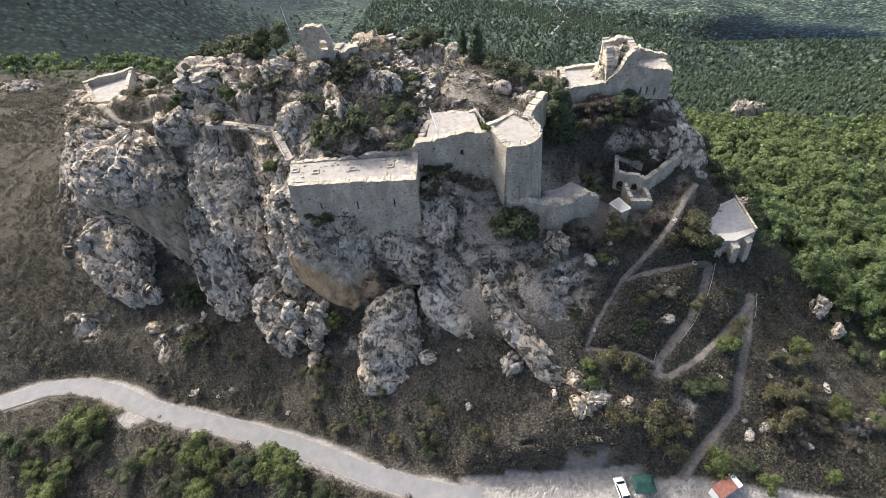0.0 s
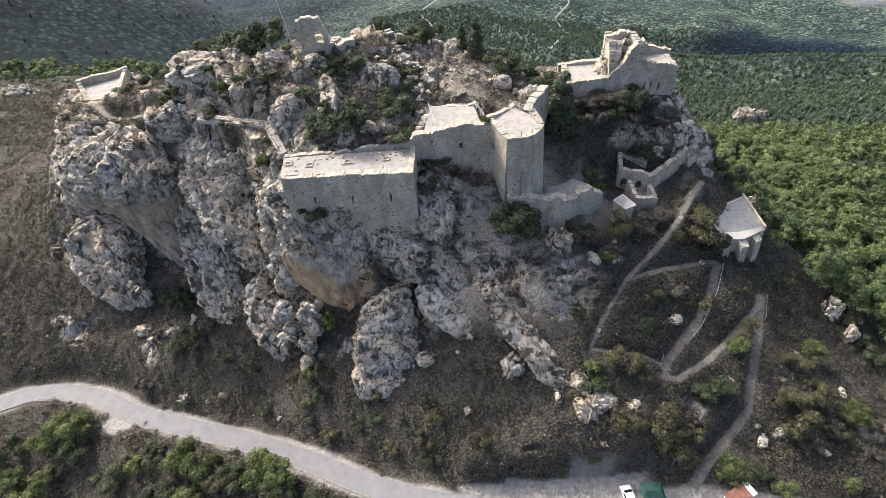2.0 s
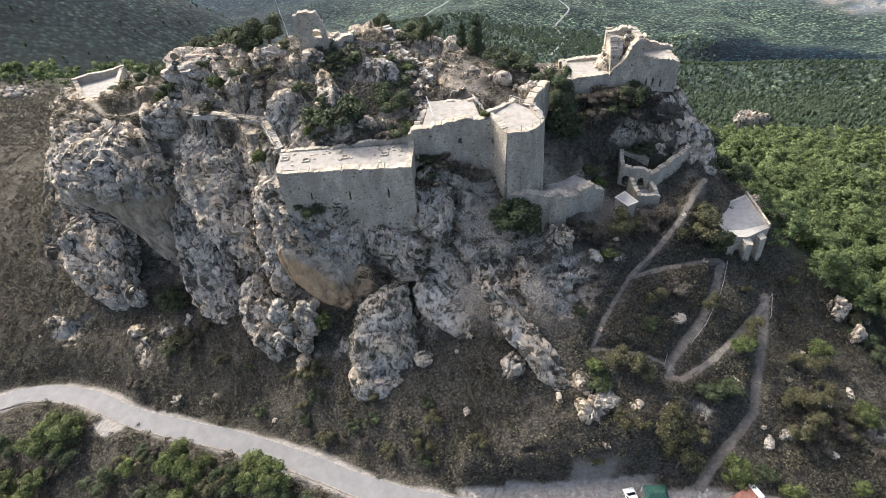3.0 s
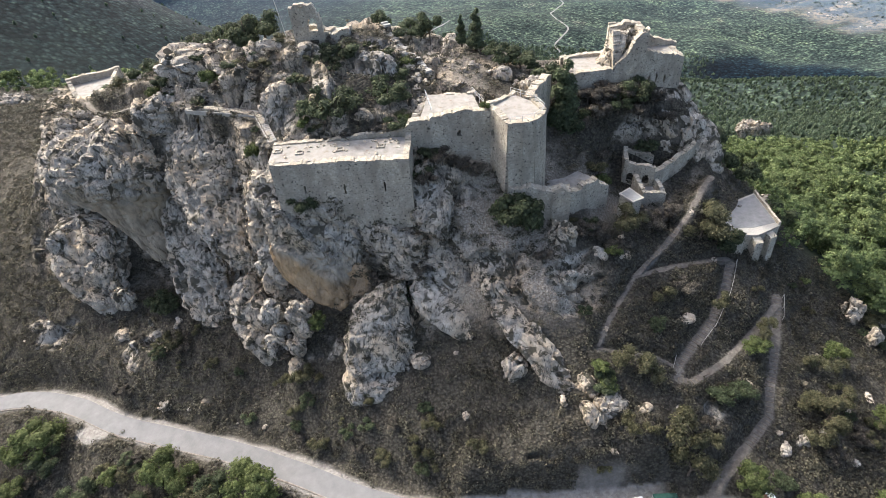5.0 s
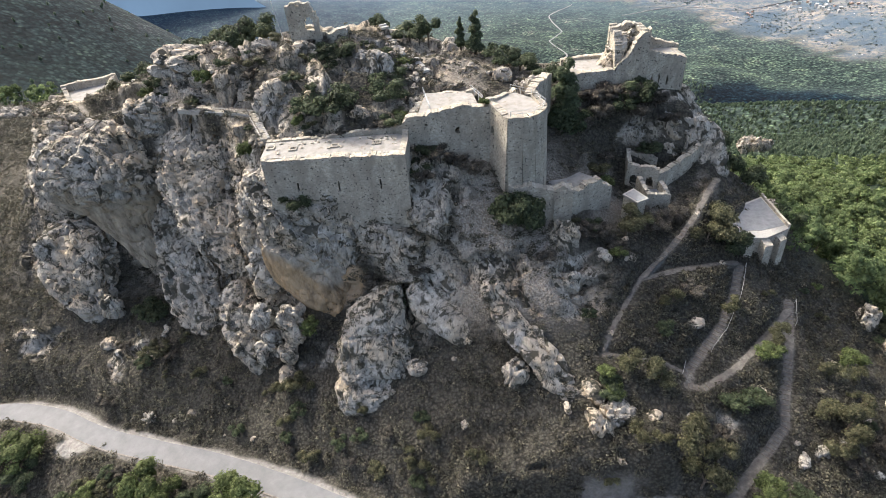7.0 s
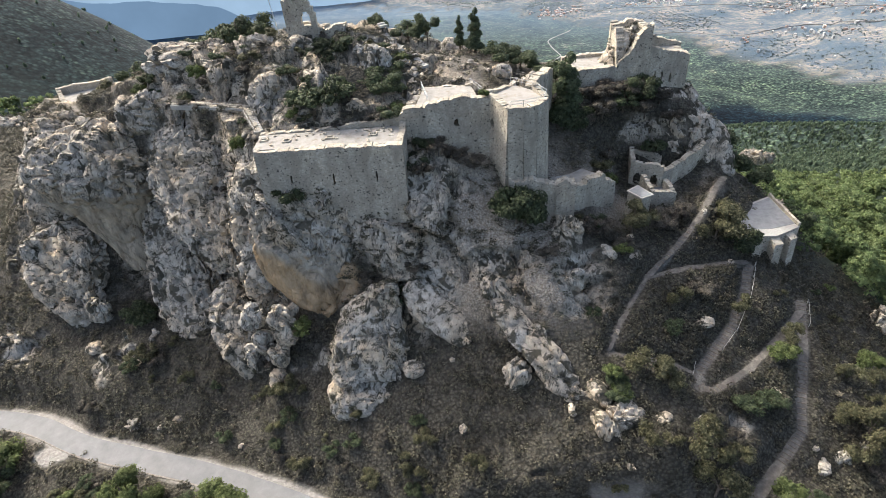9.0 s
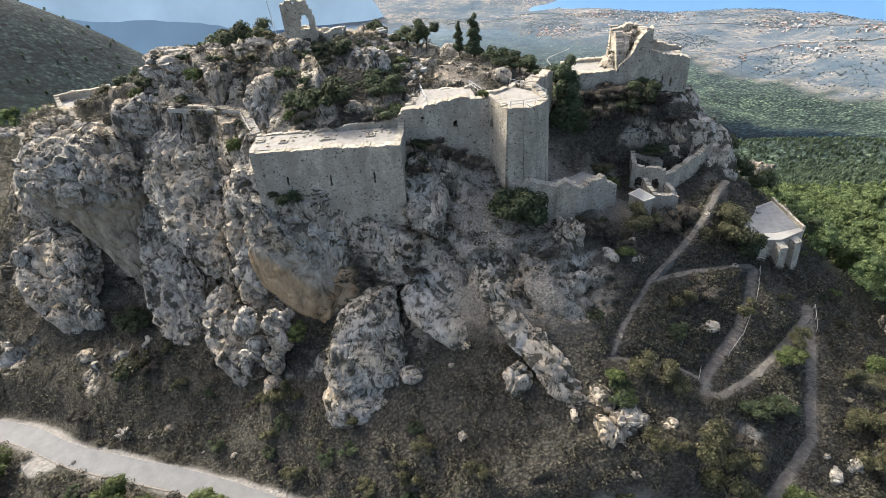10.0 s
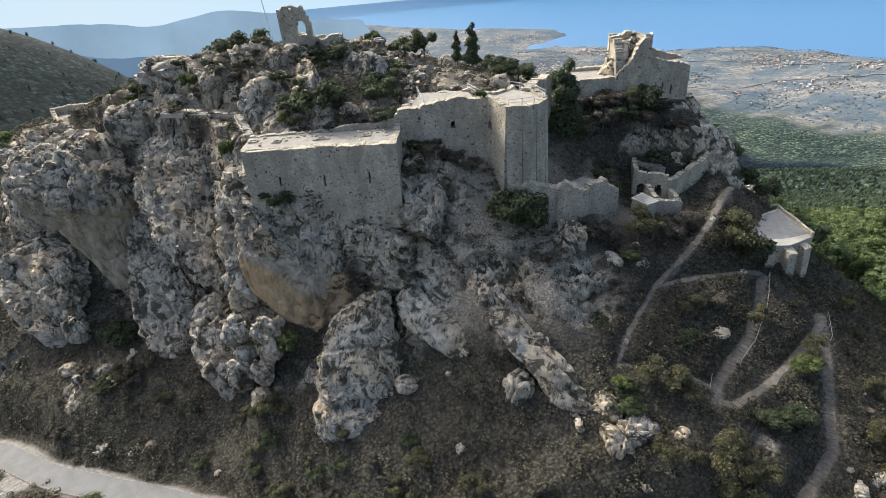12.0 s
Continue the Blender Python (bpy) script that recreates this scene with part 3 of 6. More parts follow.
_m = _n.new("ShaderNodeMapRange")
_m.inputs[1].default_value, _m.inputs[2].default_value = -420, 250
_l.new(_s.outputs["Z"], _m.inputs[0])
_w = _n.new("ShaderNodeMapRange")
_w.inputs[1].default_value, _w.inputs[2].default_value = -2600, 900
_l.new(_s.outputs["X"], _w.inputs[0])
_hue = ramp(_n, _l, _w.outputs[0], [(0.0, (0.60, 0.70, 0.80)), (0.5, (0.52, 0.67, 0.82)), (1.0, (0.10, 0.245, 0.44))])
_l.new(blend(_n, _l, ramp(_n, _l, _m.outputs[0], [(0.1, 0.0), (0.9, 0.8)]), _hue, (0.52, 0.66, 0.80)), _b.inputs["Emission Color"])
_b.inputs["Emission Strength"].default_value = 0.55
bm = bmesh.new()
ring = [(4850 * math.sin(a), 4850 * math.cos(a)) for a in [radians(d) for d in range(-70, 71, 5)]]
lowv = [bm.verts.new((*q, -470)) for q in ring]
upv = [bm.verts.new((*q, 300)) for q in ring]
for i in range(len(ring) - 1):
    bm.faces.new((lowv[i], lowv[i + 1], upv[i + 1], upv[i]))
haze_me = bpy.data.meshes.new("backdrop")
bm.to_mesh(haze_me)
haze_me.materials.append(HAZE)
tagged(new("backdrop", haze_me), "glowing backdrop of pale haze, sky and far sea", "sky", kind="structure")


# hazy blue ridges in the western distance: glowing shells with haze as emission
# The farther shell's low east end stands in for haze over the plain.
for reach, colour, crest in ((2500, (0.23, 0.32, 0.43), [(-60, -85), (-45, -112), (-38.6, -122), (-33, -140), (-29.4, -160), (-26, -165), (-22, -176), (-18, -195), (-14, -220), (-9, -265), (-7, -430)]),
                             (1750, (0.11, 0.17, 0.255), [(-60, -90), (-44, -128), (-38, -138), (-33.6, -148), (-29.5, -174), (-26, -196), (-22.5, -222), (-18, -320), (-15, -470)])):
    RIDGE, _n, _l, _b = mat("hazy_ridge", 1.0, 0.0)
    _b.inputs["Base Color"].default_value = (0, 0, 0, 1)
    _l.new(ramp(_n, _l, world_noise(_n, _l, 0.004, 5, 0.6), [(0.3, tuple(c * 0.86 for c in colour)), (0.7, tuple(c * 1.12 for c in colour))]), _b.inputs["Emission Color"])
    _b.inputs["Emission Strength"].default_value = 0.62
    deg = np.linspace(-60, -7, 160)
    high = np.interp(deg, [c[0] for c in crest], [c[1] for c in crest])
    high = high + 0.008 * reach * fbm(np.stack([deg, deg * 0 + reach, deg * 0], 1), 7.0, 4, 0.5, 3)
    rows = []
    for lift in (0.0, 0.5, 1.0):
        rr = reach * (0.96 + 0.04 * lift)
        rows.append(np.stack([rr * np.sin(np.radians(deg)), rr * np.cos(np.radians(deg)), -480 + (high + 480) * lift], 1))
    grid = np.stack(rows)
    quad = np.array([(r * 160 + i, r * 160 + i + 1, (r + 1) * 160 + i + 1, (r + 1) * 160 + i) for r in range(2) for i in range(159)])
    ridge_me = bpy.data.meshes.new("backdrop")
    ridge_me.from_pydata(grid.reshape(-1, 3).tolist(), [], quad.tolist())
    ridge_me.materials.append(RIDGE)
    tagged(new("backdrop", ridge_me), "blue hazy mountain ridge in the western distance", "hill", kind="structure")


# ---- building helpers ----
def part(name, bm, material, parent=None, label=""):
    me = bpy.data.meshes.new(name)
    bm.normal_update()
    bm.to_mesh(me)
    bm.free()
    me.materials.append(material)
    ob = new(name, me)
    if parent is not None:
        ob.parent = parent
    if label:
        ob["label"] = label
    return ob


def block(bm, foot, z0, z1, out=0.0):
    """A prism on a footprint; z0 and z1 are one height or one for each corner; out widens the foot (batter)."""
    n = len(foot)
    z0 = [z0] * n if isinstance(z0, (int, float)) else z0
    z1 = [z1] * n if isinstance(z1, (int, float)) else z1
    c = Vector((sum(q[0] for q in foot) / n, sum(q[1] for q in foot) / n))
    lo = []
    for q, z in zip(foot, z0):
        v = Vector(q) + (Vector(q) - c).normalized() * out
        lo.append(bm.verts.new((v.x, v.y, z)))
    hi = [bm.verts.new((*q, z)) for q, z in zip(foot, z1)]
    bm.faces.new(list(reversed(lo)))
    bm.faces.new(hi)
    for i in range(n):
        bm.faces.new((lo[i], lo[(i + 1) % n], hi[(i + 1) % n], hi[i]))
    return bm


def thing(name, at, label, category, group=""):
    ob = new(name)
    ob.location = at
    ob.empty_display_size = 0.2
    return tagged(ob, label, category, group)


def jitter(i, j, s):
    return tuple(2 * float(hashed(np.int64(i), np.int64(j), np.int64(k), s)) - 1 for k in (1, 2, 3))


def wall_mesh(name, a, b, z0, tops, thick=1.0, holes=(), batter=0.0, cell=0.34, rag=0.4, seed=1, worn=0.02):
    """A masonry wall from a to b (seen from its outer side, left to right). tops: (share of the length, height) pairs; the top is broken
    by rag metres; holes: (s, z, width, height, arched) go right through; batter: metres that the foot stands out."""
    a, b = Vector(a), Vector(b)
    d = b - a
    run = d.length
    d = d / run
    out = Vector((d.y, -d.x))
    ts, tz = [q[0] * run for q in tops], [q[1] for q in tops]
    hi = max(tz) + rag
    ni, nj = max(2, round(run / cell)), max(2, round((hi - z0) / cell))
    ds, dz = run / ni, (hi - z0) / nj
    keep = np.zeros((ni, nj), bool)
    line = np.arange(2 * ni + 1) * ds / 2
    crest = np.interp(line, ts, tz) + rag * 0.9 * fbm(np.stack([line, np.full(len(line), seed * 9.1), np.zeros(len(line))], 1), 2.2, 4, 0.62, seed)
    for i in range(ni):
        s, top = line[2 * i + 1], crest[2 * i + 1]
        for j in range(nj):
            z = z0 + (j + 0.5) * dz
            if z > top:
                break
            cut = False
            for hs, hz, hw, hh, arched in holes:
                u, v = (s - hs) / (hw / 2), (z - hz) / hh
                if abs(u) < 1 and 0 < v < 1 and not (arched and v > 0.6 and u * u + ((v - 0.6) / 0.4) ** 2 > 1):
                    cut = True
            keep[i, j] = not cut
    verts, index, faces = [], {}, []

    def vert(i, j, back):
        key = (i, j, back)
        if key not in index:
            js, jz, jn = jitter(i, j, seed)
            rim = not keep[max(i - 1, 0):i + 1, max(j - 1, 0):j + 1].all()
            s = i * ds + (0.3 * ds * js if rim and 0 < i < ni else 0)
            z = z0 + j * dz + (0.3 * dz * jz if rim else 0)
            under, over = keep[max(i - 1, 0):i + 1, j - 1].any() if j else False, keep[max(i - 1, 0):i + 1, j].any() if j < nj else False
            if under and not over and abs(crest[2 * i] - z) < 1.3 * dz + 0.2:
                z = crest[2 * i] + 0.05 * jz
            lean = 0 if back else batter * max(0.0, 1 - (z - z0) / (hi - z0))
            q = a + d * s + out * (lean + worn * jn - (thick if back else 0))
            index[key] = len(verts)
            verts.append((q.x, q.y, z))
        return index[key]

    for i in range(ni):
        for j in range(nj):
            if not keep[i, j]:
                continue
            faces.append((vert(i, j, 0), vert(i + 1, j, 0), vert(i + 1, j + 1, 0), vert(i, j + 1, 0)))
            faces.append((vert(i, j + 1, 1), vert(i + 1, j + 1, 1), vert(i + 1, j, 1), vert(i, j, 1)))
            for (u, v), (p, q) in (((-1, 0), ((i, j + 1), (i, j))), ((1, 0), ((i + 1, j), (i + 1, j + 1))), ((0, -1), ((i, j), (i + 1, j))), ((0, 1), ((i + 1, j + 1), (i, j + 1)))):
                x, y = i + u, j + v
                if x < 0 or y < 0 or x >= ni or y >= nj or not keep[x, y]:
                    faces.append((vert(*q, 0), vert(*p, 0), vert(*p, 1), vert(*q, 1)))
    me = bpy.data.meshes.new(name)
    me.from_pydata(verts, [], faces)
    me.materials.append(MASONRY)
    me.update()
    return me


def wall(parent, name, *args, label="", **kw):
    ob = new(name, wall_mesh(name, *args, **kw))
    ob.parent = parent
    if label:
        ob["label"] = label
    return ob


def inside(poly, x, y):
    hit = False
    for (x1, y1), (x2, y2) in zip(poly, poly[1:] + poly[:1]):
        if (y1 > y) != (y2 > y) and x < (x2 - x1) * (y - y1) / (y2 - y1) + x1:
            hit = not hit
    return hit


def slab(parent, name, poly, z, thick, material, label="", slope=0.0):
    """A flat roof or floor with a slightly sagging, uneven top."""
    bm = bmesh.new()
    n = len(poly)
    top = [bm.verts.new((x, y, z + slope * (y - poly[0][1]))) for x, y in poly]
    low = [bm.verts.new((x, y, z - thick)) for x, y in poly]
    f = bm.faces.new(top)
    for i in range(n):
        bm.faces.new((low[i], low[(i + 1) % n], top[(i + 1) % n], top[i]))
    bm.faces.new(low[::-1])
    bmesh.ops.triangulate(bm, faces=[f])
    return part(name, bm, material, parent, label)


def tube(bm, a, b, r=0.04, sides=6):
    a, b = Vector(a), Vector(b)
    m = Matrix.Translation((a + b) / 2) @ (b - a).to_track_quat("Z", "Y").to_matrix().to_4x4()
    bmesh.ops.create_cone(bm, cap_ends=True, segments=sides, radius1=r, radius2=r, depth=(b - a).length, matrix=m)


def box(bm, m, sx, sy, sz, bevel=0.0):
    made = bmesh.ops.create_cube(bm, size=1, matrix=m @ Matrix.Diagonal((sx, sy, sz, 1)))
    if bevel:
        bmesh.ops.bevel(bm, geom=list({e for v in made["verts"] for e in v.link_edges}), offset=bevel, segments=1, affect="EDGES")


STEEL, _n, _l, _b = mat("galvanised_steel", 0.45, 0.5)
_l.new(ramp(_n, _l, world_noise(_n, _l, 6, 4), [(0.3, (0.36, 0.36, 0.35)), (0.7, (0.55, 0.55, 0.53))]), _b.inputs["Base Color"])
TIMBER, _n, _l, _b = mat("weathered_timber", 0.85)
_l.new(ramp(_n, _l, world_noise(_n, _l, 5, 6), [(0.3, (0.12, 0.10, 0.075)), (0.7, (0.25, 0.21, 0.165))]), _b.inputs["Base Color"])
CREAM, _n, _l, _b = mat("cream_stone_edging", 0.85)
_l.new(ramp(_n, _l, world_noise(_n, _l, 3, 6), [(0.3, (0.32, 0.298, 0.255)), (0.7, (0.44, 0.415, 0.365))]), _b.inputs["Base Color"])
SCREED, _n, _l, _b = mat("grey_cement_screed", 0.9)
_l.new(ramp(_n, _l, world_noise(_n, _l, 1.2, 7), [(0.3, (0.19, 0.19, 0.185)), (0.7, (0.28, 0.278, 0.27))]), _b.inputs["Base Color"])


def railing(label, pts, high=1.1, gap=1.8, material=None, bars=2):
    """A railing of posts and bars along points; each post and bar a part."""
    material = material or STEEL
    rail = thing("railing", pts[0], label, "railing", "railings of the castle")
    base = Vector(pts[0])
    for a, b in zip(pts[:-1], pts[1:]):
        a, b = Vector(a) - base, Vector(b) - base
        for k in range(bars):
            bm = bmesh.new()
            h = high * (1 - k * 0.42)
            tube(bm, a + Vector((0, 0, h)), b + Vector((0, 0, h)), 0.035)
            part("bar", bm, material, rail)
        n = max(1, round((b - a).length / gap))
        for i in range(n + 1):
            q = a.lerp(b, i / n)
            bm = bmesh.new()
            tube(bm, q - Vector((0, 0, 0.3)), q + Vector((0, 0, high)), 0.045)
            part("post", bm, material, rail)
    return rail


# ---- castle ----
# barrack wing
wing = thing("barrack_wing", (0, 0, 0), "long grey rubble-stone barrack wing with arrow slits on the cliff edge", "castle building")
wall(wing, "front_wall", (-31.6, 73.2), (-9.0, 72.7), 29.5, [(0, 42.4), (0.5, 42.5), (1, 42.5)], thick=1.4, batter=1.1, rag=0.16, seed=3, cell=0.3,
     holes=[(4.9, 36.9, 0.34, 1.7, False), (11.6, 36.7, 0.34, 1.7, False), (18.3, 36.8, 0.34, 1.7, False), (12.0, 34.6, 0.4, 0.4, False)])
wall(wing, "east_wall", (-9.0, 72.9), (-8.8, 80.2), 30.5, [(0, 42.4), (0.7, 42.5), (1, 43.6)], thick=1.0, rag=0.3, seed=5)
wall(wing, "west_wall", (-32.5, 79.6), (-31.5, 73.4), 33, [(0, 42.3), (1, 42.3)], thick=1.0, rag=0.3, seed=6)
slab(wing, "roof", [(-31.9, 74.0), (-9.4, 73.6), (-9.2, 79.9), (-32.1, 79.3)], 42.42, 0.8, PALE_TOP, "pale bleached stone roof terrace with rubble")
wall(wing, "rear_parapet", (-32.3, 79.5), (-9.2, 80.2), 41.0, [(0, 42.75), (0.55, 42.7), (0.8, 43.1), (1, 43.9)], thick=0.8, rag=0.3, seed=8)
wall(wing, "corner_stub", (-10.4, 79.6), (-8.8, 79.6), 42, [(0, 43.6), (1, 45.0)], thick=1.6, rag=0.4, seed=9)
for hx, hy in ((-31.0, 77.3), (-27.2, 76.5), (-20.5, 76.8), (-13.8, 77.0)):
    bm = bmesh.new()
    for dx, dy, sx, sy in ((0, 0.45, 1.3, 0.25), (0, -0.45, 1.3, 0.25), (0.55, 0, 0.25, 0.9), (-0.55, 0, 0.25, 0.9)):
        box(bm, pose(hx + dx, hy + dy, 42.5, 0, 0, 4), sx, sy, 0.3, 0.04)
    part("roof_shaft", bm, MASONRY, wing)

rub = np.random.default_rng(77)
for i in range(46):
    bx, by = rub.uniform(-31.4, -9.8), rub.choice([rub.uniform(78.0, 79.2), rub.uniform(74.2, 79.0)])
    bm = bmesh.new()
    bmesh.ops.create_icosphere(bm, subdivisions=1, radius=rub.uniform(0.12, 0.3), matrix=pose(bx, by, 42.5, 0, 0, rub.uniform(0, 360)) @ Matrix.Diagonal((1.4, 1, 0.6, 1)))
    for v in bm.verts:
        v.co += Vector(rub.normal(scale=0.03, size=3))
    part("rubble_stone", bm, MASONRY, wing)

# gate block beside the round-cornered tower
gblock = thing("great_hall_block", (0, 0, 0), "pitted grey stone hall block with a broken crenellated top", "castle building")
wall(gblock, "front_wall", (-9.1, 79.6), (4.6, 80.7), 33.5, [(0, 45.3), (0.25, 45.5), (0.55, 46.0), (0.8, 46.1), (1, 45.6)], thick=1.3, batter=0.5, rag=0.42, seed=11,
     holes=[(8.2, 41.7, 0.85, 1.15, True), (10.6, 40.1, 0.4, 0.4, False), (3.4, 43.4, 0.4, 0.4, False)])
wall(gblock, "west_wall", (-7.2, 89.8), (-9.0, 79.8), 38, [(0, 44.2), (0.6, 44.4), (1, 45.4)], thick=1.0, rag=0.5, seed=12)
wall(gblock, "rear_wall", (2.2, 89.4), (-6.6, 90.4), 40, [(0, 45.2), (1, 44.4)], thick=0.8, rag=0.35, seed=13)
slab(gblock, "roof", [(-7.2, 81.4), (2.9, 82.4), (1.8, 88.7), (-6.2, 89.7)], 44.85, 0.7, PALE_TOP, "bright white screeded flat roof")

tower = thing("corner_tower", (0, 0, 0), "tall faceted grey stone corner tower with a flat pale roof", "castle tower")
wall(tower, "west_facet", (3.7, 82.2), (6.85, 76.0), 29.5, [(0, 45.6), (0.3, 46.1), (0.6, 45.9), (1, 45.5)], thick=1.2, batter=0.7, rag=0.3, seed=21,
     holes=[(2.6, 41.2, 0.75, 1.5, True), (3.0, 38.9, 0.3, 0.8, False), (1.2, 43.6, 0.3, 0.9, False)])
ROUND = [(6.85, 76.0), (9.2, 76.2), (11.3, 77.0), (12.8, 78.5), (13.5, 80.4)]
for k, (a, b) in enumerate(zip(ROUND[:-1], ROUND[1:])):
    wall(tower, "rounded_facet", a, b, 30.5, [(0, 45.5), (1, 45.5)], thick=1.2, batter=0.5, rag=0.12, seed=22 + 50 * k)
wall(tower, "rear_facet", (13.5, 80.4), (12.3, 84.0), 32.5, [(0, 45.6), (0.5, 45.9), (1, 46.4)], thick=1.0, rag=0.3, seed=24)
slab(tower, "roof", [(4.3, 82.5), (7.4, 77.0), (9.1, 77.1), (10.8, 77.8), (12.0, 79.0), (12.7, 80.4), (11.6, 83.6), (8.2, 87.2)], 45.3, 0.7, PALE_TOP, "bright white screeded flat roof")
wall(tower, "north_parapet", (8.6, 87.4), (3.6, 83.0), 43.5, [(0, 45.6), (1, 45.8)], thick=0.8, rag=0.25, seed=25)
railing("thin grey metal railing along the tower roof edge", [(7.3, 76.5, 45.4), (9.2, 76.7, 45.4), (11.1, 77.4, 45.4), (12.5, 78.7, 45.4), (13.1, 80.4, 45.4), (12.0, 83.2, 45.4)])
railing("thin grey metal railing behind the tower roof", [(8.2, 87.0, 45.4), (11.4, 84.2, 45.4)])
railing("thin grey metal railing beside the hall roof", [(-6.6, 89.6, 44.9), (-5.2, 82.2, 44.9)])
railing("thin grey metal railing between the two roofs", [(1.7, 88.9, 45.0), (3.4, 83.2, 45.4)])

curtain = thing("curtain_wall", (0, 0, 0), "pale-topped stone curtain wall running back from the tower", "castle wall")
wall(curtain, "masonry", (11.6, 84.6), (16.2, 93.6), 33.0, [(0, 45.6), (0.3, 46.4), (0.7, 45.7), (1, 45.2)], thick=1.5, rag=0.4, seed=31)

# outwork below the tower
outwork = thing("outwork", (0, 0, 0), "crumbling stone outwork with a broken crest below the tower", "castle wall")
wall(outwork, "south_wall", (6.9, 75.0), (17.3, 74.5), 26.5, [(0, 33.8), (0.2, 33.9), (0.5, 33.6), (0.8, 33.4), (1, 33.3)], thick=1.4, batter=0.5, rag=0.75, seed=41, cell=0.3,
     holes=[(7.6, 31.2, 0.35, 0.4, False), (4.8, 30.0, 0.35, 0.4, False)])
wall(outwork, "east_wall", (17.3, 75.6), (25.2, 79.8), 25.5, [(0, 32.0), (0.3, 31.8), (0.34, 32.4), (0.72, 32.3), (0.76, 31.0), (1, 30.2)], thick=1.3, batter=0.3, rag=0.35, seed=42, cell=0.3)
slab(outwork, "floor", [(9.5, 76.8), (16.2, 76.8), (24.4, 80.2), (20.0, 84.5), (12.0, 80.0)], 30.6, 2.5, PALE_TOP, "pale dusty floor behind the outwork wall")
wall(outwork, "corner_pier", (14.4, 74.45), (17.4, 74.3), 21.5, [(0, 33.2), (1, 33.5)], thick=2.2, batter=0.9, rag=0.5, seed=44)
wall(outwork, "return_wall", (17.3, 74.7), (15.4, 79.4), 29, [(0, 33.4), (0.5, 32.6), (1, 31.6)], thick=1.5, rag=0.6, seed=43)

hut = thing("ticket_hut", (0, 0, 0), "small flat-roofed stone hut with a pale edged roof", "hut")
bm = bmesh.new()
block(bm, [(27.4, 79.2), (29.1, 76.8), (30.9, 77.7), (29.4, 80.7)], 23, 28.3)
part("body", bm, MASONRY, hut)
slab(hut, "roof", [(27.2, 79.3), (29.0, 76.5), (31.2, 77.6), (29.5, 81.0)], 28.5, 0.25, CREAM, "cream stone roof edging")
slab(hut, "roof_screed", [(27.6, 79.2), (29.1, 76.9), (30.8, 77.7), (29.4, 80.5)], 28.54, 0.2, SCREED, "grey-green roof screed")

# gate ruin
gate = thing("gate_ruin", (0, 0, 0), "roofless stone gatehouse ruin with two arched openings", "ruin")
wall(gate, "front_wall", (30.3, 88.2), (35.6, 86.2), 22.5, [(0, 29.4), (0.5, 29.1), (1, 28.8)], thick=0.9, rag=0.35, seed=51, holes=[(1.3, 24.9, 1.2, 2.2, True), (4.3, 24.7, 1.1, 2.2, True)])
wall(gate, "west_wall", (31.2, 93.0), (30.3, 88.3), 23.5, [(0, 29.6), (1, 29.3)], thick=0.8, rag=0.3, seed=52)
wall(gate, "long_wall", (35.6, 86.3), (45.0, 92.0), 23, [(0, 27.6), (0.4, 28.0), (1, 30.2)], thick=1.0, rag=0.35, seed=53)
wall(gate, "rear_wall", (31.5, 93), (37, 91.5), 24, [(0, 29.4), (1, 28.0)], thick=0.8, rag=0.4, seed=56)
wall(gate, "annex_wall", (32.6, 82.0), (37.2, 82.6), 21.5, [(0, 26.2), (1, 25.6)], thick=0.8, rag=0.25, seed=54)
wall(gate, "annex_side", (37.2, 82.6), (36.6, 86.2), 21.5, [(0, 25.6), (1, 26.5)], thick=0.8, rag=0.25, seed=55)
wall(gate, "annex_return", (31.8, 86.6), (32.6, 82.0), 21.5, [(0, 27.5), (1, 26.2)], thick=0.8, rag=0.25, seed=57)
slab(gate, "annex_floor", [(32.8, 82.4), (36.8, 82.9), (36.2, 86.2), (32.2, 86.4)], 24.6, 2.5, SCREED)

# keep
keep = thing("keep", (0, 0, 0), "ruined stone keep with a jagged stepped top above the valley", "castle tower")
wall(keep, "west_wing_front", (20.4, 98.8), (29.2, 100.2), 32, [(0, 42.7), (1, 42.9)], thick=1.2, batter=0.5, rag=0.25, seed=61)
wall(keep, "tower_front", (29.0, 100.3), (34.8, 100.2), 32, [(0, 43.2), (0.25, 44.4), (0.45, 46.2), (0.6, 47.9), (0.75, 49.0), (1, 49.7)], thick=1.5, batter=0.4, rag=0.5, seed=62)
wall(keep, "east_wing_front", (34.8, 100.3), (42.6, 101.4), 29, [(0, 45.7), (0.2, 45.6), (1, 43.6)], thick=1.2, batter=0.6, rag=0.25, seed=63,
     holes=[(1.5, 39.6, 0.35, 1.6, False), (2.8, 39.3, 0.35, 1.6, False), (4.7, 38.8, 0.35, 1.8, False)])
wall(keep, "east_wall", (42.6, 101.4), (42.2, 108.0), 28, [(0, 43.6), (1, 43.6)], thick=1.1, rag=0.3, seed=64)
wall(keep, "tower_side", (34.8, 100.6), (34.6, 106.5), 38, [(0, 49.7), (0.4, 49.2), (1, 49.0)], thick=1.2, rag=0.5, seed=65)
wall(keep, "tower_west", (28.8, 107), (29.0, 100.5), 38, [(0, 48.6), (0.55, 48.4), (0.8, 46.2), (1, 43.6)], thick=1.4, rag=0.5, seed=66)
wall(keep, "tower_rear", (34.8, 106.6), (28.8, 107.0), 38, [(0, 49.0), (0.5, 49.3), (1, 48.8)], thick=1.3, rag=0.5, seed=166)
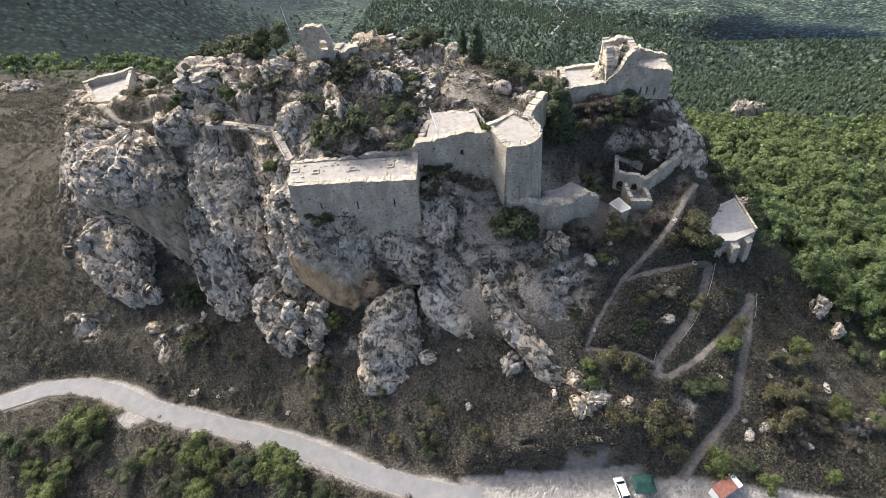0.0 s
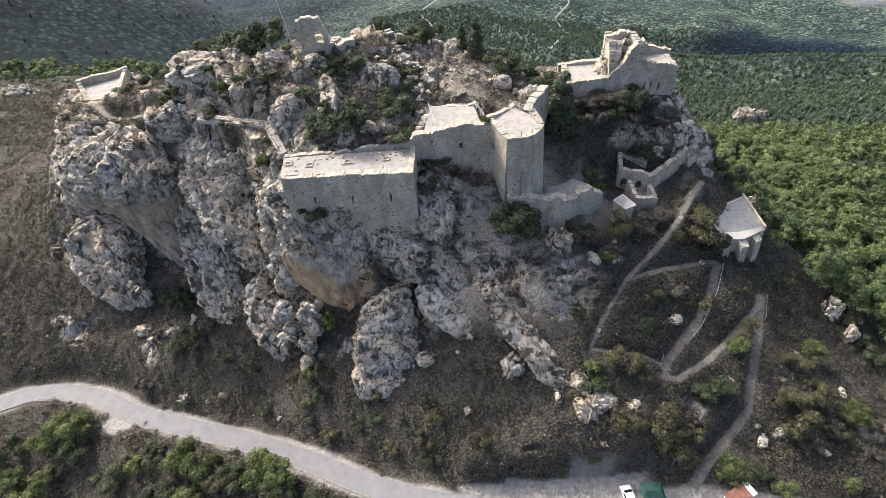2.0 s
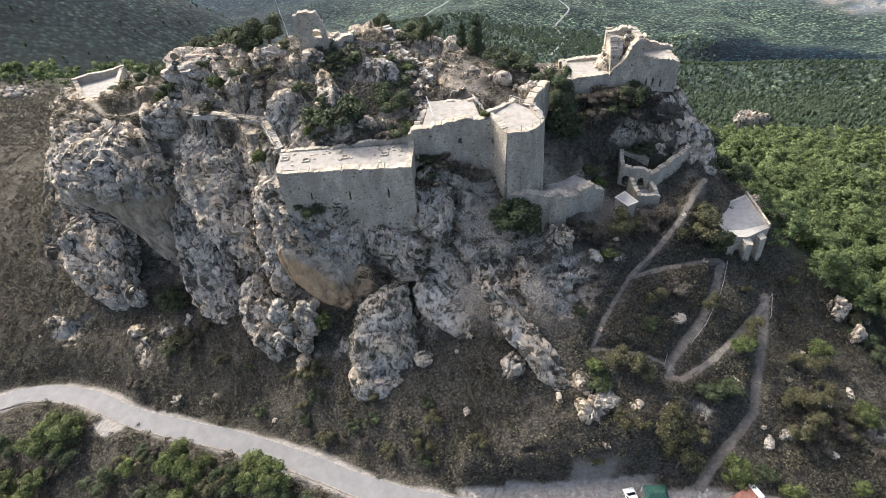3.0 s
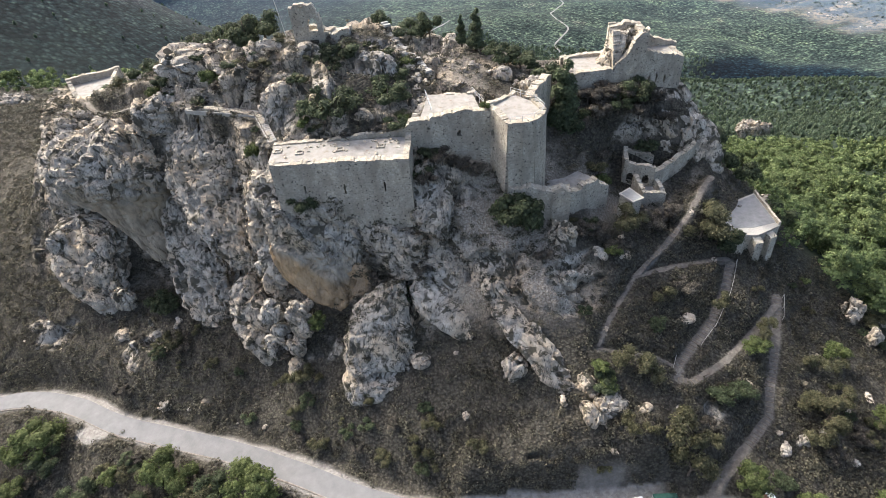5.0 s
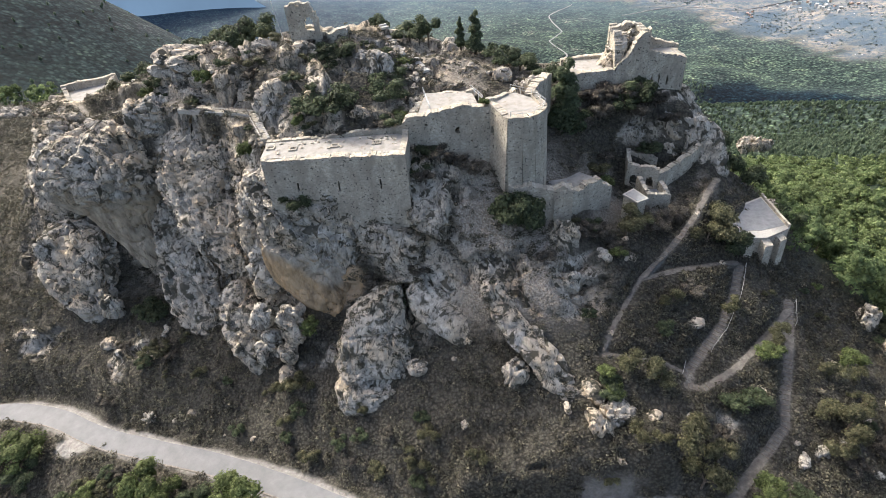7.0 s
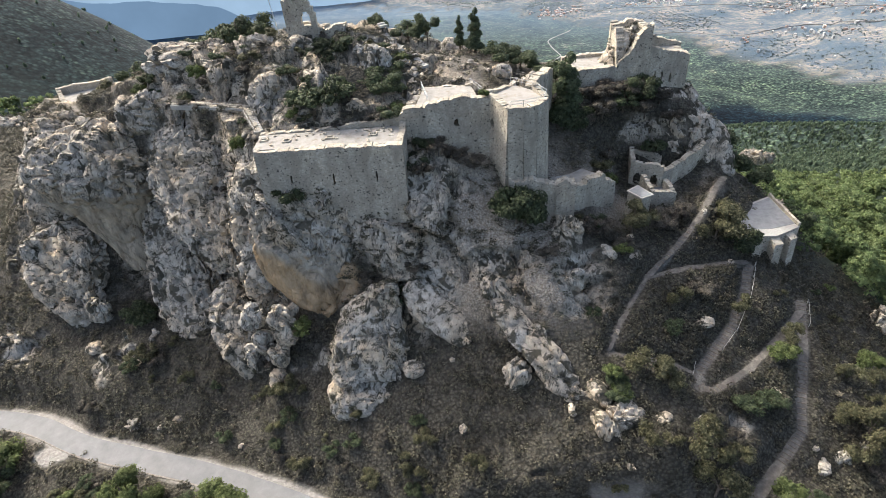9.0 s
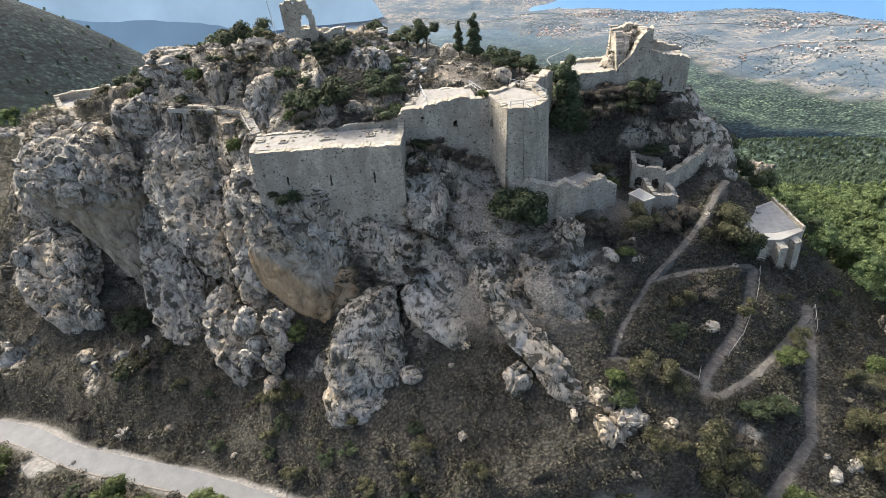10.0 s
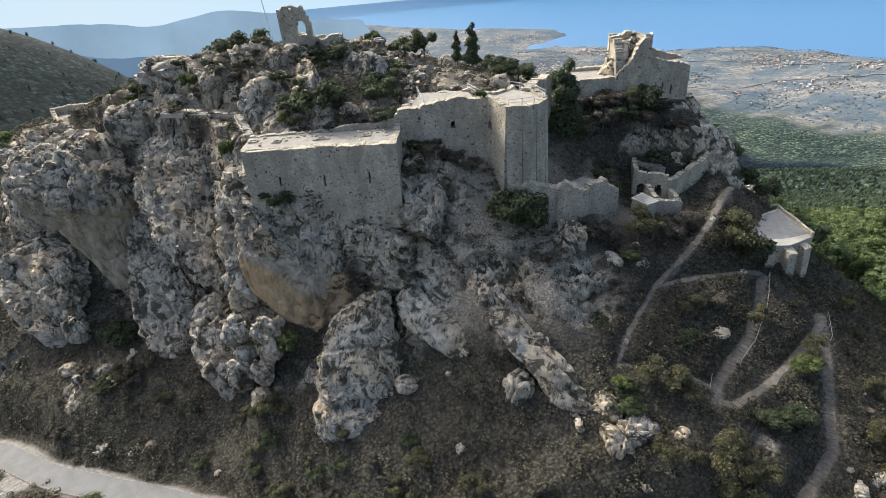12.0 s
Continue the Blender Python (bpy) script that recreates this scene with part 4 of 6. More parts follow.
wall(keep, "west_end", (20.6, 107), (20.4, 99.0), 34, [(0, 42.8), (1, 42.8)], thick=1.0, rag=0.25, seed=67)
wall(keep, "rear_wall", (43, 108.5), (20, 107.5), 34, [(0, 43.8), (0.35, 46.5), (0.6, 46.0), (0.62, 43.0), (1, 43.0)], thick=1.0, rag=0.4, seed=68)
slab(keep, "west_roof", [(20.9, 99.6), (28.8, 100.8), (28.8, 107), (20.8, 106.8)], 42.6, 0.7, PALE_TOP, "bleached stone roof terrace")
slab(keep, "east_roof", [(35.2, 101.2), (42.0, 102.2), (41.8, 108), (35.0, 107)], 43.6, 0.7, PALE_TOP, "bleached stone roof terrace")
wall(keep, "outer_spur", (42.8, 101.5), (47.6, 95.5), 22, [(0, 36.5), (0.4, 33.5), (0.7, 33.0), (1, 31.5)], thick=1.2, rag=0.5, seed=70)

# summit chamber
summit = thing("summit_chamber", (0, 0, 0), "lone ruined stone wall with one arched window on the summit", "ruin")
wall(summit, "window_wall", (-30.6, 100.8), (-25.1, 101.0), 49.5, [(0, 57.8), (0.15, 58.1), (0.5, 58.4), (0.62, 57.9), (0.75, 58.2), (0.9, 57.0), (1, 55.4)], thick=1.1, rag=0.3, seed=71, cell=0.33,
     holes=[(3.75, 53.5, 1.35, 2.4, True), (2.3, 57.7, 0.4, 0.4, False)])
wall(summit, "side_stub", (-25.0, 101.2), (-23.6, 105.0), 50, [(0, 53.0), (1, 52.6)], thick=1.0, rag=0.3, seed=72)
wall(summit, "low_wall", (-24.2, 101.6), (-20.6, 102.4), 49.5, [(0, 52.4), (0.6, 52.8), (1, 53.0)], thick=1.2, rag=0.35, seed=73)
wall(summit, "rear_wall", (-20.6, 106), (-30.4, 106), 49, [(0, 52.6), (0.6, 52.4), (1, 54.0)], thick=1.0, rag=0.5, seed=74)
slab(summit, "floor", [(-24.0, 102.4), (-20.8, 103.0), (-20.8, 105.6), (-24, 105.4)], 52.3, 1.5, PALE_TOP)

# west bastion
west = thing("west_bastion", (0, 0, 0), "ruined pale stone bastion at the end of the ridge", "ruin")
wall(west, "outer_wall", (-99.5, 128.8), (-93.4, 120.6), 29, [(0, 36.6), (0.6, 35.7), (1, 35.4)], thick=1.0, rag=0.3, seed=81)
wall(west, "south_wall", (-93.4, 120.6), (-86.8, 119.2), 29, [(0, 35.2), (1, 35.6)], thick=1.0, rag=0.4, seed=82)
wall(west, "north_wall", (-88.6, 135.4), (-99.5, 129), 29, [(0, 36.8), (1, 37.0)], thick=1.0, rag=0.3, seed=83)
wall(west, "ridge_wall", (-85.4, 124.0), (-88.6, 135.4), 29, [(0, 36.3), (1, 36.7)], thick=0.9, rag=0.2, seed=84)
slab(west, "floor", [(-98.6, 128.6), (-93.0, 121.4), (-87.2, 120.0), (-86.0, 124.4), (-89.0, 134.6)], 35.2, 3, PALE_TOP, "bleached stone floor of the ruin")

# bastion by the entrance
bast = thing("entrance_bastion", (0, 0, 0), "buttressed stone entrance bastion with a grey screeded roof", "castle building")
foot = [(47.7, 75.6), (52.4, 75.3), (57.4, 77.7), (57.2, 88.0), (52.8, 86.0), (47.9, 81.8)]
bm = bmesh.new()
block(bm, foot, [11.5, 10.5, 9.5, 14, 16, 14], 20.1, 0.3)
part("body", bm, MASONRY, bast)
slab(bast, "roof", foot, 20.3, 0.25, CREAM, "cream stone roof edging")
slab(bast, "roof_screed", [(49.2, 77.6), (52.4, 77.4), (57.0, 78.6), (56.7, 87.4), (52.9, 85.4), (48.4, 81.4)], 20.36, 0.2, SCREED, "grey screeded roof")
for q, turn in (((49.2, 75.4), 0), ((52.3, 75.2), 10), ((55.2, 76.6), 24)):
    bm = bmesh.new()
    block(bm, [(-0.75, -1.2), (0.75, -1.2), (0.75, 0.6), (-0.75, 0.6)], 9.0, [19.4, 19.4, 20.0, 20.0])
    for v in bm.verts:
        if v.co.y < 0 and v.co.z < 15:
            v.co.y -= 0.9
    bmesh.ops.transform(bm, matrix=pose(q[0], q[1], 0, 0, 0, turn), verts=bm.verts)
    part("buttress", bm, MASONRY, bast)
wall(bast, "east_parapet", (57.5, 77.8), (57.3, 88.2), 19.5, [(0, 20.9), (1, 20.9)], thick=0.4, rag=0.1, seed=91)

# ridge walkway with its retaining wall
walkway = thing("ridge_walkway", (0, 0, 0), "pale walkway on a stone retaining wall along the ridge", "walkway")
wall(walkway, "retaining_wall", (-52.5, 93.4), (-37.6, 88.9), 37.5, [(0, 43.5), (0.5, 43.7), (1, 43.6)], thick=1.2, batter=0.5, rag=0.2, seed=95)
wall(walkway, "stair_wall", (-37.6, 88.9), (-33.2, 80.5), 37.5, [(0, 43.5), (1, 42.5)], thick=0.8, rag=0.2, seed=96)
slab(walkway, "paving", [(-52.5, 93.0), (-37.8, 88.8), (-36.6, 90.4), (-52.2, 95.2)], 43.45, 0.8, CREAM, "pale compacted walkway paving")
for i in range(14):
    t = i / 13
    bm = bmesh.new()
    box(bm, pose(-36.9 + 3.9 * t, 88.6 - 7.4 * t, 43.3 - 0.9 * t, 0, 0, -62), 0.62, 1.5, 0.3, 0.02)
    part("step", bm, CREAM, walkway)
railing("timber handrail along the ridge walkway", [(-52.4, 93.2, 43.4), (-45, 91.0, 43.4), (-37.8, 88.8, 43.4), (-33.4, 81.0, 42.4)], 1.0, 2.2, TIMBER)

# summit stair
stair = thing("summit_stair", (0, 0, 0), "rough stone stair climbing towards the summit", "stairs")
for i in range(34):
    t = i / 33
    x, y = np.interp(t, [0, 0.5, 1], [-6.2, -10.4, -15.5]), np.interp(t, [0, 0.5, 1], [96.8, 105.2, 113.5])
    bm = bmesh.new()
    box(bm, pose(x, y, max(height(x, y), 44.8 + 3 * t) + 0.05, 0, 0, 27), 1.5, 0.55, 0.45, 0.04)
    part("step", bm, CREAM, stair)
railing("timber handrail beside the summit stair", [(-7.6, 97.5, 45.2), (-11.6, 105.5, 46.9), (-16.4, 113.5, 48.3)], 1.0, 2.5, TIMBER)
railing("timber fence along the upper terrace", [(-6, 107.5, 45.6), (0, 107.2, 44.8), (6.5, 104.5, 43.4)], 1.0, 2.0, TIMBER, 3)


# ---- boulders and rock masses ----
def unit_ball(level):
    bm = bmesh.new()
    bmesh.ops.create_icosphere(bm, subdivisions=level, radius=1)
    v = np.array([q.co[:] for q in bm.verts])
    f = np.array([[q.index for q in k.verts] for k in bm.faces])
    bm.free()
    return v, f


BALLS = {k: unit_ball(k) for k in (2, 3, 4, 5, 6)}


def raw_mesh(name, v, f, material):
    me = bpy.data.meshes.new(name)
    me.vertices.add(len(v))
    me.vertices.foreach_set("co", np.asarray(v, np.float32).reshape(-1))
    n = f.shape[1]
    me.loops.add(f.size)
    me.loops.foreach_set("vertex_index", f.reshape(-1).astype(np.int32))
    me.polygons.add(len(f))
    me.polygons.foreach_set("loop_start", np.arange(0, f.size, n, dtype=np.int32))
    me.polygons.foreach_set("loop_total", np.full(len(f), n, np.int32))
    me.materials.append(material)
    me.update(calc_edges=True)
    return me


def sharp_relief(flat, seed):
    """Blocks, cracks and flutes of weathered limestone, in metres."""
    q = flat @ LAY.T
    warp = np.stack([fbm(flat, 4, 3, 0.55, 5 + seed), fbm(flat, 4, 3, 0.55, 55 + seed), fbm(flat, 4, 3, 0.55, 95 + seed)], 1)
    g1, g2, go, gt = cells((q + warp * 1.1) * np.array([1.0, 1.0, 0.45]), 2.4, 3 + seed)
    flute = np.abs(fbm((q + warp * 0.3) * np.array([1.0, 1.0, 0.2]), 1.7, 3, 0.55, 31 + seed))
    return 0.75 * gt - 0.4 * (1 - smooth(0, 0.10, g2 - g1)) - 0.3 * (1 - smooth(0.0, 0.22, flute)) + 0.06 * fbm(flat, 0.9, 2, 0.5, 77 + seed)


def boulder(at, radii, turn=(0, 0, 0), level=5, crag=1.0, seed=0, name="boulder", label="pale grey limestone boulder streaked with dark lichen", square=0.66):
    v, f = BALLS[level]
    p = np.sign(v) * np.abs(v) ** square            # squarer than a ball
    p = p / np.linalg.norm(p, axis=1, keepdims=True) ** 0.5
    p = p * np.array(radii)
    R = np.array(Euler([radians(a) for a in turn]).to_matrix())
    p = p @ R.T
    n = v @ R.T
    w = p + np.array(at)
    size = min(1.0, max(radii) / 6) * crag
    if max(radii) < 1.2:                            # small stones: a few hard corners
        d1, d2, own, tilt = cells(v + seed * 3.1, 0.9, seed)
        p = p * (0.7 + 0.5 * own + 0.75 * tilt)[:, None]
    else:
        p = p + n * (rock_relief(w + seed * 13.7) * size * 0.85 + sharp_relief(w, seed) * min(1.0, max(radii) / 4))[:, None]
    me = raw_mesh(name, p, f, ROCK)
    me.set_sharp_from_angle(angle=radians(30))
    ob = new(name, me)
    ob.location = at
    return tagged(ob, label, "rock", "boulders of the hillside")


LEDGES = []


def rock_mass(sections, name, label, crag=0.5, seed=0, ochre=None, blunt=0.8, steps=0.42, fine=1.0):
    """A rock lofted through level sections (z, x, y, half width, half depth); ochre: (height at x0, x0, slope, strength) below which it is smooth and stained."""
    s = np.array(sections, float)
    z = np.arange(s[0, 0], s[-1, 0] + 1e-6, steps * 0.8)
    q = pchip(s[:, 0], s[:, 1:], z)
    # close the ends with shrinking rings
    z = np.concatenate([[z[0] - 0.5, z[0] - 0.4, z[0] - 0.2], z, [z[-1] + 0.25, z[-1] + 0.45, z[-1] + 0.55]])
    shrink = np.concatenate([[0.02, 0.5, 0.82], np.ones(len(q)), [0.85, 0.5, 0.02]])
    q = np.concatenate([q[:1]] * 3 + [q] + [q[-1:]] * 3)
    around = 2 * math.pi * max(s[:, 3].max(), s[:, 4].max())
    a = np.linspace(0, 2 * math.pi, max(24, int(around / steps)) + 1)
    c, d = np.cos(a), np.sin(a)
    c, d = np.sign(c) * np.abs(c) ** blunt, np.sign(d) * np.abs(d) ** blunt
    p = np.zeros((len(z), len(a), 3))
    p[..., 0] = q[:, 0:1] + shrink[:, None] * q[:, 2:3] * c
    p[..., 1] = q[:, 1:2] + shrink[:, None] * q[:, 3:4] * d
    p[..., 2] = z[:, None]
    n = grid_normals(p)
    n[:, 0] = n[:, -1] = n[:, 0] + n[:, -1]
    n[[0, -1]] = 0
    n = n / np.maximum(np.linalg.norm(n, axis=2, keepdims=True), 1e-9)
    flat = p.reshape(-1, 3)
    tint = np.zeros(p.shape[:2])
    if ochre:
        edge = ochre[0] + ochre[2] * (p[..., 0] - ochre[1]) + 2.2 * fbm(flat, 5, 3, 0.5, seed + 7).reshape(tint.shape)
        tint = (1 - smooth(-3.4, 1.4, p[..., 2] - edge)) * ochre[3]
    amount = crag * (1 - 0.5 * smooth(0, 0.5, tint))
    sharp = sharp_relief(flat, seed)
    detail = (sharp * fine * min(1.0, s[:, 3].max() / 6)).reshape(tint.shape) * (1 - 0.6 * smooth(0, 0.5, tint))
    p = p + n * (amount * rock_relief(flat + seed * 0.37).reshape(tint.shape) + detail)[..., None]
    p[:, -1] = p[:, 0]
    up = grid_normals(p)[..., 2]
    LEDGES.append(p[(np.abs(up) > 0.3) & (tint < 0.1) & (n[..., 2] > -0.25)])
    me = grid_mesh(name, p - p.mean(axis=(0, 1)), {"ochre": tint, "rock": np.ones(tint.shape)}, ROCK)
    me.set_sharp_from_angle(angle=radians(30))
    ob = new(name, me)
    ob.location = p.mean(axis=(0, 1))
    return tagged(ob, label, "rock", "boulders of the hillside")


rock_mass([(10.5, -69.5, 93, 3, 5), (15, -71, 94, 5, 5), (20, -72, 96, 8, 7), (25, -72.5, 97.5, 11.5, 9), (29, -73, 98, 13.6, 11.2), (33, -73, 98, 13.8, 12), (37, -73, 98.5, 11.5, 9.5), (39.5, -72, 99, 6, 5)],
          "overhanging_crag", "bulging overhanging limestone crag with a smooth tan underside", 0.5, 3, (28.6, -72, 0.03, 0.62))
rock_mass([(2, -80.5, 82, 2.2, 3), (5, -82, 84, 4.8, 4.5), (9, -85, 87.5, 7.8, 6), (13, -86, 91, 8.2, 6), (16.5, -86.5, 94, 7.2, 4.5), (18.4, -87.5, 95, 4, 2.5)],
          "leaning_crag", "massive grey limestone outcrop at the cliff foot", 0.5, 5, (6, -82, -0.5, 0.4))
rock_mass([(3.5, -53.5, 75, 4.5, 3.5), (7, -54.5, 77.5, 6.2, 4.5), (12, -57, 83.5, 7.2, 4.5), (17, -59, 88, 6.8, 4.6), (22, -60, 91.5, 5, 4), (25, -60, 93, 3, 3)],
          "rock_buttress", "steep fluted grey limestone buttress", 0.45, 8)
rock_mass([(18, -43.5, 79, 3.5, 4), (21, -45, 81.5, 5.5, 5.5), (26, -48, 87, 9, 7), (30, -50, 91, 10.5, 7), (35, -49, 94, 11, 7), (38.5, -48, 94.5, 9.5, 5), (40.5, -47, 95.5, 5, 3)],
          "fluted_crag", "tall fluted limestone face dotted with dark shrubs", 0.45, 9, (19, -44, -0.45, 0.45))
rock_mass([(16, -37.5, 73.5, 2.5, 2.5), (20, -37, 75, 4, 3.5), (27, -36.5, 79, 5, 4.5), (33, -35, 80, 5, 5), (38, -33.5, 80.5, 4, 5)],
          "rock_nose", "sharp pale limestone rib beside the walled wing", 0.5, 11)
rock_mass([(13, -25.5, 70, 2, 2.2), (16, -26.5, 71, 5, 2.8), (20, -28, 72.5, 7.5, 3.2), (24, -27.5, 73.5, 9, 3.6), (28, -26, 74, 10, 3.6), (33, -25, 75.2, 11, 3.5)],
          "stained_cliff", "limestone cliff with a smooth orange stained hollow", 0.4, 12, (24.5, -28, -0.55, 1.0))
rock_mass([(1.5, -40, 65.5, 2.2, 2), (6, -41, 67, 3.4, 3), (10, -43, 70, 4.2, 3.5), (14, -43.8, 73, 4, 3), (17, -43.5, 75, 2, 2)], "boulder", "knobbly grey limestone outcrop among scrub", 0.45, 14, None, 0.85, 0.34)
rock_mass([(2.2, -17.6, 55.6, 5.0, 3), (5.5, -17.6, 56.8, 6.2, 4.2), (8.4, -17.4, 58.6, 6.6, 4.6), (9.1, -16.9, 59.8, 5.6, 3.7), (9.9, -16.7, 59.8, 6.5, 4.4), (13.5, -16.7, 61.3, 6.6, 4.6), (17, -16.3, 63, 5.5, 4), (19.5, -15, 64, 4.2, 3), (21.5, -13.4, 64.6, 2, 2), (22.4, -12.8, 64.6, 1, 1)],
          "great_boulder", "huge cracked grey limestone boulder below the cliff", 0.34, 16, None, 0.66, 0.28, 0.5)
rock_mass([(13.2, -0.6, 60, 1.5, 1.5), (15.5, -2.3, 61, 3.2, 2.5), (18, -5, 63, 4.6, 3), (20.5, -7.5, 65.5, 3.6, 2.5), (22, -8.5, 67, 1.5, 1.5)], "rock_slab", "long smooth limestone slab leaning on the slope", 0.16, 17, None, 0.8, 0.3, 0.35)
rock_mass([(22, 44.5, 94, 4.5, 4), (27, 44, 96, 6, 4.5), (31, 42, 98, 6.5, 4.5), (35, 40, 100, 6, 3.5), (38, 39, 102, 5, 2.5)], "keep_crag", "weathered rock carrying the keep above dark shrubs", 0.4, 18)
rock_mass([(42.2, 30.2, 103.8, 4.2, 2.8), (44.5, 31.2, 103.9, 3.4, 2.7), (46.8, 32.0, 104.0, 2.7, 2.6), (48.2, 32.4, 104.2, 2.2, 2.2)], "collapsed_vault", "pale collapsed masonry heaped inside the keep tower", 0.3, 22, None, 0.8, 0.3, 0.5)
rock_mass([(20, 48.5, 92.5, 2.5, 2.5), (26, 48.5, 94, 3, 2.5), (31, 47.5, 96, 2.5, 2), (33, 47, 97, 1.2, 1.2)], "spur_crag", "pale broken rock spur below the keep", 0.35, 19)
rock_mass([(25, 31, 97.5, 4, 2.5), (29, 31.5, 99, 6, 3), (33, 32, 101, 8, 3), (36, 32, 103, 7, 2.5)], "shrubby_crag", "steep rock under the keep hung with shrubs", 0.4, 20)
rock_mass([(19.5, 17.0, 72.0, 2.2, 2.0), (22, 16.6, 73.2, 2.8, 2.2), (25, 16.0, 74.6, 2.4, 1.9), (28.2, 15.9, 75.6, 1.8, 1.6)], "rock_pillar", "knobbly rock pillar under the outwork corner", 0.4, 21, None, 0.85, 0.28)
boulder((-9.4, 57.0, 11.6), (2.0, 1.6, 1.4), (10, 20, 30), 4, 1, 2)
boulder((6.1, 52.8, 13.9), (2.3, 2.0, 2.9), (0, 8, 10), 5, 0.7, 4)
boulder((-31.8, 65.6, 14.2), (2.7, 2.3, 4.2), (-10, 6, 0), 5, 1, 5)
boulder((-33.4, 63.2, 9.2), (2.0, 1.9, 2.6), (0, 0, 30), 4, 1, 6)
boulder((-33.6, 61.2, 5.4), (2.1, 1.9, 2.3), (0, 0, 60), 4, 1, 7)
boulder((-37.2, 66.4, 15.4), (2.2, 2.0, 2.8), (0, 20, 0), 4, 1, 9)
boulder((-37.0, 65.0, 8.0), (2.4, 2.0, 3.8), (0, 20, 0), 5, 1, 19)
boulder((-91.0, 90.5, 14.5), (3.2, 3.0, 4.2), (0, -20, 0), 5, 1, 11)
boulder((-76.8, 81.4, 5.0), (2.3, 2.0, 3.2), (0, 10, 0), 5, 1, 12)
boulder((15.6, 70.6, 25.2), (2.4, 2.0, 4.4), (0, 0, 0), 5, 1, 15)
boulder((15.9, 64.8, 21.6), (2.0, 1.6, 2.4), (0, 0, 0), 4, 1, 16)
boulder((22.1, 69.2, 22.8), (1.9, 1.5, 1.5), (0, 20, 0), 4, 1, 17)
boulder((26.8, 70.0, 21.2), (1.8, 1.4, 1.6), (0, -20, 0), 4, 1, 18)
boulder((19.6, 46.0, 11.9), (4.0, 2.4, 2.5), (0, 14, 10), 5, 0.8, 20)
boulder((24.6, 47.6, 10.6), (1.7, 1.4, 1.5), (0, 0, 0), 4, 1, 21)
boulder((30.2, 46.4, 10.0), (1.9, 1.5, 1.5), (0, 0, 40), 4, 1, 22)
boulder((71.2, 69.2, 4.6), (2.4, 2.0, 3.6), (0, 0, 10), 5, 1, 23)
boulder((73.5, 64.5, 2.2), (1.6, 1.4, 3.0), (0, 10, 10), 4, 1, 24)
boulder((51.4, 43.6, 2.9), (1.3, 1.1, 1.8), (0, 0, 10), 4, 1, 25)
rock_mass([(11.6, 15.4, 49.8, 2.4, 1.8), (14.5, 12.4, 52, 3.0, 2.1), (17.6, 8.8, 55, 3.0, 2.3), (20.6, 5.2, 59.7, 2.6, 2.3), (23.2, 3.3, 63.4, 1.6, 1.6)], "rock_rib", "weathered limestone rib slanting down the scree slope", 0.35, 33, None, 0.8, 0.3)
boulder((17.0, 49.6, 12.9), (2.0, 1.6, 1.7), (0, 25, -35), 5, 1.0, 34)
# pale stones standing out of the dark scrub
for i, (x, y, z, rx, ry, rz) in enumerate(((-75.7, 74.6, 1.4, 2.0, 1.4, 0.9), (-69.5, 75.6, 3.2, 0.8, 0.7, 1.8), (-62.9, 74.5, 3.7, 1.7, 0.7, 0.7), (-72.0, 71.0, 1.9, 1.2, 1.0, 1.3), (-62.6, 59.5, -3.2, 1.0, 0.9, 0.9),
                                           (51.0, 43.8, 4.6, 1.7, 0.9, 0.9), (47.6, 42.6, 4.6, 1.4, 0.8, 0.7), (13.4, 47.4, 12.6, 1.2, 0.8, 0.8), (17.8, 50.6, 13.0, 1.5, 1.2, 1.4), (36.0, 60.6, 15.2, 1.5, 1.2, 0.6), (25.6, 45.8, 11.8, 1.4, 1.1, 1.1))):
    boulder((x, y, z), (rx, ry, rz), (0, 10 * (i % 3), 40 * i), 4, 0.9, 140 + i)
# crags of the summit ridge
for i, (x, y, z, rx, ry, rz, tx, tz) in enumerate((
        (-31.0, 88.6, 44.6, 4.7, 2.4, 4.6, -20, 14), (-15.6, 95.4, 47.0, 3.8, 2.4, 4.2, -18, -15), (-53.0, 105.5, 46.4, 8.0, 6.0, 5.2, 0, 10), (-44.5, 101.0, 47.0, 5.5, 4.0, 4.2, 0, -20),
        (-35.5, 100.0, 49.5, 6.0, 4.0, 3.4, -10, 10), (-17.4, 84.9, 42.2, 2.0, 1.6, 2.4, 0, 0), (-28.5, 97.0, 49.0, 4.0, 3.0, 4.0, -15, 0), (-60.5, 97.5, 40.5, 5.0, 4.0, 3.6, 0, 15),
        (-24.0, 95.5, 47.2, 3.4, 2.4, 3.6, -10, 0), (-68.0, 95.0, 36.6, 4.5, 3.5, 3.4, 0, 0), (45.0, 95.6, 29.0, 3.0, 2.6, 5.5, -10, 0), (47.0, 93.5, 25.5, 2.4, 2.0, 5.0, 0, 0), (60.8, 90.0, 15.0, 2.6, 2.2, 2.6, 0, 0),
        (-174, 191, 1.0, 9, 7, 7, 0, 0), (-160, 183, -2, 6, 5, 5, 0, 30), (124, 212, -38.5, 5, 4, 4.5, 0, 0), (132, 214, -40.5, 4, 3, 3.5, 0, 0), (8.0, 100.5, 42.5, 2.2, 1.8, 2.2, 0, 0), (13.5, 97.0, 41.5, 2.6, 1.8, 2.4, 0, 0))):
    boulder((x, y, z), (rx, ry, rz), (tx, 0, tz), 5, 0.45 if i < 2 else 0.9, 50 + i, "crag", "rounded grey limestone crag on the ridge")
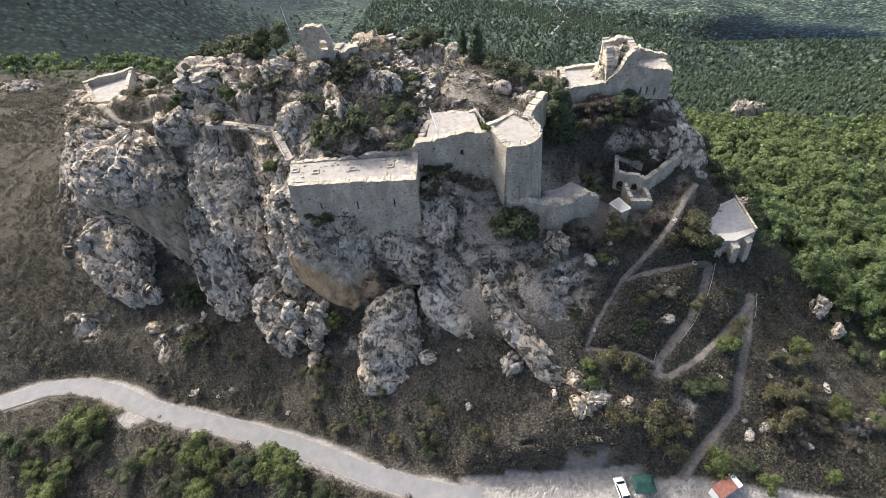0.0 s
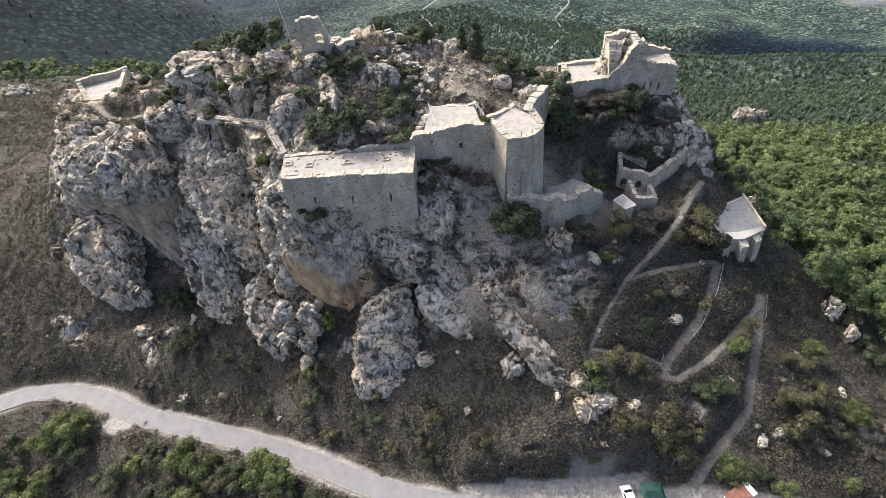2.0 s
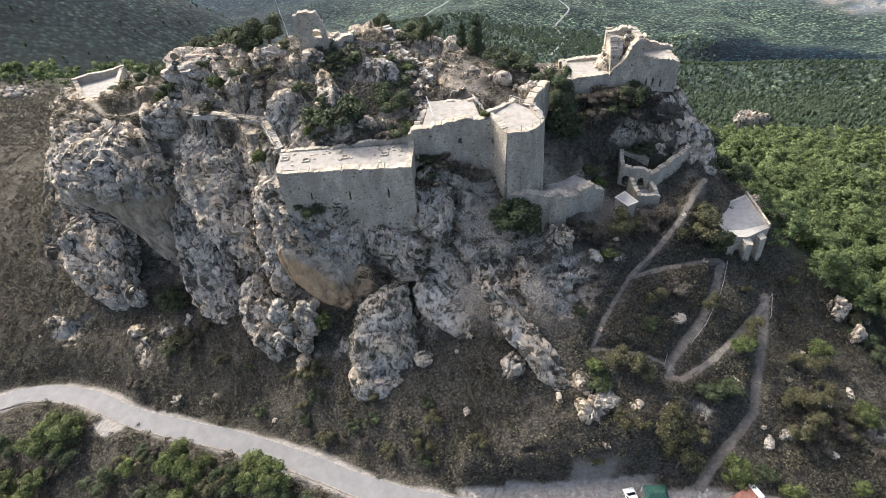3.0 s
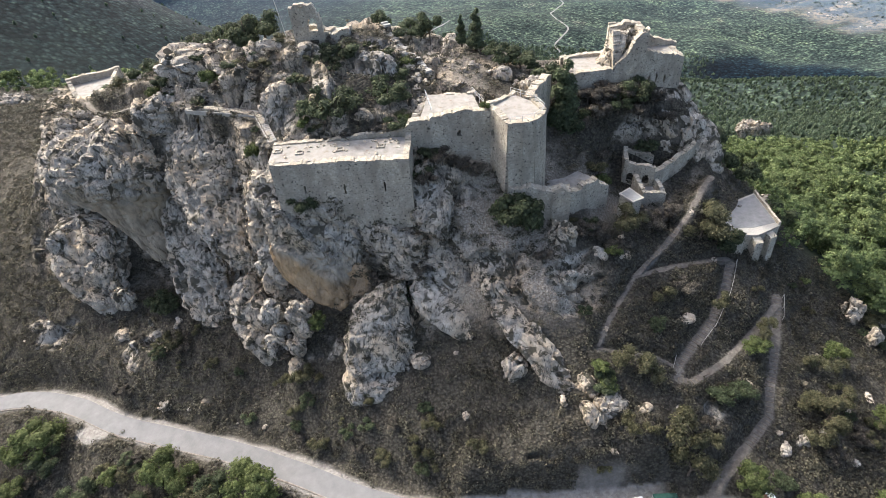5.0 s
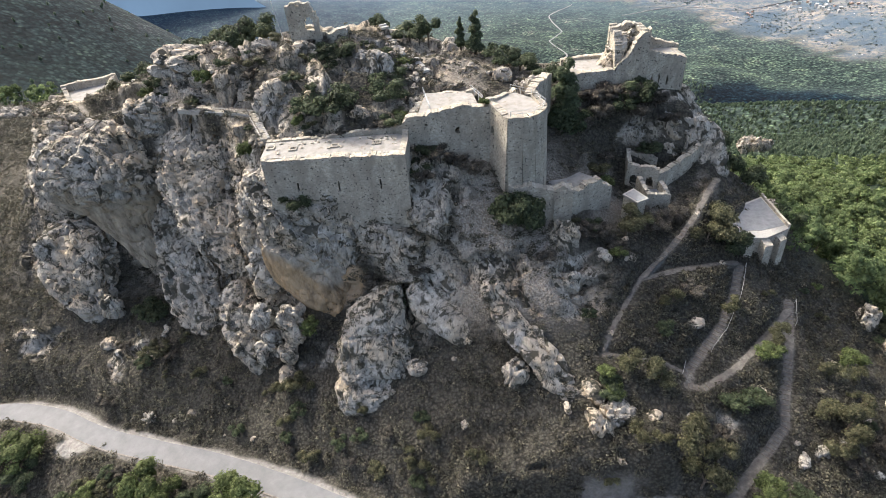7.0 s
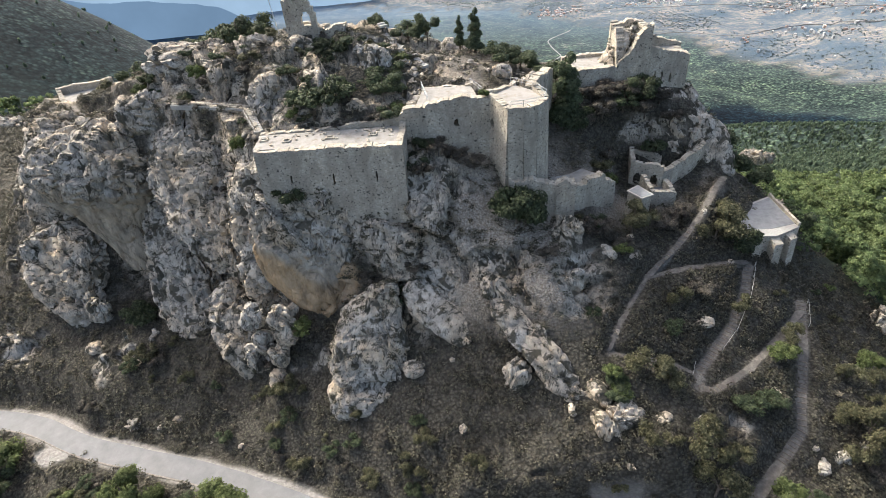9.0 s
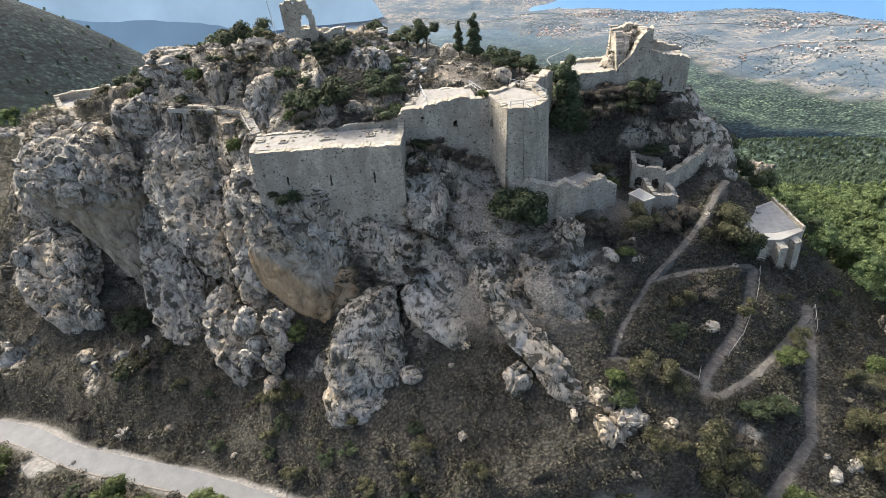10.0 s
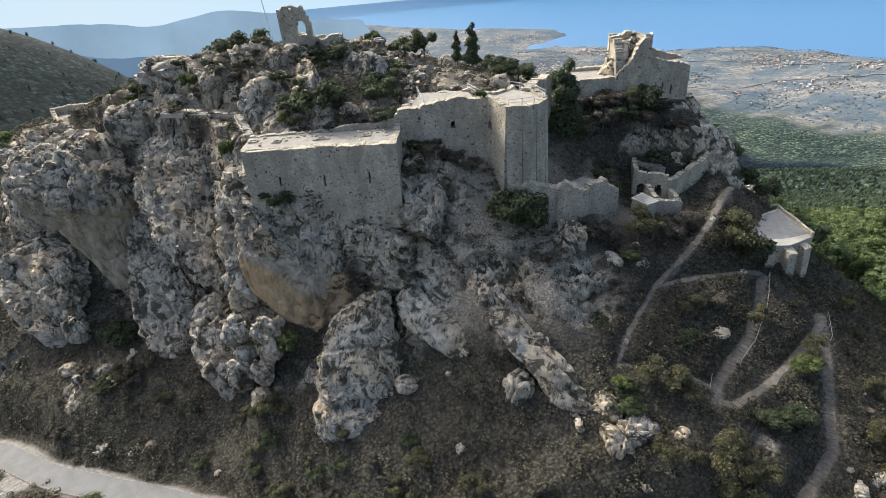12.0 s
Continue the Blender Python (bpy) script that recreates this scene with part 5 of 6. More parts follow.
# loose white stones on the slopes
rng = np.random.default_rng(5)
n_loose = 0
for _ in range(900):
    x, y = rng.uniform(-105, 80), rng.uniform(38, 80)
    z = height(x, y)
    if n_loose >= 45 or z > 26 or along(ROAD_LINE, np.array(x), np.array(y))[0] < 5:
        continue
    s = rng.uniform(0.3, 0.8)
    boulder((x, y, z + 0.1 * s), (s, s * 0.8, s * 0.65), (0, 0, rng.uniform(0, 360)), 3, 3.0, 100 + n_loose, "loose_stone", "pale loose limestone block among the scrub")
    n_loose += 1

rng = np.random.default_rng(8)
for i in range(70):
    x, y = rng.uniform(-9, 15), rng.uniform(89, 108)
    if i % 2:
        x, y = -9.5 + 0.12 * (y - 89) + rng.normal() * 1.6 - 0.45 * (y - 96), y
    s = rng.uniform(0.3, 0.9)
    boulder((x, y, height(x, y) + 0.1 * s), (s, s * 0.8, s * 0.7), (0, 0, rng.uniform(0, 360)), 3, 3.0, 300 + i, "loose_stone", "pale loose limestone block on the castle terrace")


# ---- plants ----
def make_leaf(name, dark, mid, light, trans=0.25, mottle=0.4):
    m, n, l, b = mat(name, 0.75, 0.2)
    g = n.new("ShaderNodeNewGeometry")
    per = ramp(n, l, g.outputs["Random Per Island"], [(0.0, dark), (0.55, mid), (1.0, light)])
    patch = ramp(n, l, world_noise(n, l, 0.12, 5), [(0.3, (0.62, 0.6, 0.55)), (0.7, (1.2, 1.2, 1.1))])
    c = blend(n, l, 1.0, per, patch, "MULTIPLY")
    spray = ramp(n, l, world_noise(n, l, 2.6, 4, 0.7), [(0.36, (1 - mottle,) * 3), (0.5, (1.0, 1.0, 1.0)), (0.64, (1 + mottle * 0.8,) * 3)])
    c = blend(n, l, 1.0, c, spray, "MULTIPLY")
    l.new(c, b.inputs["Base Color"])
    relief(n, l, b, world_noise(n, l, 2.2, 5, 0.7), 0.9, 0.35)
    t, mx = n.new("ShaderNodeBsdfTranslucent"), n.new("ShaderNodeMixShader")
    l.new(c, t.inputs["Color"])
    mx.inputs[0].default_value = trans
    l.new(b.outputs[0], mx.inputs[1])
    l.new(t.outputs[0], mx.inputs[2])
    l.new(mx.outputs[0], n["Material Output"].inputs["Surface"])
    return m


PINE = make_leaf("pine_needles", (0.095, 0.13, 0.058), (0.15, 0.195, 0.085), (0.225, 0.272, 0.125), 0.4, 0.4)
# Distant leaves have haze put into their bluer base colours.
FAR_PINE = make_leaf("distant_pine_needles", (0.07, 0.10, 0.075), (0.11, 0.148, 0.10), (0.155, 0.2, 0.125), 0.45, 0.4)
FAR_DARK = make_leaf("distant_grove_leaves", (0.06, 0.086, 0.10), (0.085, 0.112, 0.122), (0.12, 0.146, 0.146))
DARKLEAF = make_leaf("dark_evergreen_leaves", (0.05, 0.062, 0.036), (0.076, 0.095, 0.052), (0.115, 0.136, 0.074), 0.3)
BRIGHT = make_leaf("fresh_green_leaves", (0.085, 0.105, 0.038), (0.125, 0.155, 0.058), (0.185, 0.215, 0.095), 0.3)
OLIVE = make_leaf("olive_brown_leaves", (0.072, 0.072, 0.038), (0.115, 0.112, 0.062), (0.175, 0.162, 0.1))
SCRUB = make_leaf("scrub_leaves", (0.07, 0.065, 0.049), (0.105, 0.097, 0.073), (0.155, 0.142, 0.107), 0.15, 0.3)
TWIGS = make_leaf("dry_grey_twigs", (0.06, 0.052, 0.044), (0.098, 0.086, 0.072), (0.16, 0.142, 0.118), 0.15)
BARK, _n, _l, _b = mat("bark", 0.95, 0.1)
_l.new(ramp(_n, _l, world_noise(_n, _l, 5, 6, 0.6, (1, 1, 0.3)), [(0.3, (0.07, 0.055, 0.04)), (0.7, (0.18, 0.15, 0.12))]), _b.inputs["Base Color"])


def leaf_cloud(rng, lobes, count, size):
    """Leaf tufts as small blades, spread through the shells of lobes (x, y, z, rx, ry, rz)."""
    lobes = np.array(lobes, float)
    weight = (lobes[:, 3] * lobes[:, 4] + lobes[:, 4] * lobes[:, 5])
    which = rng.choice(len(lobes), count, p=weight / weight.sum())
    d = rng.normal(size=(count, 3))
    d /= np.linalg.norm(d, axis=1, keepdims=True)
    d[:, 2] = np.where(d[:, 2] < -0.35, -d[:, 2], d[:, 2])
    r = 1 - 0.45 * rng.random(count) ** 2
    c = lobes[which, :3] + d * lobes[which, 3:] * r[:, None]
    nrm = d + rng.normal(scale=0.4, size=(count, 3)) + np.array([0, 0, 0.3])
    nrm /= np.linalg.norm(nrm, axis=1, keepdims=True)
    a = np.cross(nrm, rng.normal(size=(count, 3)))
    a /= np.linalg.norm(a, axis=1, keepdims=True)
    b = np.cross(nrm, a)
    s = size * rng.uniform(0.6, 1.25, count)[:, None]
    v = np.stack([c - a * s - b * s * 0.5, c + a * s - b * s * 0.5, c + b * s * 0.75], 1).reshape(-1, 3)
    f = np.arange(count * 3).reshape(-1, 3)
    return v, f


def clumps(rng, lobes, level=0, size=0.85, ragged=0.22):
    """The dense inside of a crown: a knobbly clump in each lobe."""
    v, f = unit_ball(level + 1)
    out = []
    for lb in lobes:
        w = v * (1 + rng.normal(scale=ragged, size=(len(v), 1))) + rng.normal(scale=ragged * 0.4, size=v.shape)
        out.append((np.array(lb[:3]) + w * np.array(lb[3:]) * size, f))
    return merged(*out)


def merged(*clouds):
    vs, fs, k = [], [], 0
    for v, f in clouds:
        vs.append(v)
        fs.append(f + k)
        k += len(v)
    return np.concatenate(vs), np.concatenate(fs)


def limb_mesh(name, segs, sides=6):
    bm = bmesh.new()
    for a, b, r1, r2 in segs:
        a, b = Vector(a), Vector(b)
        m = Matrix.Translation((a + b) / 2) @ (b - a).to_track_quat("Z", "Y").to_matrix().to_4x4()
        bmesh.ops.create_cone(bm, cap_ends=True, segments=sides, radius1=r1, radius2=r2, depth=(b - a).length * 1.04, matrix=m)
    me = bpy.data.meshes.new(name)
    bm.to_mesh(me)
    bm.free()
    me.materials.append(BARK)
    return me


def crown_lobes(rng, kind):
    out = []
    if kind == "pine":          # rounded, layered, 1 m wide unit scaled later: height 1
        for i in range(11):
            h = rng.uniform(0.34, 0.94)
            reach = 0.36 * (1.12 - h) ** 0.6
            a = rng.uniform(0, 2 * math.pi)
            w = rng.uniform(0.12, 0.2)
            out.append((reach * math.cos(a), reach * math.sin(a), h, w, w, w * 0.6))
    elif kind == "cypress":
        for i in range(9):
            h = 0.14 + 0.1 * i
            w = 0.17 * (1.05 - h) ** 0.5 * rng.uniform(0.85, 1.15)
            out.append((rng.normal() * 0.03, rng.normal() * 0.03, h, w, w, 0.11))
    else:                       # broad shrub or tree
        for i in range(12):
            a, e = rng.uniform(0, 2 * math.pi), rng.uniform(0, 1)
            reach = 0.42 * math.sqrt(rng.random())
            h = 0.38 + 0.42 * e * (1 - reach)
            w = rng.uniform(0.16, 0.26)
            out.append((reach * math.cos(a), reach * math.sin(a), h, w, w, w * 0.75))
    return out


def make_tree(name, kind, leaf, seed, leaves, size, label, category="tree", group="trees of the hillside"):
    rng = np.random.default_rng(seed)
    tree = thing(name, (0, 0, 0), label, category, group)
    lobes = crown_lobes(rng, kind)
    segs = [((0, 0, -0.05), (0.01, 0.0, 0.3), 0.032, 0.024), ((0.01, 0, 0.3), (0.0, 0.01, 0.72), 0.024, 0.008)]
    trunk = new("trunk", limb_mesh("trunk", segs))
    trunk.parent = tree
    for lb in lobes[:6]:
        z0 = min(0.6, lb[2] * 0.55)
        limb = new("limb", limb_mesh("limb", [((0.005, 0, z0), (lb[0] * 0.8, lb[1] * 0.8, lb[2]), 0.014, 0.004)], 5))
        limb.parent = tree
    v, f = merged(clumps(rng, lobes, 0, 0.66, 0.3), leaf_cloud(rng, lobes, leaves, size))
    crown = new("crown", raw_mesh("crown", v, f, leaf))
    crown.parent = tree
    return tree


def stand(template, x, y, high, wide=1.0, z=None, turn=0.0, first=False):
    m = pose(x, y, (height(x, y) if z is None else z) - 0.15, 0, 0, turn) @ Matrix.Diagonal((high * wide, high * wide, high, 1))
    if first:
        template.matrix_basis = m
        return template
    s = template.scale
    return copy_thing(template, m @ Matrix.Diagonal((1 / s[0], 1 / s[1], 1 / s[2], 1)))


PINES = [make_tree("pine_tree", "pine", PINE, 10 + i, 1300, 0.04, "round-crowned green pine on the slope") for i in range(3)]
DARKS = [make_tree("evergreen_shrub", "broad", DARKLEAF, 20 + i, 1700, 0.036, "dark evergreen shrub growing among the rocks", "shrub", "evergreen shrubs") for i in range(3)]
BRIGHTS = [make_tree("young_pine", "broad", BRIGHT, 30 + i, 1500, 0.034, "bright green young pine among the scrub", "tree", "young pines") for i in range(2)]
OLIVES = [make_tree("olive_shrub", "broad", OLIVE, 40 + i, 1400, 0.032, "brownish green shrub with bare twigs", "shrub", "olive shrubs") for i in range(2)]
CONIFER = make_leaf("conifer_needles", (0.06, 0.078, 0.044), (0.09, 0.114, 0.064), (0.135, 0.16, 0.088), 0.3)
CYPRESS = [make_tree("cypress_tree", "cypress", CONIFER, 50, 3200, 0.022, "slim dark cypress on the ridge", "tree", "cypresses")]
GREYS = [make_tree("bare_shrub", "broad", TWIGS, 60 + i, 1500, 0.03, "grey-brown shrub of bare tangled twigs", "shrub", "bare shrubs") for i in range(2)]
USED = set()


def plant(kind, x, y, high, wide=1.0, z=None):
    templates = {"pine": PINES, "dark": DARKS, "bright": BRIGHTS, "olive": OLIVES, "cypress": CYPRESS, "grey": GREYS}[kind]
    i = int(hashed(np.int64(int(x * 7)), np.int64(int(y * 7)), np.int64(3), 5) * len(templates)) % len(templates)
    t = templates[i]
    fresh = t.name not in USED
    if fresh:
        USED.add(t.name)
    return stand(t, x, y, high, wide, z, (x * 37 + y * 91) % 360, fresh)


# shrubs and trees of the castle rock
for row in (("dark", 7.8, 71.6, 11.0, 0.75, 26.2), ("dark", 9.2, 72.2, 9.0, 0.75, 27.0), ("cypress", 18.8, 93.4, 13.5, 1.45, 33.8), ("dark", 20.6, 93.6, 6.5, 1.0, 33.5), ("dark", -21.2, 84.6, 8.0, 1.1, 43.0), ("dark", -25.2, 85.6, 6.0, 1.2, 43.2), ("bright", -27.6, 83.6, 2.6, 0.9, 43.0), ("dark", -12.8, 86.8, 5.5, 1.2, 44.0),
            ("dark", -21.5, 97.6, 5.0, 1.3, 48.4), ("dark", -25.0, 98.4, 4.0, 1.3, 48.8), ("dark", -14.0, 90.0, 4.5, 1.2, 43.2), ("dark", -12.2, 94.0, 5.0, 1.0, 44.5), ("dark", -17.6, 90.0, 4.0, 1.3, 44.2),
            ("grey", 27.5, 97.0, 5.0, 1.0, None), ("dark", 33.5, 97.6, 6.5, 1.0, None), ("grey", 37.0, 97.4, 4.0, 1.1, None), ("grey", 30.5, 98.2, 4.5, 1.3, None), ("grey", 26.0, 95.0, 4.5, 1.2, None), ("dark", 30.0, 96.2, 5.0, 1.2, None), ("grey", 34.0, 95.8, 4.6, 1.1, None), ("grey", 22.5, 92.0, 3.2, 1.2, None), ("dark", 35.6, 92.6, 3.6, 1.3, None),
            ("grey", 38.6, 95.0, 3.6, 1.1, None), ("grey", 27.0, 90.6, 2.4, 1.4, None), ("grey", 24.0, 97.0, 4.0, 1.2, None), ("olive", 24.4, 86.0, 3.5, 1.2, None),
            ("olive", 43.8, 76.6, 8.0, 1.1, 19.6), ("dark", 46.0, 75.2, 6.5, 1.0, 17.6), ("olive", 41.6, 74.6, 6.0, 1.1, 19.5), ("olive", 27.2, 74.0, 6.5, 1.0, 23.8), ("olive", 29.8, 74.6, 4.5, 1.1, 23.5),
            ("bright", -37.2, 82.4, 6.5, 0.55, 36.5), ("bright", -28.6, 64.6, 4.0, 0.9, 12.6), ("olive", -34.2, 58.8, 4.2, 0.9, None), ("olive", -31.5, 58.2, 4.6, 0.9, None), ("dark", -27.8, 72.0, 3.6, 1.3, 33.8),
            ("dark", -8.0, 76.5, 4.0, 1.2, 35.6), ("grey", -4.0, 77.8, 3.4, 1.2, None), ("grey", -1.0, 77.5, 3.0, 1.3, None), ("dark", -6.0, 78.6, 3.2, 1.2, None), ("grey", 1.6, 77.0, 2.6, 1.3, None), ("grey", -6.5, 74.0, 2.6, 1.2, None), ("dark", -68.5, 80.4, 6.5, 0.9, 2.5), ("dark", -66.0, 79.0, 5.0, 1.0, 3.0), ("grey", -17.0, 67.6, 2.6, 1.3, 20.0), ("dark", -11.0, 65.5, 4.0, 1.2, 17.5), ("grey", -8.6, 68.0, 3.0, 1.3, 22.0), ("grey", -14.0, 66.5, 3.0, 1.2, 19.0), ("grey", 12.0, 66.5, 2.6, 1.3, None), ("grey", 30.5, 79.0, 3.0, 1.3, None), ("grey", 33.5, 76.5, 3.6, 1.3, None), ("grey", 36.5, 78.5, 3.6, 1.3, None), ("grey", 22.0, 72.5, 3.0, 1.4, None), ("grey", 19.5, 71.5, 3.2, 1.3, None), ("grey", 24.5, 70.8, 3.0, 1.4, None),
            ("bright", -47.5, 97.2, 4.5, 0.8, 45.6), ("bright", -61.0, 101.0, 4.0, 1.0, 42.6), ("olive", -65.5, 104.0, 3.5, 1.1, 42.0), ("bright", -11.0, 99.5, 4.0, 1.2, 45.2), ("bright", -10.0, 82.6, 2.6, 0.8, 43.4),
            ("bright", 3.4, 81.6, 2.2, 0.9, 45.4), ("bright", 25.5, 84.6, 4.0, 0.9, None)):
    plant(*row)
# bushes between the rocks of the summit
rng = np.random.default_rng(31)
for i in range(52):
    x = rng.uniform(-62, -9)
    plant(("grey", "dark", "olive", "dark")[i % 4], x, rng.uniform(83, 104) - 0.16 * (x + 35), rng.uniform(1.3, 2.8), rng.uniform(1.1, 1.6))
# trees behind the crest
for row in (("dark", -58.0, 118.0, 9.0, 1.1, 42.0), ("dark", -50.5, 117.0, 9.5, 1.1, 43.0), ("dark", -44.5, 113.0, 10.5, 0.9, 45.0), ("dark", -41.0, 114.5, 9.0, 0.9, 46.0), ("dark", -64.0, 117.0, 7.0, 1.2, 39.5),
            ("dark", -16.0, 117.5, 6.0, 0.9, 46.6), ("dark", -6.2, 113.0, 7.5, 0.65, 45.4), ("cypress", 0.4, 113.2, 6.0, 1.1, 44.4), ("cypress", 3.4, 111.6, 8.0, 1.3, 43.8), ("dark", -10.0, 113.0, 5.0, 1.6, 46.0),
            ("dark", 8.0, 106.5, 5.5, 1.3, 42.4), ("dark", 11.8, 104.5, 5.0, 1.3, 41.8), ("dark", 15.5, 101.5, 5.5, 1.2, 40.0), ("olive", -74.5, 112.0, 6.0, 1.0, 38.0), ("dark", -78.0, 116.0, 5.5, 1.1, 36.5), ("dark", -82.5, 117.5, 4.5, 1.2, 35.5),
            ("dark", -68.5, 113.0, 7.0, 1.0, 40.0), ("dark", 49.5, 97.0, 6.5, 1.0, None), ("dark", 52.0, 94.0, 7.0, 0.9, None), ("dark", 56.0, 93.0, 6.0, 1.0, None), ("dark", 61.0, 84.0, 6.0, 1.0, None)):
    plant(*row)
# lower slopes and the roadside
for row in (("olive", 24.5, 51.8, 5.0, 1.2), ("olive", 27.5, 50.6, 4.0, 1.2), ("bright", 19.6, 51.2, 2.6, 1.1), ("dark", 38.5, 48.6, 3.4, 1.4), ("dark", 41.8, 49.0, 3.2, 1.4), ("bright", 46.9, 56.6, 3.2, 1.3), ("olive", 50.4, 61.4, 3.0, 1.2),
            ("olive", 48.6, 58.6, 2.8, 1.2), ("olive", 32.5, 62.8, 4.0, 1.0), ("olive", 42.5, 63.5, 4.5, 0.9), ("olive", 31.4, 38.8, 6.5, 1.0), ("olive", 29.4, 42.6, 6.0, 1.0), ("olive", 33.6, 41.0, 5.0, 1.0), ("bright", 39.8, 37.0, 5.0, 1.0), ("bright", 47.8, 33.6, 4.0, 1.0),
            ("bright", 62.5, 58.6, 4.5, 1.0), ("olive", 57.0, 55.0, 4.0, 1.1), ("bright", 65.0, 46.5, 4.5, 1.0), ("olive", 55.4, 46.4, 6.0, 1.0), ("olive", 52.6, 43.2, 5.5, 0.9), ("olive", 58.6, 49.0, 5.0, 1.0), ("olive", 22.6, 42.6, 4.0, 1.0), ("olive", -0.4, 42.6, 3.2, 1.1),
            ("bright", -87.0, 54.0, 8.0, 1.1), ("bright", -92.5, 53.0, 6.0, 1.0), ("bright", -56.5, 45.0, 8.5, 0.9), ("bright", -53.0, 44.5, 7.0, 0.9), ("bright", -41.0, 41.8, 8.0, 1.0), ("bright", -37.5, 41.0, 6.5, 1.0), ("bright", -55.0, 38.5, 7.0, 0.9),
            ("bright", -90.5, 46.0, 5.0, 1.1), ("bright", -98.0, 46.0, 6.0, 1.0), ("bright", -93.0, 41.0, 6.5, 1.1), ("bright", -69.0, 46.0, 3.6, 1.1), ("olive", -49.0, 41.0, 6.0, 1.0), ("olive", -60.0, 44.5, 5.0, 1.0), ("dark", -100.0, 52.0, 6.0, 1.0),
            ("dark", -84.0, 50.5, 5.0, 1.2), ("dark", -46.5, 41.5, 6.0, 1.0), ("dark", -62.0, 40.0, 6.0, 1.1), ("dark", -36.0, 37.0, 6.0, 1.0), ("dark", -105.0, 50.0, 7.0, 1.0), ("dark", -75.0, 44.0, 5.0, 1.2), ("dark", -29.0, 36.0, 5.0, 1.2)):
    plant(*row)

# bushes standing out of the scrub on the lower slopes
rng = np.random.default_rng(21)
n_bush = 0
for _ in range(600):
    x, y = rng.uniform(-96, 16), rng.uniform(42, 74)
    z = height(x, y)
    if n_bush >= 60 or z > 10 + 0.1 * x or along(ROAD_LINE, np.array(x), np.array(y))[0] < 5 or (x > -6 and y < 46):
        continue
    plant(("olive", "grey", "olive", "dark")[n_bush % 4], x, y, rng.uniform(1.4, 2.8), rng.uniform(1.1, 1.5))
    n_bush += 1

# bushes of the slope below the entrance, clear of the footpaths
rng = np.random.default_rng(27)
n_bush = 0
for _ in range(400):
    x, y = rng.uniform(18, 78), rng.uniform(36, 74)
    gap = min(float(along(np.array(line, float), np.array(x), np.array(y))[0]) for _, _, line in PATHS)
    if n_bush >= 46 or gap < 3.0 or y < 36 + 0.25 * (x - 18) and x < 40:
        continue
    plant(("dark", "olive", "grey", "olive", "dark", "bright")[n_bush % 6], x, y - 0.6, rng.uniform(1.3, 2.9), rng.uniform(1.1, 1.6))
    n_bush += 1

# pines of the eastern slope: the nearest as trees, the rest as woods
rng = np.random.default_rng(11)
near_pines, woods = 0, []
for _ in range(9000):
    x, y = rng.uniform(58, 330), rng.uniform(20, 420)
    if x + 0.30 * (y - 80) < 80 + rng.normal() * 5:
        continue
    if near_pines < 130 and x < 135 and 60 < y < 200:
        plant("pine", x, y, rng.uniform(6.0, 9.5), rng.uniform(0.85, 1.15))
        near_pines += 1
    else:
        woods.append((x, y))


def sheet_points(rng, count, pick):
    """Points on the ground sheet, evenly by area, where pick (row, column masks) allows, with the sheet's normal."""
    p = SHEET
    e1, e2 = p[:-1, 1:] - p[:-1, :-1], p[1:, :-1] - p[:-1, :-1]
    area = np.linalg.norm(np.cross(e1, e2), axis=2) * pick[:-1, :-1]
    c = np.cumsum(area.reshape(-1))
    i = np.searchsorted(c, rng.random(count) * c[-1])
    i = np.minimum(i, len(c) - 1)
    r, k = np.divmod(i, p.shape[1] - 1)
    u, v = rng.random((2, count, 1))
    return p[r, k] + e1[r, k] * u + e2[r, k] * v


def scatter(name, points, template, sizes, material, label, category):
    """Many small plants as one mesh."""
    v, f = template
    n = len(points)
    a = rng.uniform(0, 2 * math.pi, n)
    c, s = np.cos(a)[:, None], np.sin(a)[:, None]
    x = (v[None, :, 0] * c - v[None, :, 1] * s) * sizes[:, :1]
    y = (v[None, :, 0] * s + v[None, :, 1] * c) * sizes[:, :1]
    z = np.repeat(v[None, :, 2], n, 0) * sizes[:, 1:]
    w = np.stack([x, y, z], 2) + points[:, None]
    ff = (f[None] + (np.arange(n) * len(v))[:, None, None]).reshape(-1, f.shape[1])
    return tagged(new(name, raw_mesh(name, w.reshape(-1, 3), ff, material)), label, category, kind="stuff")


X, Y = SHEET[..., 0], SHEET[..., 1]
trg = np.random.default_rng(3)
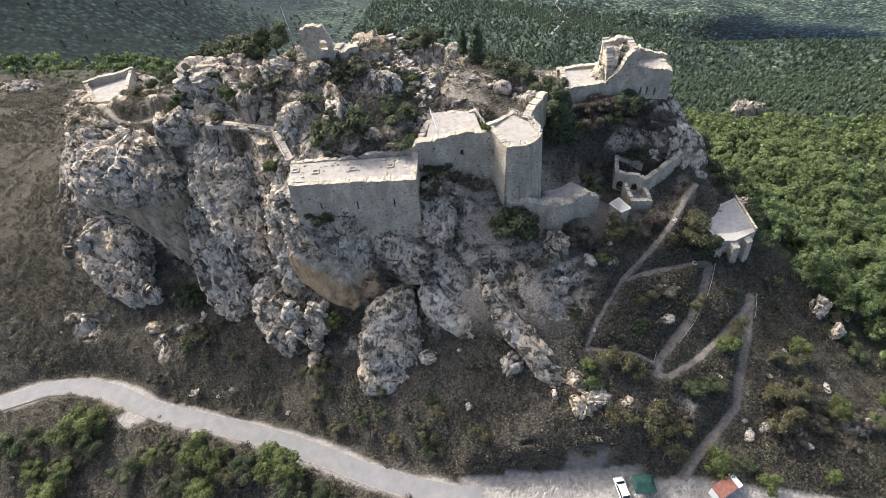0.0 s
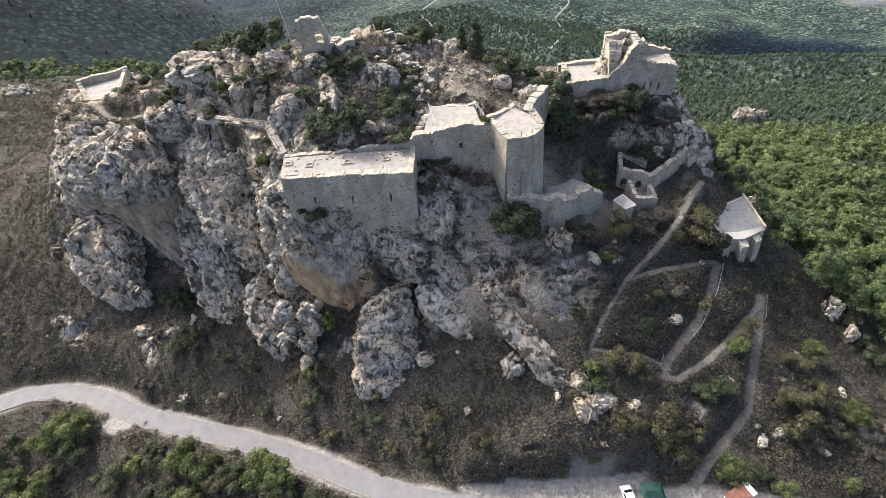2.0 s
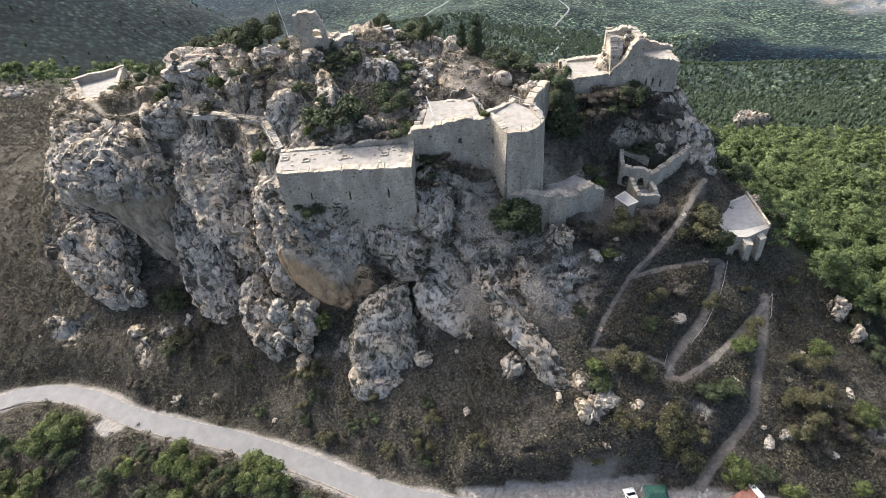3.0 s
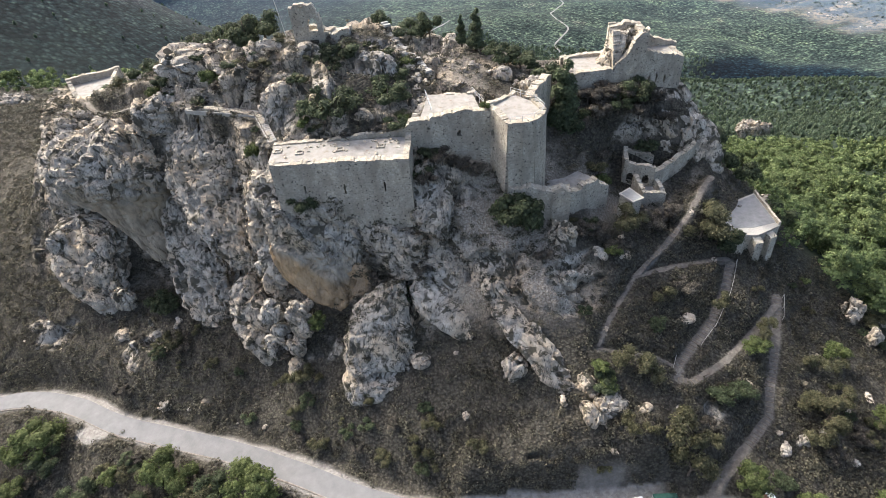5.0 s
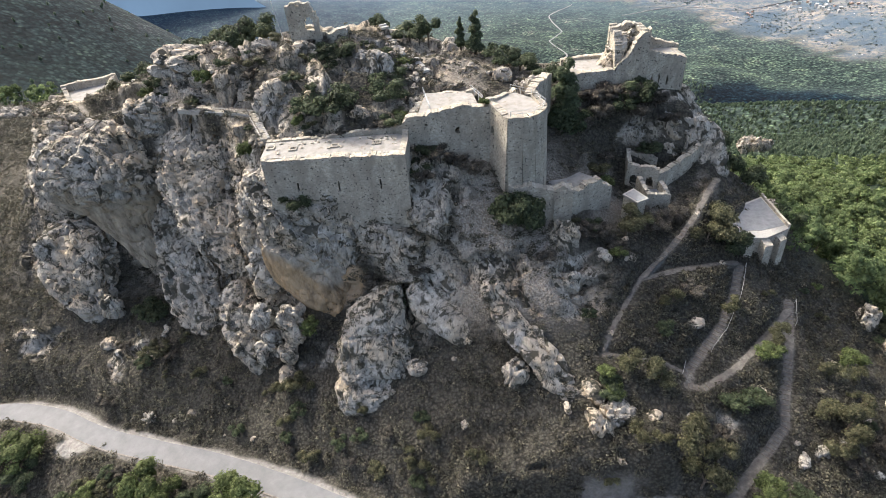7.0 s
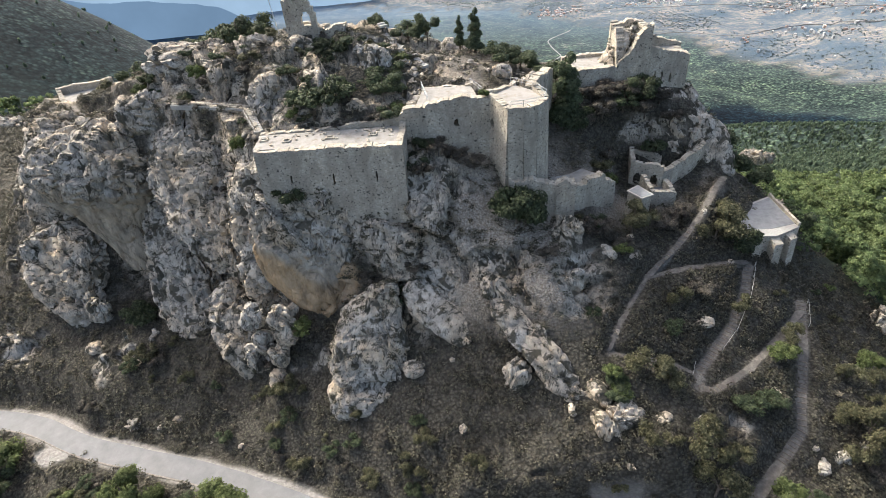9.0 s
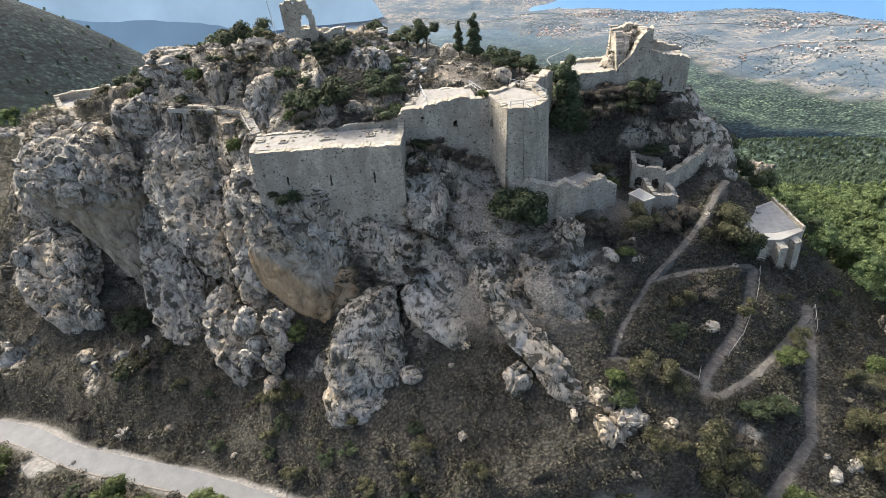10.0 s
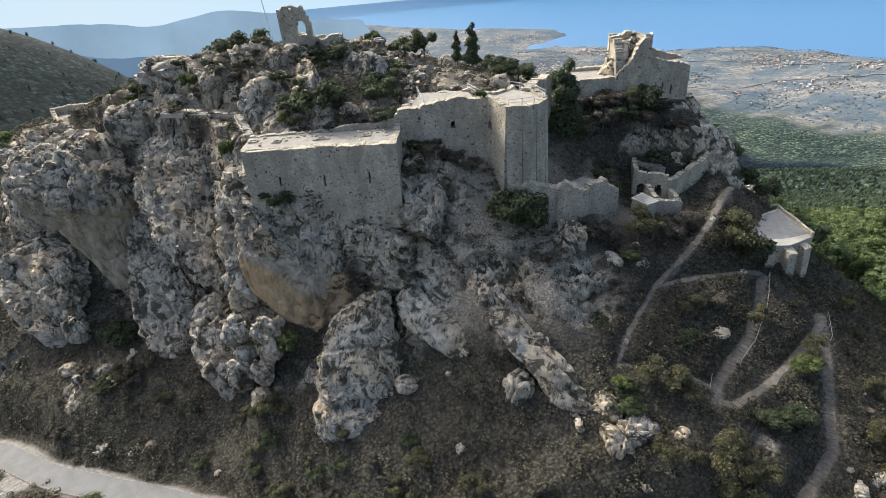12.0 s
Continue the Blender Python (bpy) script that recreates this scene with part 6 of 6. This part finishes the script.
# the sheet's own woods: east slope, north valley, west valley
dist = np.hypot(X, Y)
for name_, lo_, hi_, count_, leaves_, size_, leaf_, words in (
        ("near_woods", 0, 190, 1050, 260, 0.05, PINE, "green pine woods covering the eastern slope"),
        ("slope_woods", 190, 310, 2500, 55, 0.09, PINE, "green pine woods on the slope beyond the castle"),
        ("valley_woods", 310, 950, 15000, 12, 0.19, FAR_PINE, "dense pine woods filling the valley")):
    part_of = MASKS["wood"] * (1 - MASKS["dark_blue"]) * (1 - MASKS["rock"]) * (Y > 15) * (KLINE > 3) * (np.abs(X) < 0.95 * Y + 60) * (dist >= lo_) * (dist < hi_)
    part_of = part_of * np.where((X < -150) & (dist > 420), 0.1, 1.0)
    pts = sheet_points(trg, count_, part_of)
    pts[:, 2] -= 0.3
    hs = trg.uniform(5.0, 8.5, (len(pts), 1))
    lobes_ = crown_lobes(trg, "pine")
    lobes_ = lobes_[:9] if hi_ < 200 else lobes_[:5] if hi_ < 320 else [(0.04, 0, 0.5, 0.34, 0.3, 0.45)]
    crowns = merged(clumps(trg, lobes_[:5], 0, 0.7, 0.34), leaf_cloud(trg, lobes_, leaves_, size_))
    scatter(name_, pts, crowns, np.concatenate([hs * trg.uniform(0.75, 1.1, hs.shape) * (1.0 if hi_ < 320 else 0.75), hs * (1.0 if hi_ < 320 else 0.7)], 1), leaf_, words, "woods")
# scrub on the dry slopes
bush = leaf_cloud(trg, [(0, 0, 0.35, 0.5, 0.5, 0.4), (0.3, 0.2, 0.3, 0.35, 0.35, 0.3), (-0.25, -0.2, 0.3, 0.4, 0.35, 0.3)], 19, 0.16)
patchy = fbm(SHEET.reshape(-1, 3), 13, 3, 0.5, 91).reshape(X.shape)
open_ground = (1 - MASKS["rock"]) * (1 - smooth(0.05, 0.4, MASKS["dust"])) * (1 - 0.5 * MASKS["scree"]) * (1 - MASKS["wood"]) * smooth(0.1, 0.7, MASKS["path_gap"]) * (X > -190) * (X < 135) * (KLINE > 2.6) * (KLINE < 13)
dens = open_ground * (0.25 + smooth(-0.5, 0.4, patchy)) * np.where(KLINE > 9.4, np.where(X > 14, 0.6, 1.1), np.where(X > 22, 1.6, np.where(X < -95, 1.5, 1.0)))
pts = sheet_points(trg, 40000, dens)
ss = trg.uniform(0.5, 1.3, (len(pts), 1)) ** 1.3
scatter("scrub", pts, bush, np.concatenate([ss * 1.15, ss], 1), SCRUB, "low dark brown-green scrub over the dry slopes", "scrub")
# tufts on ledges of the rock
pts = sheet_points(trg, 3600, MASKS["rock"] * (KLINE > 7) * (KLINE < 12.5) * (np.abs(X) < 125) * smooth(-0.2, 0.3, patchy))
_led = np.concatenate(LEDGES)
pts = np.concatenate([pts, _led[trg.integers(0, len(_led), 1500)]])
ss = trg.uniform(0.35, 0.95, (len(pts), 1))
scatter("ledge_scrub", pts, bush, np.concatenate([ss * 1.2, ss], 1), SCRUB, "small dark bushes rooted in ledges of the crag", "scrub")

# bushes and groves dotted over the coastal plain
speckle = fbm(SHEET.reshape(-1, 3), 160, 4, 0.6, 37).reshape(X.shape)
pts = sheet_points(trg, 7000, MASKS["field"] * smooth(-0.5, 0.5, speckle) * (dist < 2600) * (X > -300) * (np.abs(X) < 0.95 * Y + 60) * (SHEET[..., 2] > -412))
ss = trg.uniform(1.8, 4.4, (len(pts), 1))
scatter("plain_scrub", pts, leaf_cloud(trg, [(0, 0, 0.3, 0.5, 0.5, 0.3), (0.35, 0.1, 0.25, 0.3, 0.3, 0.25)], 10, 0.34), np.concatenate([ss * 1.4, ss], 1), FAR_DARK, "dark bushes and groves dotting the coastal plain", "scrub")


# ---- road, car park, footpaths ----
ASPHALT, _n, _l, _b = mat("worn_pale_asphalt", 0.9, 0.2)
_c = ramp(_n, _l, world_noise(_n, _l, 0.5, 8, 0.65), [(0.3, (0.16, 0.158, 0.154)), (0.6, (0.205, 0.203, 0.198)), (0.8, (0.25, 0.246, 0.238))])
_l.new(blend(_n, _l, ramp(_n, _l, world_noise(_n, _l, 9, 4, 0.7), [(0.5, 0.0), (0.75, 0.5)]), _c, (0.12, 0.118, 0.115)), _b.inputs["Base Color"])
relief(_n, _l, _b, world_noise(_n, _l, 12, 4), 0.3, 0.02)


def ribbon(line, half, lift, step=0.8):
    """A strip along a line of points, draped a little above it."""
    pts = [Vector(q) for q in line]
    out = []
    for a, b in zip(pts[:-1], pts[1:]):
        n = max(1, round((b - a).length / step))
        out += [a.lerp(b, i / n) for i in range(n)]
    out.append(pts[-1])
    return out


def strip_mesh(centre, half, lift, thick, wobble=0.0):
    bm = bmesh.new()
    rows = []
    for i, q in enumerate(centre):
        d = (centre[min(i + 1, len(centre) - 1)] - centre[max(i - 1, 0)])
        side = Vector((-d.y, d.x, 0)).normalized()
        w1 = half + wobble * noise.noise((i * 0.37, 1.3, 0))
        w2 = half + wobble * noise.noise((i * 0.37, 7.9, 0))
        rows.append([bm.verts.new(q + side * w1 + Vector((0, 0, lift - thick))), bm.verts.new(q + side * w1 + Vector((0, 0, lift))), bm.verts.new(q + Vector((0, 0, lift + 0.03))),
                     bm.verts.new(q - side * w2 + Vector((0, 0, lift))), bm.verts.new(q - side * w2 + Vector((0, 0, lift - thick)))])
    for a, b in zip(rows[:-1], rows[1:]):
        for i in range(4):
            bm.faces.new((a[i], a[i + 1], b[i + 1], b[i]))
    return bm


_rx = np.arange(-158, 0, 1.5)
road_pts = [Vector((x, y, z)) for x, y, z in zip(_rx, pchip(STATIONS, ROAD_Y, _rx), pchip(STATIONS, ROAD_Z, _rx))]
tagged(part("road", strip_mesh(road_pts, 1.95, 0.12, 0.5, 0.12), ASPHALT), "narrow pale worn asphalt road round the hill", "road", kind="structure")
kerb_pts = [q + Vector((0.25, -2.25, 0)) for q in road_pts]
EDGE, _n, _l, _b = mat("broken_verge_edge", 0.95)
_l.new(ramp(_n, _l, world_noise(_n, _l, 2, 6), [(0.3, (0.14, 0.12, 0.10)), (0.7, (0.30, 0.27, 0.23))]), _b.inputs["Base Color"])
tagged(part("kerb", strip_mesh(kerb_pts, 0.14, 0.2, 0.5, 0.05), EDGE), "low dark broken kerb on the valley side of the road", "kerb", kind="structure")

PATH_DIRT, _n, _l, _b = mat("trodden_path", 0.95, 0.1)
_l.new(ramp(_n, _l, world_noise(_n, _l, 1.5, 7, 0.65), [(0.3, (0.10, 0.088, 0.073)), (0.5, (0.15, 0.134, 0.113)), (0.7, (0.215, 0.195, 0.168))]), _b.inputs["Base Color"])


def footpath(name, half, line, stepped=(), rail=()):
    """A trodden path; stepped stretches (share from, share to) get timber-edged treads."""
    centre = ribbon(line, half, 0.05)
    thing_ = tagged(new(name), "trodden dirt footpath with timber-edged steps", "path", kind="structure")
    bed = part("bed", strip_mesh(centre, half, 0.06, 0.3, 0.4), PATH_DIRT, thing_)
    n = len(centre) - 1
    for a, b in stepped:
        for i in range(int(a * n), int(b * n)):
            q, w = centre[i], centre[min(i + 1, n)]
            d = w - q
            turn = math.degrees(math.atan2(d.y, d.x))
            bm = bmesh.new()
            box(bm, pose(q.x, q.y, q.z + 0.1, 0, 0, turn), 0.1, half * (1.7 + 0.5 * noise.noise((i * 1.7, 3.1, 0))), 0.16, 0.015)
            part("riser", bm, TIMBER, thing_)
    return centre


RAIL_SIDE = {}
for name, half, line in PATHS:
    steps = {"upper_path": [(0.55, 0.95)], "stair_path": [(0.0, 0.98)], "lower_path": [(0.0, 0.12), (0.3, 0.75)], "return_path": [(0.0, 0.15)]}.get(name, [])
    RAIL_SIDE[name] = footpath("path", half * 0.66, line, steps)
for name, a, b, side in (("stair_path", 0.0, 0.75, 1), ("lower_path", 0.0, 0.16, 1), ("stair_path", 0.88, 1.0, -1)):
    c = RAIL_SIDE[name]
    seg = c[int(a * (len(c) - 1)):int(b * (len(c) - 1)) + 1:3]
    pts = []
    for i, q in enumerate(seg):
        d = seg[min(i + 1, len(seg) - 1)] - seg[max(i - 1, 0)]
        s = Vector((-d.y, d.x, 0)).normalized() * (1.0 * side)
        pts.append(tuple(q + s + Vector((0, 0, 0.05))))
    if len(pts) > 1:
        railing("pale timber handrail beside the stepped path", pts, 0.95, 1.8, CREAM, 1)

# ---- car park: a white car, a green canopy, a kiosk ----
WHITE, _n, _l, _b = mat("white_car_paint", 0.3, 0.5)
_b.inputs["Base Color"].default_value = (0.78, 0.78, 0.76, 1)
GLASS, _n, _l, _b = mat("dark_car_glass", 0.1, 0.6)
_b.inputs["Base Color"].default_value = (0.02, 0.025, 0.03, 1)
RUBBER, _n, _l, _b = mat("black_rubber", 0.9)
_b.inputs["Base Color"].default_value = (0.02, 0.02, 0.02, 1)
CANVAS, _n, _l, _b = mat("green_canvas", 0.85)
_l.new(ramp(_n, _l, world_noise(_n, _l, 2, 5), [(0.3, (0.03, 0.09, 0.075)), (0.7, (0.06, 0.14, 0.115))]), _b.inputs["Base Color"])
RUST, _n, _l, _b = mat("red_tile_roof", 0.85)
_l.new(ramp(_n, _l, world_noise(_n, _l, 2, 5), [(0.3, (0.16, 0.07, 0.05)), (0.7, (0.26, 0.12, 0.085))]), _b.inputs["Base Color"])


def make_car(x, y, z, turn):
    car = thing("car", (x, y, z), "small white hatchback parked at the edge of the car park", "car")
    car.rotation_euler = (0, 0, radians(turn))
    bm = bmesh.new()
    prof = [(-2.0, 0.35), (-2.05, 0.75), (-1.85, 1.0), (-1.45, 1.45), (0.35, 1.47), (1.05, 0.98), (1.85, 0.85), (2.0, 0.6), (1.95, 0.35)]
    left, right = [], []
    for px, pz in prof:
        w = 0.84 if pz < 1.05 else 0.66
        left.append(bm.verts.new((px, w, pz)))
        right.append(bm.verts.new((px, -w, pz)))
    bm.faces.new(left[::-1])
    bm.faces.new(right)
    for i in range(len(prof)):
        j = (i + 1) % len(prof)
        bm.faces.new((left[i], left[j], right[j], right[i]))
    bmesh.ops.bevel(bm, geom=bm.edges[:], offset=0.05, segments=2, affect="EDGES")
    part("body", bm, WHITE, car)
    for name, quad in (("windscreen", ((0.42, 0.6, 1.44), (0.42, -0.6, 1.44), (1.0, -0.72, 1.06), (1.0, 0.72, 1.06))), ("rear_window", ((-1.50, 0.58, 1.43), (-1.82, 0.7, 1.08), (-1.82, -0.7, 1.08), (-1.50, -0.58, 1.43)))):
        bm = bmesh.new()
        f = bm.faces.new([bm.verts.new(Vector(q) + Vector((0.04 if name == "windscreen" else -0.04, 0, 0.03))) for q in quad])
        bmesh.ops.solidify(bm, geom=[f], thickness=0.02)
        part(name, bm, GLASS, car)
    for s in (1, -1):
        bm = bmesh.new()
        f = bm.faces.new([bm.verts.new((px, s * py, pz)) for px, py, pz in ((-1.4, 0.70, 1.38), (0.3, 0.70, 1.40), (0.9, 0.84, 1.04), (-1.75, 0.84, 1.04))])
        bmesh.ops.solidify(bm, geom=[f], thickness=0.02)
        part("side_window", bm, GLASS, car)
        for wx in (-1.25, 1.25):
            bm = bmesh.new()
            bmesh.ops.create_cone(bm, cap_ends=True, segments=20, radius1=0.31, radius2=0.31, depth=0.2, matrix=pose(wx, s * 0.78, 0.31, 90))
            tyre = part("tyre", bm, RUBBER, car)
            bm = bmesh.new()
            bmesh.ops.create_cone(bm, cap_ends=True, segments=16, radius1=0.18, radius2=0.17, depth=0.04, matrix=pose(wx, s * 0.89, 0.31, 90))
            part("rim", bm, STEEL, tyre)


make_car(23.6, 34.4, 2.35, 100)
tent = thing("canopy", (27.0, 34.4, 2.6), "dark green pitched canvas canopy on thin posts", "canopy")
bm = bmesh.new()
r1, r2 = bm.verts.new((-1.2, 0, 2.9)), bm.verts.new((1.2, 0, 2.9))
c4 = [bm.verts.new(q) for q in ((-1.8, -1.6, 2.2), (1.8, -1.6, 2.2), (1.8, 1.6, 2.2), (-1.8, 1.6, 2.2))]
for f in ((c4[0], c4[1], r2, r1), (c4[2], c4[3], r1, r2), (c4[1], c4[2], r2), (c4[3], c4[0], r1)):
    bm.faces.new(f)
bmesh.ops.solidify(bm, geom=bm.faces[:], thickness=0.04)
part("roof", bm, CANVAS, tent, "dark green canvas roof")
for px, py in ((-1.7, -1.5), (1.7, -1.5), (1.7, 1.5), (-1.7, 1.5)):
    bm = bmesh.new()
    tube(bm, (px, py, -0.3), (px, py, 2.25), 0.05)
    part("post", bm, STEEL, tent)
kiosk = thing("kiosk", (39.8, 33.2, 3.5), "small kiosk with a red roof and a white gable edge", "kiosk")
kiosk.rotation_euler = (0, 0, radians(28))
bm = bmesh.new()
box(bm, pose(0, 0, 1.0), 4.2, 2.0, 2.4, 0.03)
part("body", bm, WHITE, kiosk)
bm = bmesh.new()
box(bm, pose(0, 0, 2.4, 8), 4.4, 2.3, 0.14, 0.02)
part("roof", bm, RUST, kiosk, "red tiled roof")
bm = bmesh.new()
box(bm, pose(2.1, 0, 2.52, 8), 0.9, 2.4, 0.1, 0.02)
part("roof_edge", bm, WHITE, kiosk, "white roof end")
# flagpole on the summit
pole = thing("flagpole", (-33.2, 104.5, 51.0), "thin grey flagpole leaning on the summit", "pole")
bm = bmesh.new()
tube(bm, (0, 0, -1.0), (-0.9, 0, 10.0), 0.06)
part("shaft", bm, STEEL, pole)


# ---- far roads and the towns of the plain ----
SHEET_X = SHEET[0, :, 0]


def far_height(x, y):
    c = min(int(np.searchsorted(SHEET_X, x)), COLS_N - 1)
    col_y, col_z = SHEET[:, c, 1], SHEET[:, c, 2]
    far_rows = col_y > 200
    return float(np.interp(y, col_y[far_rows], col_z[far_rows]))


TRACK, _n, _l, _b = mat("pale_gravel_track", 0.95, 0.1)
_l.new(ramp(_n, _l, world_noise(_n, _l, 0.1, 5), [(0.3, (0.17, 0.17, 0.165)), (0.7, (0.27, 0.262, 0.25))]), _b.inputs["Base Color"])
FAR_ROADS = [[(120, 700), (150, 780), (175, 860), (168, 950), (205, 1040), (190, 1150), (240, 1300), (235, 1450), (330, 1650)],
             [(420, 1450), (560, 1500), (700, 1420), (860, 1450), (1010, 1330), (1150, 1300)],
             [(380, 2550), (480, 2350), (560, 2050), (640, 1900), (820, 1850), (980, 1700), (1120, 1600), (1230, 1420)],
             [(-60, 620), (-90, 720), (-40, 830), (-70, 960), (-20, 1120)]]
for line in FAR_ROADS:
    bends = np.array(line, float)
    u = np.linspace(0, len(line) - 1, 14 * len(line))
    xy = np.stack([pchip(np.arange(len(line)), bends[:, 0], u), pchip(np.arange(len(line)), bends[:, 1], u)], 1)
    pts = [Vector((x, y, far_height(x, y) + 1.0)) for x, y in xy]
    tagged(part("road", strip_mesh(pts, 1.4, 0.0, 2.0, 0.5), TRACK), "pale gravel road winding over the distant slopes", "road", kind="structure")

WALLS, _n, _l, _b = mat("whitewashed_walls", 0.8)
_g = _n.new("ShaderNodeNewGeometry")
_l.new(ramp(_n, _l, _g.outputs["Random Per Island"], [(0.0, (0.46, 0.44, 0.41)), (0.6, (0.40, 0.385, 0.365)), (0.65, (0.33, 0.23, 0.185)), (1.0, (0.38, 0.28, 0.23))]), _b.inputs["Base Color"])
rng = np.random.default_rng(44)
bm = bmesh.new()
for cx, cy, r, n in ((330, 2600, 190, 90), (340, 1950, 80, 45), (1010, 1720, 120, 40), (1150, 1480, 90, 25), (720, 2050, 140, 50), (560, 2300, 120, 40), (860, 1350, 120, 20), (-500, 2900, 200, 40)):
    for _ in range(2 * n):
        x, y = cx + rng.normal() * r * 0.6, cy + rng.normal() * r * 0.5
        w, d, h = rng.uniform(4, 8), rng.uniform(4, 7), rng.uniform(2, 4)
        z = far_height(x, y)
        if z < -415:
            continue
        a = rng.uniform(0, math.pi)
        foot = [(x + px * math.cos(a) - py * math.sin(a), y + px * math.sin(a) + py * math.cos(a)) for px, py in ((-w / 2, -d / 2), (w / 2, -d / 2), (w / 2, d / 2), (-w / 2, d / 2))]
        block(bm, foot, z - 4, z + h)
tagged(part("town_houses", bm, WALLS), "pale and red-roofed houses scattered over the coastal plain", "town", kind="stuff")
